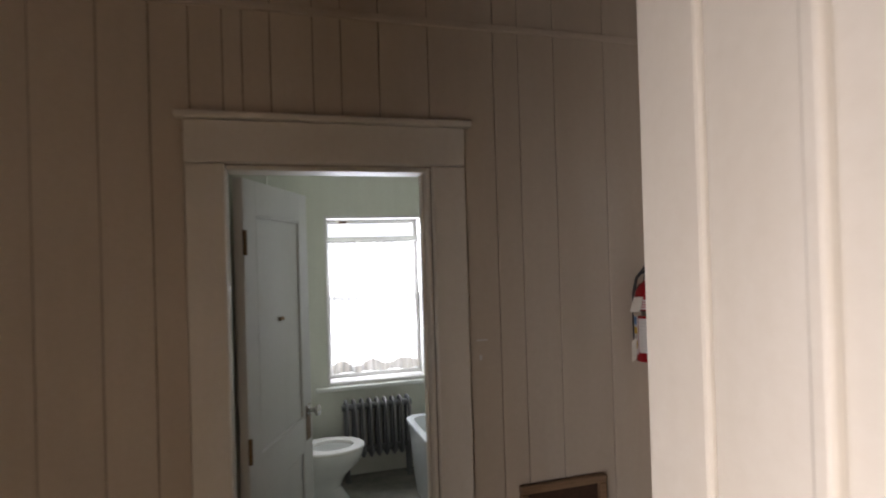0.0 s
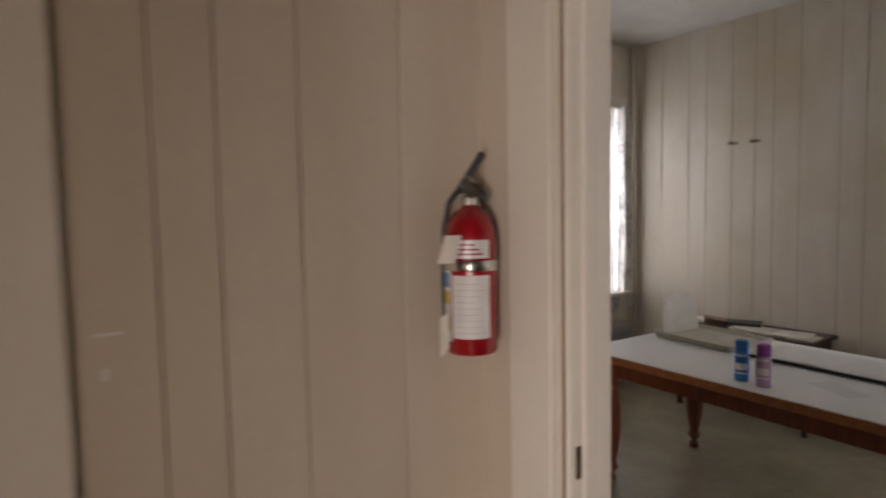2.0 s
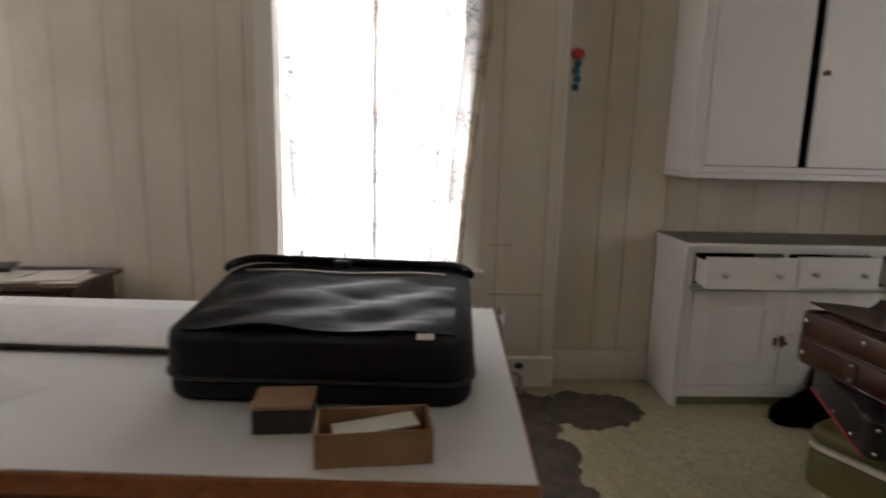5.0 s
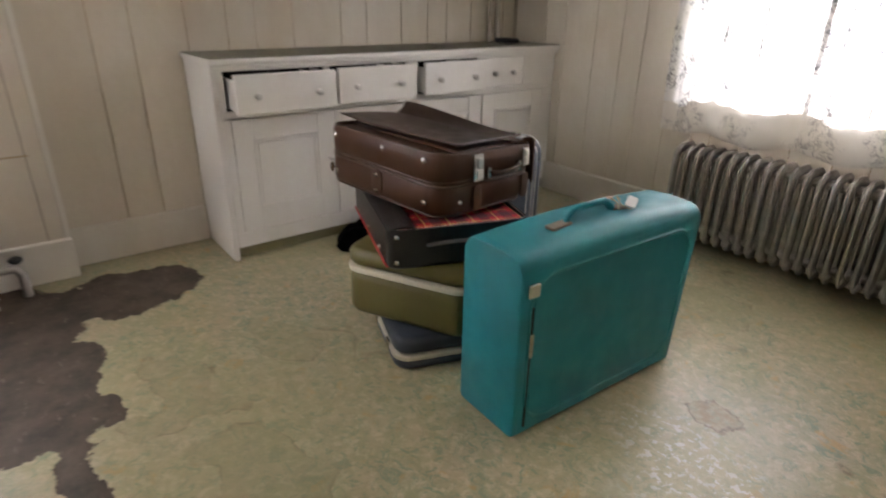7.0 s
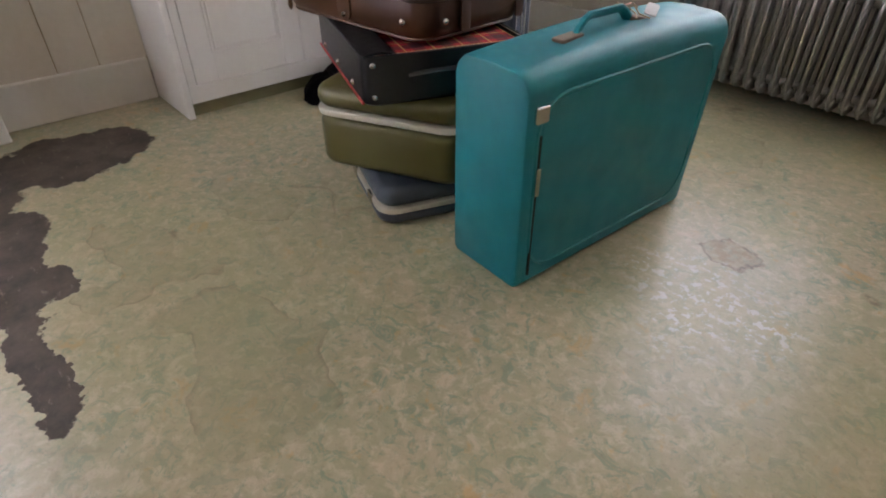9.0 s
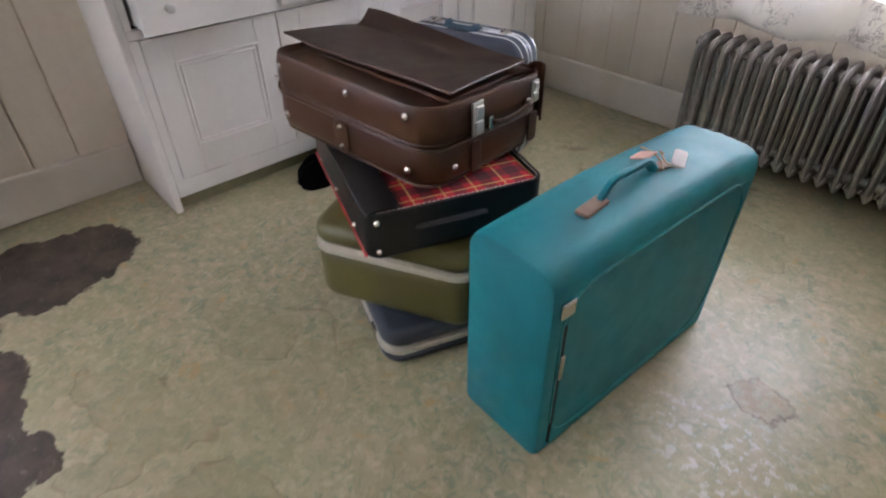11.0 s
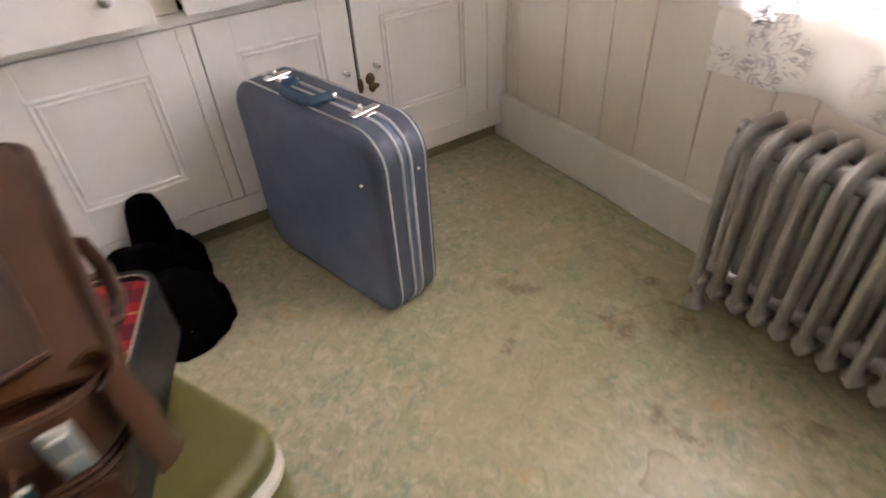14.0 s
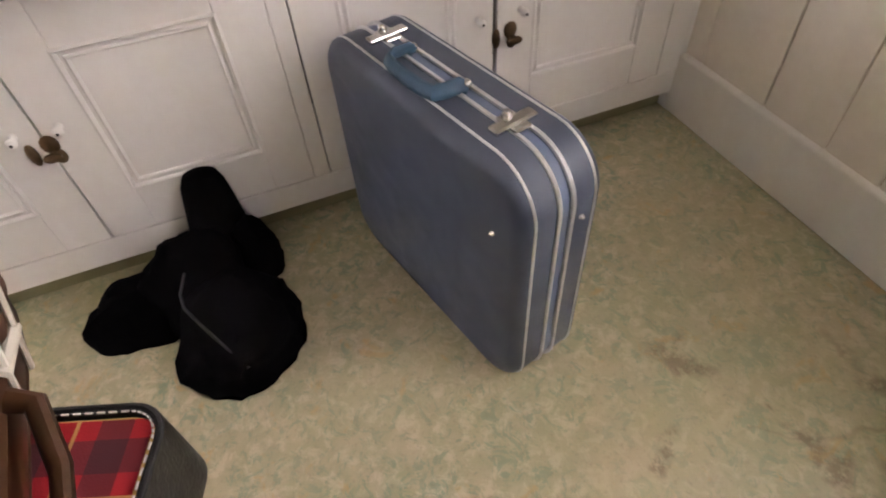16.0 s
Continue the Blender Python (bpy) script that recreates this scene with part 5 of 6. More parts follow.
# brown leather bag-case on top of the pile
def brown_case():
    yaw = 4.5
    L, W, H = 0.600, 0.440, 0.200
    u = Vector((math.cos(radians(yaw)), math.sin(radians(yaw)), 0))
    v = Vector((-u.y, u.x, 0))
    c = Vector((-1.165, 1.700, 0)) + u * (L / 2) - v * (W / 2)
    ob = thing("brown_suitcase", "dark brown leather suitcase, flap open, on top of the pile", "suitcase", pose(c.x, c.y, 0.4845, 0, 0, yaw))

    def sag(x, y, z):
        """Soft leather: slight waves, and a top that sinks to the south."""
        k = max(0.0, z / H)
        return (x + 0.003 * math.sin(9 * y + 8 * z),
                y + 0.003 * math.sin(7 * x + 6 * z) + 0.050 * (1 - k) * max(0.0, -2 * y / W),
                z - 0.026 * k * max(0.0, min(1.0, 0.5 - y / W)) + 0.003 * k * math.sin(8 * x))

    # two bulging halves with a welt between them, then a rolled rim and a sunk gutter
    rows = [(0.0, 0.016), (0.006, 0.006), (0.018, 0.0), (0.05, -0.003), (0.085, 0.0), (0.098, 0.005), (0.104, 0.006), (0.110, 0.003), (0.13, -0.002), (0.165, -0.003), (0.188, 0.0), (0.197, 0.003), (0.200, 0.009), (0.197, 0.015), (0.192, 0.022), (0.191, 0.034), (0.194, 0.060)]
    rings = []
    for z, i in rows:
        rings.append([sag(x, y, z) for x, y in rounded(L / 2 - i, W / 2 - i, max(0.072 - i, 0.02), 9)])
    part("body", loft(rings), M["brown"], ob, smooth=True)
    for z, i, r in ((0.004, 0.006, 0.004), (0.098, 0.002, 0.0045), (0.110, 0.002, 0.0035), (0.198, 0.006, 0.0045)):
        part("piping", tube([sag(x, y, z) for x, y in rounded(L / 2 - i, W / 2 - i, 0.068, 9)], r, 6, closed=True), M["brown_edge"], ob, smooth=True)

    # the flap and the folded layers under it
    corner = {"nw": (-0.287, 0.134), "ne": (0.345, 0.124), "sw": (-0.256, -0.170), "se": (0.268, -0.130)}

    def plan(a, b, grow=0.0):
        x = (1 - b) * ((1 - a) * corner["nw"][0] + a * corner["ne"][0]) + b * ((1 - a) * corner["sw"][0] + a * corner["se"][0])
        y = (1 - b) * ((1 - a) * corner["nw"][1] + a * corner["ne"][1]) + b * ((1 - a) * corner["sw"][1] + a * corner["se"][1])
        return x * (1 + grow), y * (1 + grow)

    for k, (grow, z) in enumerate(((0.03, 0.184), (-0.01, 0.194))):
        def layer(a, b):
            x, y = plan(a, b, grow)
            if x > 0.27:
                x = 0.27 + 0.2 * (x - 0.27)
            return (x, y + 0.002 * math.sin(20 * a + k), z - 0.012 * b + 0.003 * math.sin(4 * a + 3 * b + k))
        part("inner_fold", thick(sheet(layer, 24, 12), 0.008), M["brown"], ob, smooth=True)

    def flap(a, b):
        x, y = plan(a, b)
        curl = max(0.0, b - 0.80) / 0.20
        rise = 0.046 * curl ** 1.5 * (0.12 + 0.88 * max(0.0, min(1.0, (a - 0.05) / 0.85)) ** 1.2)
        bend = 0.007 * math.sin(math.pi * a) * (1 - 0.5 * b)
        return (x, y + 0.014 * curl * a, 0.2165 - 0.016 * b - bend + 0.004 * a + 0.003 * math.sin(6 * a + 4 * b) + rise)
    part("flap", thick(sheet(flap, 44, 30), 0.006), M["brown_flap"], ob, "open brown leather flap", True)
    part("flap_binding", tube([tuple(Vector(flap(k / 20, 0)) + Vector((0, 0.001, -0.002))) for k in range(21)], 0.0035, 6), M["brown_edge"], ob, "stitched edge binding", True)
    part("flap_binding", tube([tuple(Vector(flap(0, k / 14)) + Vector((-0.001, 0, -0.002))) for k in range(15)], 0.0035, 6), M["brown_edge"], ob, "stitched edge binding", True)
    # loose gusset curling out at the south-west corner
    def gusset(a, b):
        t = radians(200 + 190 * a)
        r = 0.036 - 0.010 * b + 0.004 * math.sin(5 * a)
        return (-L / 2 + 0.032 + r * math.cos(t) - 0.010 * b, -W / 2 + 0.036 + r * math.sin(t), 0.045 + 0.135 * b + 0.012 * math.sin(math.pi * a) * b)
    part("gusset", thick(sheet(gusset, 22, 10), 0.005), M["brown"], ob, "loose curled leather gusset", True)
    # rounded shoulder between the flap and the south side
    part("shoulder", thick(sheet(lambda a, b: (-0.275 + 0.55 * a, -0.110 - 0.097 * b, 0.184 - 0.014 * b + 0.010 * math.sin(math.pi * min(1.0, 0.25 + 0.75 * b)) - 0.008 * math.sin(math.pi * a)), 24, 14), 0.006), M["brown"], ob, "smooth leather shoulder", True)
    # studs on the north side
    yN = W / 2 + 0.003
    for x in (-0.235, -0.035, 0.235):
        stud(ob, (x + 0.0, yN, 0.174), (-90, 0, 0), 0.010)
    for x in (-0.235, 0.235):
        stud(ob, (x, yN, 0.045), (-90, 0, 0), 0.010)
    t = part("tab", slab(0.028, 0.045, 0.026, 0.005, 0.002, m=pose(0.0, yN - 0.001, 0.055, -90, 0, 0)), M["brown_edge"], ob, "riveted leather tab", True)
    for z in (0.080, 0.028):
        part("rivet", lathe([(0.008, 0), (0.006, 0.005), (0.001, 0.006)], 10, m=pose(0.0, yN + 0.004, z, -90, 0, 0)), M["chrome"], t, smooth=True)
    # locks, handle and studs on the west end
    xW = -L / 2 - 0.004
    for y, s in ((0.070, 1.15), (-0.150, 0.8)):
        clasp(ob, pose(xW - 0.002, y, 0.142, 0, -88, 0) @ pose(0, 0, 0, 0, 0, 90) @ Matrix.Scale(s, 4))
        part("lock_tab", slab(0.018, 0.040, 0.012, 0.005, 0.002, m=pose(xW - 0.001, y, 0.048, 0, -90, 0) @ pose(0, 0, 0, 0, 0, 90)), M["brown_edge"], ob, smooth=True)
    hx = xW - 0.006
    part("handle", tube([(hx + 0.004, 0.030, 0.116), (hx - 0.012, 0.022, 0.120), (hx - 0.018, -0.01, 0.116), (hx - 0.019, -0.06, 0.118), (hx - 0.014, -0.10, 0.122), (hx + 0.004, -0.110, 0.122)], 0.010, 10, flat=0.65), M["brown_edge"], ob, "worn leather handle", True)
    for y in (0.030, -0.110):
        part("handle_ring", box(hx - 0.012, hx + 0.006, y - 0.007, y + 0.007, 0.104, 0.138, 0.004), M["chrome"], ob)
    stud(ob, (xW, 0.14, 0.045), (0, -90, 0), 0.009)

    # south side: pale edging, a strap and a leather carrying handle
    def face(x, z):
        return (x, -W / 2 - 0.003 + 0.050 * (1 - z / H), z - 0.026 * z / H)
    for x in (0.195, 0.13):
        part("edging", tube([face(x, z) for z in (0.02, 0.08, 0.14, 0.19)], 0.003, 6), M["white_vinyl"], ob, "pale stitched edging", True)
    part("strap", tube([face(0.20, 0.085), face(0.16, 0.10), face(0.12, 0.115)], 0.006, 6, flat=0.5), M["white_vinyl"], ob, "pale strap end", True)
    part("side_handle", tube([face(0.10, 0.105), tuple(Vector(face(0.09, 0.10)) + Vector((0, -0.020, 0))), tuple(Vector(face(0.03, 0.085)) + Vector((0, -0.034, 0))), tuple(Vector(face(-0.04, 0.08)) + Vector((0, -0.034, 0))), tuple(Vector(face(-0.10, 0.10)) + Vector((0, -0.020, 0))), face(-0.11, 0.105)], 0.011, 10, flat=0.7), M["brown_edge"], ob, "worn brown leather handle", True)
    return ob


brown_case()


# black woollen garment dropped by the cupboards
def garment():
    ob = thing("black_garment", "crumpled black woollen clothing dropped on the floor", "clothing", pose(-0.17, 1.25, 0))
    def heap(cx, cy, rx, ry, h, seed, rot=0.0):
        bm = bmesh.new()
        bmesh.ops.create_icosphere(bm, subdivisions=4, radius=1)
        for v in bm.verts:
            n1 = noise.noise(v.co * 1.7 + Vector((seed, 0, 0)))
            n2 = noise.noise(v.co * 4.5 + Vector((0, seed, 0)))
            k = 1 + 0.20 * n1 + 0.09 * n2
            p = v.co * k
            z = max(p.z, -0.05) * h
            v.co = (p.x * rx, p.y * ry, max(0.002, z))
        bm.transform(pose(cx, cy, 0, 0, 0, rot))
        return bm
    part("sleeve", heap(0.04, 0.04, 0.12, 0.12, 0.15, 1.0, 30), M["black_cloth"], ob, smooth=True)
    part("body_cloth", heap(-0.13, -0.02, 0.15, 0.12, 0.13, 3.0, -20), M["black_cloth"], ob, smooth=True)
    part("body_cloth", heap(0.015, 0.160, 0.085, 0.125, 0.10, 5.0, 10), M["black_cloth"], ob, smooth=True)
    part("collar", lathe([(0.078, 0.002), (0.070, 0.07), (0.058, 0.13), (0.051, 0.18), (0.045, 0.215), (0.034, 0.240), (0.014, 0.250)], 20, m=pose(0.112, -0.026, 0, 3, 4, 0) @ Matrix.Diagonal((0.75, 1, 1, 1))), M["black_cloth"], ob, smooth=True)
    part("cuff", heap(0.065, -0.090, 0.062, 0.052, 0.135, 7.0, 0), M["black_cloth"], ob, smooth=True)
    part("hem", tube([(-0.03, 0.045, 0.135), (-0.075, 0.06, 0.128), (-0.115, 0.055, 0.132), (-0.165, 0.03, 0.128), (-0.205, 0.005, 0.105), (-0.245, -0.025, 0.06)], 0.003, 6), plain("grey_hem", (0.018, 0.018, 0.020), 0.8), ob, "grey stitched hem", True)
    return ob


garment()

# ---------- table and what lies on it ----------
TAB = pose(-1.335, 4.195, 0, 0, 0, 90 - 2.6)   # local x runs north, local y to the west
def table():
    ob = thing("kitchen_table", "long kitchen table with white top and turned red-brown legs", "table", TAB)
    L, W, T = 2.33, 1.035, 0.76
    part("tabletop", box(-L / 2 + 0.006, L / 2 - 0.006, -W / 2 + 0.006, W / 2 - 0.006, T - 0.004, T, 0.001), M["table_top"], ob, "white laminate table surface")
    for y0, y1 in ((-W / 2, -0.19), (-0.188, W / 2)):
        part("top_board", box(-L / 2, L / 2, y0, y1, T - 0.044, T - 0.0045, 0.004), M["table_edge"], ob, "orange-brown wooden edge")
    x, y = L / 2 - 0.125, W / 2 - 0.12
    for s in (-1, 1):
        part("apron", box(-x, x, s * y - 0.011, s * y + 0.011, T - 0.150, T - 0.045, 0.003), M["table_wood"], ob)
        part("apron", box(s * x - 0.011, s * x + 0.011, -y + 0.012, y - 0.012, T - 0.150, T - 0.045, 0.003), M["table_wood"], ob)
    prof = [(1.18 * r, z) for r, z in [(0.018, 0.0), (0.024, 0.006), (0.026, 0.03), (0.018, 0.042), (0.016, 0.055), (0.030, 0.075), (0.034, 0.090), (0.026, 0.105), (0.024, 0.12), (0.034, 0.17), (0.043, 0.24), (0.048, 0.33), (0.047, 0.42), (0.042, 0.49), (0.032, 0.53), (0.030, 0.54), (0.042, 0.552), (0.042, 0.565), (0.034, 0.575), (0.036, 0.60)]]
    for sx in (-1, 1):
        for sy in (-1, 1):
            m = Matrix.Translation((sx * x, sy * y, 0))
            bm = lathe(prof, 18, m=m)
            box(-0.042, 0.042, -0.042, 0.042, 0.598, T - 0.045, 0.004, bm=bm, m=m)
            part("leg", bm, M["table_wood"], ob, smooth=True)
    return ob


table()
TT = 0.7605
def on_table(x, y, rz=0.0, z=TT):
    return pose(x, y, z, 0, 0, rz)


def spray_can(x, y, body, cap, label, hh=0.185, r=0.030):
    ob = thing("spray_can", label, "spray can", on_table(x, y), "spray cans on the table")
    part("body", lathe([(r - 0.002, 0), (r, 0.004), (r, hh * 0.70), (r - 0.003, hh * 0.73), (r - 0.006, hh * 0.76)], 24), M[body], ob, smooth=True)
    part("cap", lathe([(r - 0.003, hh * 0.735), (r - 0.002, hh * 0.74), (r - 0.002, hh * 0.96), (r - 0.005, hh), (0.004, hh)], 24), M[cap], ob, smooth=True)
    part("rim", lathe([(r + 0.0008, 0.0), (r + 0.0008, 0.005)], 24), M["chrome"], ob)
    for z0, z1, mt in ((0.62, 0.68, "label"), (0.30, 0.46, "label"), (0.2, 0.24, "label")):
        bm = bmesh.new()
        k = 14
        loft([[((r + 0.0007) * math.cos(radians(200 + 8 * i - 56)), (r + 0.0007) * math.sin(radians(200 + 8 * i - 56)), hh * z) for i in range(k)] + [((r - 0.002) * math.cos(radians(200 + 8 * i - 56)), (r - 0.002) * math.sin(radians(200 + 8 * i - 56)), hh * z) for i in reversed(range(k))] for z in (z0, z1)], bm)
        part("print", bm, M[mt], ob)
    return ob


spray_can(-1.725, 4.500, "can_blue", "can_blue", "blue aerosol can standing on the white table")
spray_can(-1.735, 4.400, "can_pink", "can_purple", "pink aerosol can with purple cap on the white table")

# ivory tray with an arched end
def tray():
    ob = thing("ivory_tray", "ivory plastic tray with an arched end plate on the table", "tray", on_table(-1.055, 5.015, 82))
    L, W = 0.53, 0.40
    o, i = rounded(L / 2, W / 2, 0.03, 5), rounded(L / 2 - 0.012, W / 2 - 0.012, 0.02, 5)
    part("tray_base", loft([[(x * 0.96, y * 0.96, 0) for x, y in o], [(x, y, 0.034) for x, y in o], [(x, y, 0.034) for x, y in i], [(x * 0.96, y * 0.96, 0.012) for x, y in i]]), M["ivory"], ob, smooth=True)
    arch = [(-0.16, 0.0)] + [(-0.16 + 0.005, 0.10)] + [(0.155 * math.cos(radians(t)) * 1.0, 0.11 + 0.125 * math.sin(radians(t))) for t in range(165, 0, -15)] + [(0.155, 0.10), (0.16, 0.0)]
    ring = lambda d: [(L / 2 - 0.05 + d + 0.10 * z, y, 0.012 + z) for y, z in arch]
    part("end_plate", loft([ring(0.0), ring(0.016)]), M["ivory"], ob, "arched ivory end plate")
    return ob


tray()

# long white pad with a dark edge and a clear bag
_pad = thing("white_pad", "long white padded strip with a dark edge lying on the table", "pad", on_table(-1.16, 4.06, 90 - 4))
part("pad", slab(0.62, 0.165, 0.02, 0.020, 0.008), M["plastic_white"], _pad, smooth=True)
part("edge", tube([(0.66, 0.150, 0.006), (0.60, 0.172, 0.010), (0.2, 0.172, 0.010), (-0.55, 0.172, 0.010)], 0.007, 8), M["black_rubber"], _pad, "dark curved edge strip", True)
_bag = sheet(lambda u, v: (0.22 * (u - 0.5), 0.12 * (v - 0.5), 0.003 + 0.018 * (math.sin(3.1 * u) * math.sin(3.1 * v)) * (1 + 0.5 * math.sin(9 * u + 5 * v))), 16, 12)
_n = Nodes("clear_film")
_n.set(Base_Color=(0.85, 0.86, 0.86), Roughness=0.18, Alpha=0.10)
single("plastic_bag", _bag, _n.mat, "crumpled clear plastic bag on the table", "bag", on_table(-1.55, 4.18, 60), smooth=True)


# open soft black suitcase on the table
def soft_bag():
    ob = thing("black_soft_suitcase", "open soft black nylon suitcase lying on the table", "suitcase", on_table(-1.40, 3.46, 90 - 3))
    part("base", slab(0.325, 0.225, 0.07, 0.05, 0.02), M["black_nylon"], ob, "padded grey-black lower half", True)
    part("zip", tube([(x, y, 0.055) for x, y in rounded(0.328, 0.228, 0.07, 7)], 0.006, 6, closed=True), M["black_rubber"], ob, smooth=True)
    o = rounded(0.328, 0.228, 0.07, 9)
    h = lambda y: 0.142 + 0.060 * (0.228 - y) / 0.456
    def ring(k, s):
        return [(x * s, y * s, 0.052 + (h(y) - 0.052) * k + 0.004 * math.sin(13 * x + 5 * y) * k) for x, y in o]
    part("body", loft([ring(0, 0.985), ring(0.25, 1.0), ring(0.8, 0.995), ring(0.95, 0.985), ring(1.0, 0.965)]), M["black_nylon"], ob, smooth=True)
    def top(u, v):
        x, y = -0.285 + 0.57 * u, 0.19 - 0.30 * v
        return (x, y, h(y) + 0.004 + 0.007 * math.sin(11 * u + 6 * v) * math.sin(7 * v + 2 * u) + 0.006 * math.sin(math.pi * u) + 0.007 * abs(noise.noise(Vector((x * 4, y * 13, 3.0)))) + 0.002 * noise.noise(Vector((x * 12, y * 30, 1.0))))
    part("top_panel", thick(sheet(top, 70, 44), 0.005), M["creased_nylon"], ob, "shiny creased black top panel", True)
    rim = [(x * 0.985, y * 0.985, h(y) + 0.012 - 0.012 * max(0, y) / 0.228 + 0.005 * math.sin(9 * x)) for x, y in o if y < 0.06]
    rim.sort(key=lambda p: math.atan2(p[0], -p[1] + 0.2))
    part("open_rim", tube(rim, 0.015, 8, flat=0.7), M["black_nylon"], ob, "raised open edge", True)
    # black sheet laid in as the shade of the bag's opening
    part("pocket_gap", sheet(lambda u, v: (-0.27 + 0.54 * u, -0.135 - 0.055 * v, h(-0.135 - 0.055 * v) + 0.004), 10, 3), M["hollow_shade"], ob, "near-black strip painting the shade of the opening along the back")
    part("piping", tube([(-0.26 + 0.052 * k, -0.118, h(-0.118) + 0.022 + 0.003 * math.sin(k)) for k in range(11)], 0.0022, 6), M["pewter"], ob, "thin pale piping", True)
    part("label", slab(0.018, 0.012, 0.003, 0.003, 0.001, m=pose(-0.225, 0.205, h(0.205) + 0.004, -12, 0, 0)), M["paper"], ob, "small white cloth label")
    part("buckle", box(0.0, 0.05, -0.225, -0.19, 0.20, 0.222, 0.006), M["black_rubber"], ob)
    return ob


soft_bag()

# small open carton and a dark box in front of the bag
_box = thing("cardboard_box", "small open brown cardboard box with papers on the table", "box", on_table(-1.80, 3.335, 90 + 6))
for nm, a in (("side", (-0.10, 0.10, -0.050, -0.046, 0, 0.062)), ("side", (-0.10, 0.10, 0.046, 0.050, 0, 0.062)), ("end", (-0.10, -0.096, -0.0455, 0.0455, 0, 0.062)), ("end", (0.096, 0.10, -0.0455, 0.0455, 0, 0.062)), ("bottom", (-0.0955, 0.0955, -0.0455, 0.0455, 0, 0.004))):
    part(nm, box(*a, 0.001), M["card"], _box)
part("paper", box(-0.08, 0.07, -0.035, 0.03, 0.045, 0.049, 0, m=pose(0, 0, 0, 5, 4, 8)), M["paper"], _box, "loose white papers")
_db = thing("dark_box", "small dark box with a brown lid on the table", "box", on_table(-1.70, 3.515, 90 + 4))
part("body", box(-0.055, 0.055, -0.045, 0.045, 0, 0.048, 0.004), plain("dark_card", (0.03, 0.03, 0.035), 0.6), _db)
part("lid", box(-0.057, 0.057, -0.047, 0.047, 0.0485, 0.058, 0.003), M["card"], _db, "brown card lid")


# ---------- hutch and desk ----------
def hutch():
    ob = thing("small_sideboard", "honey wood sideboard with an open shelf and carved door", "cabinet", pose(-1.325, 6.345, 0))
    w, d, h = 0.22, 0.13, 0.81
    part("top", slab(w + 0.075, d + 0.06, 0.01, 0.022, 0.006, m=Matrix.Translation((0, 0, h - 0.022))), M["hutch_wood"], ob, "overhanging wooden top", True)
    for s in (-1, 1):
        part("side", box(s * w - 0.010, s * w + 0.010, -d, d, 0.0, h - 0.0225, 0.003), M["hutch_wood"], ob)
    part("back", box(-w + 0.011, w - 0.011, d - 0.012, d - 0.002, 0.06, h - 0.023), M["dark_wood"], ob)
    part("shelf", box(-w + 0.011, w - 0.011, -d + 0.004, d - 0.013, 0.60, 0.618, 0.002), M["hutch_wood"], ob)
    part("floor_board", box(-w + 0.011, w - 0.011, -d + 0.004, d - 0.013, 0.075, 0.093, 0.002), M["hutch_wood"], ob)
    dr = part("door", box(-w + 0.012, w - 0.012, -d - 0.004, -d + 0.014, 0.095, 0.598, 0.003), M["hutch_wood"], ob)
    part("carving", box(-0.035, 0.035, -d - 0.010, -d - 0.0045, 0.36, 0.43, 0.003), M["table_wood"], dr, "dark carved square")
    part("door_knob", lathe([(0.010, 0), (0.007, 0.008), (0.013, 0.016), (0.004, 0.022)], 12, m=pose(-0.19, -d - 0.004, 0.36, 90, 0, 0)), M["brass"], dr, smooth=True)
    part("top_rail", box(-w + 0.011, w - 0.011, -d, -d + 0.016, h - 0.055, h - 0.0225, 0.002), M["hutch_wood"], ob)
    pts = [(-w + 0.011, 0.075), (-w + 0.011, 0.0), (-w + 0.05, 0.0), (-w + 0.09, 0.035), (0, 0.045), (w - 0.09, 0.035), (w - 0.05, 0.0), (w - 0.011, 0.0), (w - 0.011, 0.075)]
    part("plinth", loft([[(x, -d + o, z) for x, z in pts] for o in (0.0, 0.016)]), M["hutch_wood"], ob, "scalloped plinth")
    return ob


hutch()


def desk():
    ob = thing("low_desk", "low dark brown wooden desk against the wall", "desk", pose(-0.02, 5.30, 0))
    w, l, h = 0.21, 0.50, 0.645
    part("top", box(-w, w, -l, l, h - 0.025, h, 0.005), M["dark_wood"], ob)
    part("drawer_box", box(-w + 0.03, w - 0.02, -l + 0.03, l - 0.03, h - 0.14, h - 0.026, 0.004), M["dark_wood"], ob)
    part("drawer_front", box(-w + 0.018, -w + 0.029, -l + 0.06, l - 0.06, h - 0.130, h - 0.036, 0.003), M["dark_wood"], ob)
    for sx in (-1, 1):
        for sy in (-1, 1):
            x, y = sx * (w - 0.045), sy * (l - 0.05)
            part("leg", loft([[(x + a * r, y + b * r, z) for a, b in ((1, 1), (-1, 1), (-1, -1), (1, -1))] for z, r in ((0, 0.015), (0.3, 0.02), (h - 0.1405, 0.026))]), M["dark_wood"], ob)
    return ob


desk()
DZ = 0.646
def book(x, y, rz, w, l, t, mat, label, z=DZ, tilt=0.0):
    ob = thing("book", label, "book", pose(x, y, z, tilt, 0, rz), "books and papers on the desk")
    part("cover", box(-w / 2, w / 2, -l / 2, l / 2, 0, 0.003, 0.001, bm=box(-w / 2, w / 2, -l / 2, l / 2, t - 0.003, t, 0.001, bm=box(-w / 2, -w / 2 + 0.003, -l / 2, l / 2, 0.003, t - 0.003))), M[mat], ob)
    part("pages", box(-w / 2 + 0.004, w / 2 - 0.004, -l / 2 + 0.004, l / 2 - 0.004, 0.0032, t - 0.0032), M["paper"], ob)
    return ob


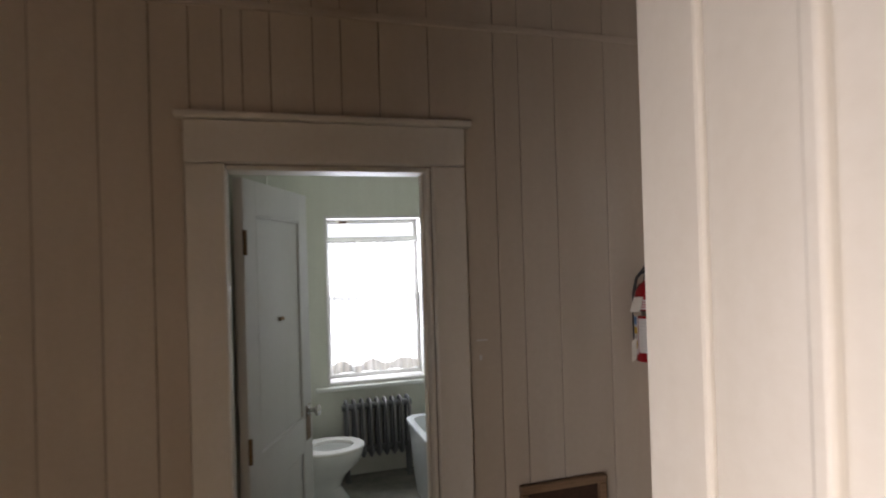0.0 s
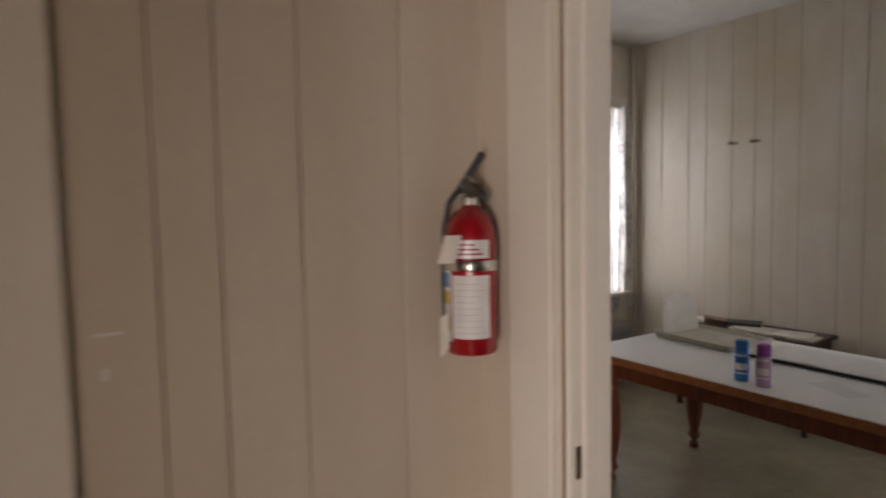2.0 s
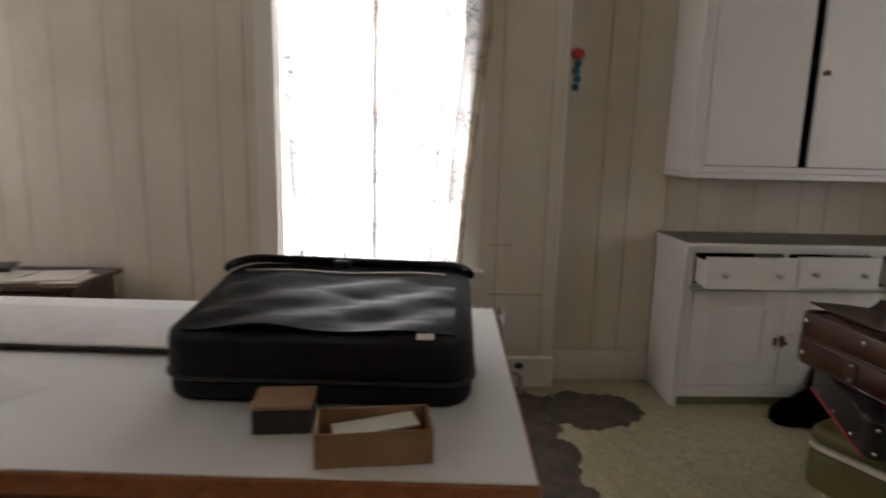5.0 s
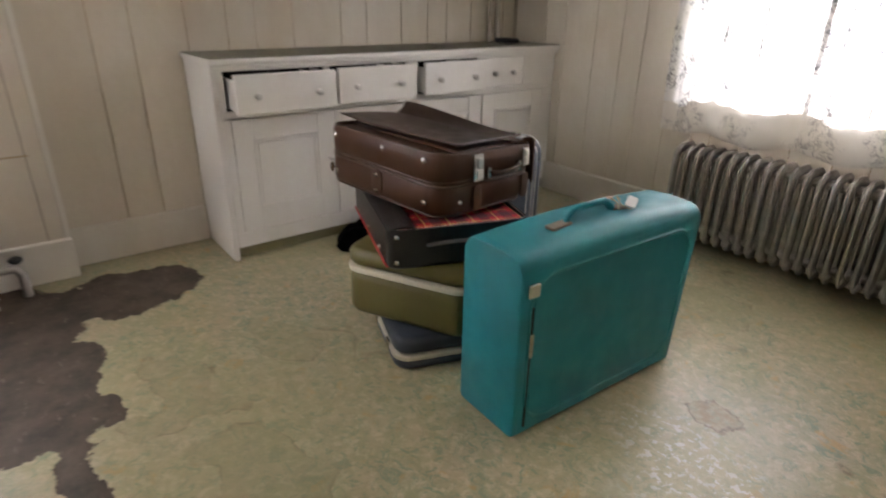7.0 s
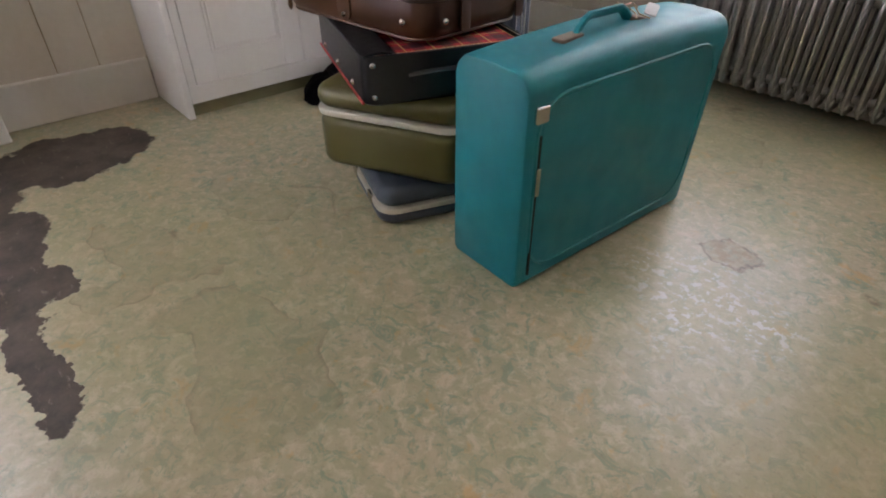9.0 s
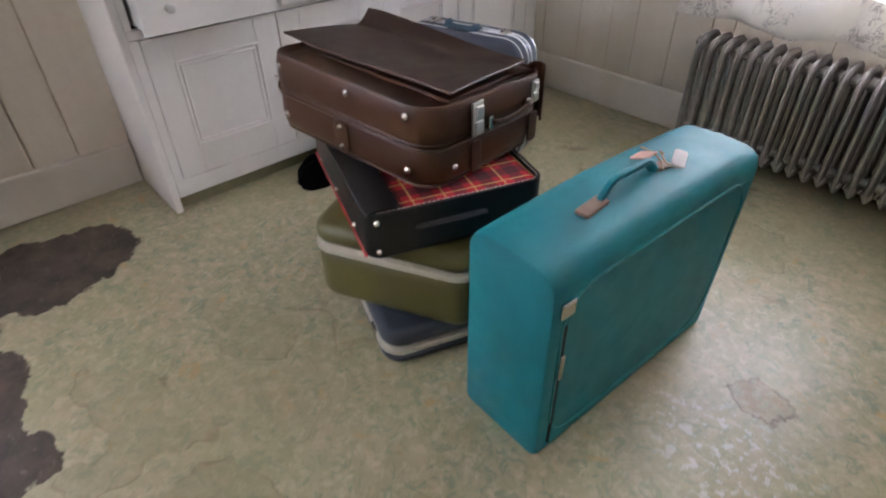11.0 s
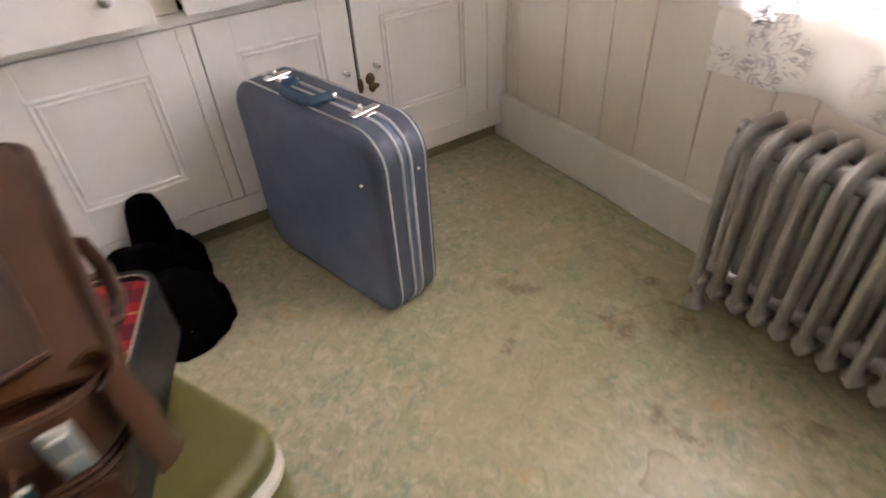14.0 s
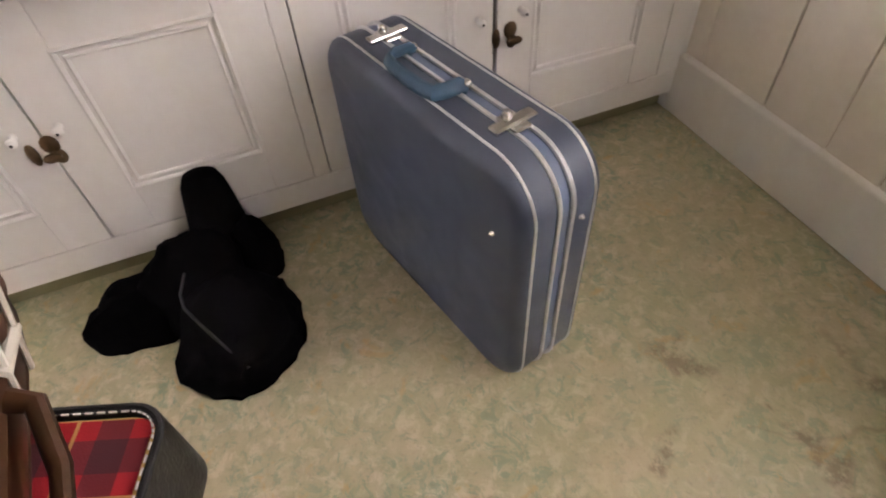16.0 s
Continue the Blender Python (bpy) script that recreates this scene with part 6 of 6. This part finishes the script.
book(-0.06, 5.02, 12, 0.22, 0.30, 0.012, "paper", "flat pale magazine on the desk")
book(-0.07, 5.24, -8, 0.20, 0.27, 0.016, "ivory", "pale worn book on the desk")
book(0.02, 5.36, 20, 0.17, 0.24, 0.035, "dark_book", "dark book lying open on the desk")
book(-0.02, 5.55, 35, 0.15, 0.20, 0.04, "leather_tag", "tan book leaning on the desk", tilt=9)
book(0.0, 5.68, 5, 0.14, 0.20, 0.022, "paper", "small stack of white paper on the desk")
book(-0.10, 4.90, 3, 0.20, 0.16, 0.008, "ivory", "thin cream booklet on the desk")

# hooks and the hanging ornament on the east wall
for _y in (5.575, 5.405):
    _h = thing("wall_hook", "small dark metal coat hook on the board wall", "hook", pose(EAST, _y, 2.045), "coat hooks")
    part("plate", box(-0.004, 0.001, -0.04, 0.04, -0.010, 0.010, 0.002), M["brass"], _h)
    part("prong", tube([(-0.004, 0, 0.0), (-0.03, 0, -0.006), (-0.045, 0, 0.008), (-0.046, 0, 0.02)], 0.005, 8), M["brass"], _h, smooth=True)
_o = thing("wall_ornament", "red and blue hanging ornament on the board wall", "ornament", pose(ALCOVE, 2.47, 1.60))
part("bloom", ball((-0.022, 0, 0.185), 0.034, squash=(0.6, 1.1, 0.8)), M["red_matte"], _o, "red top", True)
for _k, _z in enumerate((0.02, 0.06, 0.10, 0.135)):
    part("bead", ball((-0.016, 0.004 * (-1) ** _k, _z), 0.023, squash=(0.6, 0.9, 0.9)), M["blue_plastic"], _o, "blue bead", True)
part("cord", rod((-0.012, 0, 0.0), (-0.012, 0, 0.22), 0.003, 6), M["string"], _o)
part("backing", box(-0.004, 0.0, -0.012, 0.012, 0.0, 0.2, 0.001), M["label"], _o)
# patched boards beside the east window
_pt = bmesh.new()
for _a in ((2.60, 2.905, 0.518, 0.523), (2.78, 2.905, 0.788, 0.793)):
    box(EAST - 0.0035, EAST + 0.002, _a[0], _a[1], _a[2], _a[3], bm=_pt)
structure("trim_patch", _pt, M["groove"], "thin brown seams of a patched board", "trim")
# corner pipe by the north window
single("heating_pipe", rod((EAST - 0.06, NORTH - 0.06, 0), (EAST - 0.06, NORTH - 0.06, CEIL), 0.022), M["pipe"], "painted heating pipe rising in the corner", "pipe", smooth=True)

# ---------- hall ----------
def extinguisher():
    ob = thing("fire_extinguisher", "red fire extinguisher with white label hanging on the hall wall", "fire extinguisher", pose(-3.514, HALL_N - 0.074, 1.236, 0, 0, -27) @ Matrix.Diagonal((0.94, 0.94, 0.9, 1)))
    r = 0.061
    part("cylinder", lathe([(0.03, 0), (r - 0.004, 0.004), (r, 0.012), (r, 0.285), (r - 0.006, 0.315), (r - 0.022, 0.342), (0.024, 0.352), (0.020, 0.36)], 32), M["red"], ob, smooth=True)

    def wrap(name, a0, a1, z0, z1, mat, off, label="", parent=ob):
        k = max(3, int((a1 - a0) / 8))
        an = [radians(a0 + (a1 - a0) * i / k) for i in range(k + 1)]
        ring = lambda z: [((r + off) * math.cos(t), (r + off) * math.sin(t), z) for t in an] + [((r - 0.001) * math.cos(t), (r - 0.001) * math.sin(t), z) for t in reversed(an)]
        return part(name, loft([ring(z0), ring(z1)]), M[mat], parent, label)

    lb = wrap("label", 215, 300, 0.045, 0.195, "label", 0.0008, "white printed instruction label")
    for k in range(9):
        wrap("text_bar", 225, 290 - (k * 13) % 22, 0.058 + 0.0145 * k, 0.0594 + 0.0145 * k, "label_ink", 0.0012, parent=lb)
    sd = wrap("side_label", 172, 211, 0.035, 0.215, "label", 0.0008, "white label with yellow and blue marks")
    wrap("mark", 176, 207, 0.06, 0.095, "label_yellow", 0.0012, parent=sd)
    wrap("mark", 176, 207, 0.125, 0.155, "label_yellow", 0.0012, parent=sd)
    wrap("mark", 178, 205, 0.165, 0.20, "label_blue", 0.0012, parent=sd)
    wrap("upper_label", 180, 300, 0.235, 0.278, "label", 0.0009, "white upper label band")
    for k in range(3):
        wrap("text_bar", 190, 285 - 9 * k, 0.243 + 0.011 * k, 0.247 + 0.011 * k, "red", 0.0013)
    part("strap", lathe([(r + 0.003, 0.205), (r + 0.004, 0.208), (r + 0.004, 0.226), (r + 0.003, 0.229)], 32), M["chrome"], ob, "steel retaining strap", True)
    part("bracket", box(-0.012, 0.012, r - 0.005, 0.075, 0.10, 0.26, 0.003, m=pose(0, 0, 0, 0, 0, 27)), M["black_rubber"], ob, "wall bracket")
    part("valve", lathe([(0.021, 0.36), (0.021, 0.378), (0.015, 0.385), (0.015, 0.41), (0.009, 0.418)], 16), M["chrome"], ob, smooth=True)
    part("gauge", lathe([(0.017, 0), (0.019, 0.004), (0.019, 0.012), (0.004, 0.0125)], 16, m=pose(0, -0.014, 0.394, 90, 0, 0)), M["chrome"], ob, smooth=True)
    part("carry_handle", tube([(0.0, 0.0, 0.402), (0.020, -0.006, 0.394), (0.034, -0.008, 0.380), (0.038, -0.008, 0.366)], 0.010, 8, flat=0.6), M["black_rubber"], ob, smooth=True)
    part("lever", box(-0.022, 0.082, -0.013, 0.013, -0.004, 0.013, 0.005, m=pose(-0.008, 0, 0.412, 0, -58, -15)), M["black_rubber"], ob, "black squeeze lever")
    part("hose", tube([(-0.012, -0.005, 0.395), (-0.030, 0.0, 0.392), (-0.046, 0.012, 0.368), (-0.058, 0.022, 0.30), (-0.060, 0.024, 0.17), (-0.058, 0.024, 0.06)], 0.0072, 8), M["black_rubber"], ob, "black discharge hose", True)
    part("nozzle", lathe([(0.010, 0), (0.013, 0.02), (0.011, 0.06)], 10, m=Matrix.Translation((-0.058, 0.024, 0.01))), M["black_rubber"], ob, smooth=True)
    part("pin_ring", tube([(-0.012 + 0.014 * math.cos(t), -0.022, 0.412 + 0.014 * math.sin(t)) for t in [k * 0.63 for k in range(10)]], 0.0018, 5, closed=True), M["chrome"], ob)
    part("tag", thick(sheet(lambda u, v: (-0.086 + 0.040 * u + 0.018 * v, -0.050 - 0.006 * math.sin(3 * u), 0.225 + 0.065 * v), 6, 6), 0.001), M["paper"], ob, "folded paper inspection tag")
    part("tag", thick(sheet(lambda u, v: (-0.083 + 0.020 * u, -0.056, 0.005 + 0.09 * v + 0.02 * u), 3, 4), 0.001), M["paper"], ob, "hanging white paper tag")
    return ob


extinguisher()

gr = thing("wall_hatch", "brown wood framed hatch low on the hall wall", "hatch", pose(-3.885, HALL_N, -0.035))
w = 0.165
part("frame_side", box(-w - 0.02, -w + 0.012, -0.03, -0.001, 0.20, 0.80, 0.006), M["grille_wood"], gr)
part("frame_side", box(w - 0.012, w + 0.02, -0.03, -0.001, 0.20, 0.80, 0.006), M["grille_wood"], gr)
part("frame_top", box(-w - 0.02, w + 0.02, -0.032, -0.001, 0.801, 0.832, 0.006), M["grille_wood"], gr)
part("frame_bottom", box(-w - 0.02, w + 0.02, -0.032, -0.001, 0.168, 0.199, 0.006), M["grille_wood"], gr)
part("panel", box(-w + 0.0125, w - 0.0125, -0.008, -0.001, 0.20, 0.80), M["dark_wood"], gr, "dark brown inner panel")

single("paint_chip", box(-0.022, 0.022, -0.0012, 0.0, -0.003, 0.003, 0.0008, bm=box(-0.012, -0.002, -0.0012, 0.0, -0.075, -0.055, 0.0008)), M["label"], "small pale paint chips on the hall boards", "paint chip", pose(-4.20, HALL_N - 0.0002, 1.36))

# ---------- bathroom ----------
def bath_door():
    ang = math.degrees(math.atan2(0.69, 0.28))
    ob = thing("door_1", "grey-white panelled bathroom door standing open", "door", pose(-5.062, 4.422, 0, 0, 0, ang))
    ob["kind"] = "structure"
    W, H, T = 0.695, 1.985, 0.036
    for nm, a in (("stile", (0.0, 0.11, 0.012, H)), ("stile", (W - 0.11, W, 0.012, H)), ("top_rail", (0.11, W - 0.11, H - 0.13, H)), ("lock_rail", (0.11, W - 0.11, 0.80, 0.95)), ("bottom_rail", (0.11, W - 0.11, 0.012, 0.22))):
        part(nm, box(a[0], a[1], -T / 2, T / 2, a[2], a[3], 0.002), M["door"], ob)
    for z0, z1 in ((0.95, H - 0.13), (0.22, 0.80)):
        part("panel", box(0.105, W - 0.105, -0.008, 0.008, z0 - 0.005, z1 + 0.005), M["door"], ob)
        bm = bmesh.new()
        q = [(0.114, -0.012, z0 + 0.004), (W - 0.114, -0.012, z0 + 0.004), (W - 0.114, -0.012, z1 - 0.004), (0.114, -0.012, z1 - 0.004), (0.114, -0.012, z0 + 0.004)]
        for p, r in zip(q, q[1:]):
            rod(p, r, 0.006, 6, bm)
        part("bead", bm, M["door"], ob)
    k = part("door_handle", lathe([(0.024, 0), (0.024, 0.004), (0.010, 0.010), (0.010, 0.030), (0.026, 0.040), (0.026, 0.055), (0.010, 0.062)], 16, m=pose(W - 0.055, -T / 2, 0.975, 90, 0, 0)), M["chrome"], ob, "chrome door knob", True)
    part("lock_plate", box(W - 0.085, W - 0.025, -T / 2 - 0.003, -T / 2, 0.84, 1.0, 0.001), M["brass"], ob)
    part("door_hook", box(0.33, 0.37, -0.022, -0.009, 1.43, 1.445, 0.003), M["brass"], ob, "small metal hook")
    for z in (0.3, 1.0, 1.75):
        part("hinge", rod((0.0, -T / 2 - 0.006, z - 0.045), (0.0, -T / 2 - 0.006, z + 0.045), 0.008), M["brass"], ob)
    return ob


bath_door()


def toilet():
    ob = thing("toilet", "white porcelain toilet with its lid up beside the wall", "toilet", pose(-4.60, 6.22, 0.004, 0, 0, 0))
    def oval(cx, rx, ry, z, n=28, taper=0.0):
        return [(cx + rx * math.cos(2 * math.pi * k / n), ry * math.sin(2 * math.pi * k / n) * (1 - taper * math.cos(2 * math.pi * k / n)), z) for k in range(n)]
    part("bowl", loft([oval(-0.04, 0.175, 0.115, 0), oval(-0.04, 0.165, 0.105, 0.03), oval(-0.06, 0.125, 0.085, 0.12), oval(-0.04, 0.145, 0.105, 0.20), oval(0.0, 0.205, 0.16, 0.29), oval(0.0, 0.225, 0.178, 0.35), oval(0.0, 0.225, 0.178, 0.375), oval(0.01, 0.165, 0.125, 0.375), oval(0.01, 0.12, 0.09, 0.28)]), M["porcelain"], ob, smooth=True)
    part("seat", loft([oval(0.0, 0.235, 0.185, 0.377), oval(0.0, 0.238, 0.188, 0.387), oval(0.0, 0.232, 0.182, 0.398), oval(0.012, 0.150, 0.112, 0.398), oval(0.012, 0.145, 0.108, 0.385), oval(0.012, 0.150, 0.112, 0.377)], closed=True, cap=False), M["seat"], ob, "cream oval toilet seat", True)
    lid = loft([[(-0.22 + o - 0.03 * (z + 0.2), y, 0.59 + z) for y, z in [(0.18 * math.cos(2 * math.pi * k / 24), 0.205 * math.sin(2 * math.pi * k / 24)) for k in range(24)]] for o in (0, 0.016)])
    part("lid", lid, M["seat"], ob, "raised toilet lid", True)
    part("cistern", box(-0.36, -0.245, -0.22, 0.22, 0.40, 0.76, 0.02, 3), M["porcelain"], ob, smooth=True)
    part("cistern_lid", box(-0.365, -0.24, -0.23, 0.23, 0.762, 0.80, 0.012, 3), M["porcelain"], ob, smooth=True)
    part("lever", box(-0.244, -0.235, -0.19, -0.12, 0.70, 0.715, 0.003), M["chrome"], ob)
    return ob


toilet()
_bin = thing("toilet_brush_pot", "small white pot on the bathroom floor", "pot", pose(-4.70, 5.72, 0.004))
part("pot", lathe([(0.055, 0), (0.065, 0.01), (0.075, 0.16), (0.078, 0.175), (0.070, 0.175), (0.060, 0.02)], 20), M["bath_white"], _bin, smooth=True)
part("lid", lathe([(0.072, 0.176), (0.074, 0.186), (0.02, 0.20), (0.012, 0.22), (0.004, 0.224)], 20), M["porcelain"], _bin, smooth=True)


def tub():
    ob = thing("bathtub", "white enamel bathtub against the bathroom wall", "bathtub", pose(-3.76, 5.60, 0.004))
    L, W, H = 0.78, 0.285, 0.50
    o = rounded(W, L, 0.10, 6)
    rings = [[(x * 0.84, y * 0.9, 0.0) for x, y in o], [(x * 0.9, y * 0.93, 0.2) for x, y in o], [(x * 0.95, y * 0.97, H - 0.04) for x, y in o], [(x, y, H - 0.025) for x, y in o], [(x, y, H - 0.004) for x, y in o], [(x * 0.985, y * 0.99, H) for x, y in o], [(x * 0.84, y * 0.93, H - 0.004) for x, y in o], [(x * 0.76, y * 0.88, 0.3) for x, y in o], [(x * 0.62, y * 0.78, 0.12) for x, y in o]]
    part("shell", loft(rings), M["enamel"], ob, smooth=True)
    return ob


tub()
_sh = thing("shower_rail", "white curtain pole and pipe beside the bathtub", "rail")
part("upright", rod((-3.90, 5.95, 0.505), (-3.90, 5.95, 2.05), 0.013), M["bath_white"], _sh, smooth=True)
part("arm", tube([(-3.90, 5.95, 2.05), (-3.87, 5.95, 2.10), (-3.8, 5.95, 2.12), (-3.45, 5.95, 2.12)], 0.012, 8), M["chrome"], _sh, smooth=True)
part("tap", lathe([(0.02, 0), (0.024, 0.02), (0.012, 0.04), (0.022, 0.055), (0.006, 0.06)], 12, m=pose(-3.90, 5.95, 0.95, 0, -90, 0)), M["chrome"], _sh, "chrome tap", True)
_lamp = thing("ceiling_strip", "white fluorescent light fitting on the bathroom ceiling", "ceiling light", pose(-4.3, 5.5, 2.56))
part("housing", box(-0.45, 0.45, -0.05, 0.05, 0.03, 0.059, 0.006), M["bath_white"], _lamp)
part("diffuser", slab(0.44, 0.045, 0.03, 0.03, 0.012), M["bath_white"], _lamp, "white plastic diffuser", True)
_vn = single("window_latch", box(-0.03, 0.03, -0.01, 0.01, -0.01, 0.01, 0.004), M["brass"], "small dark latch at the head of the bathroom window", "latch", pose(-4.40, 6.80, 1.955))

# ---------- boards of the walls ----------
_boards = {}
for wall, axis, face, toward, u0, u1, z0, z1, mat in PLANKS:
    w, h, t, c = round(u1 - u0 - 0.0036, 4), round(z1 - z0, 4), 0.012, 0.0020
    key = (w, h, mat)
    if key not in _boards:
        me = bpy.data.meshes.new("plank")
        v = [(-w / 2, 0, 0), (w / 2, 0, 0), (w / 2, t - c, 0), (w / 2 - c, t, 0), (-w / 2 + c, t, 0), (-w / 2, t - c, 0)]
        v += [(x, y, h) for x, y, _ in v]
        me.from_pydata(v, [], [(i, (i + 1) % 6, (i + 1) % 6 + 6, i + 6) for i in range(6)] + [(5, 4, 3, 2, 1, 0), (6, 7, 8, 9, 10, 11)])
        me.materials.append(M[mat])
        me.update()
        _boards[key] = me
    ob = new("plank", _boards[key])
    ob.parent = wall
    mid, back = (u0 + u1) / 2, face - toward * t
    if axis == "x":
        ob.matrix_basis = pose(mid, back, z0, 0, 0, 0 if toward > 0 else 180)
    else:
        ob.matrix_basis = pose(back, mid, z0, 0, 0, -90 if toward > 0 else 90)
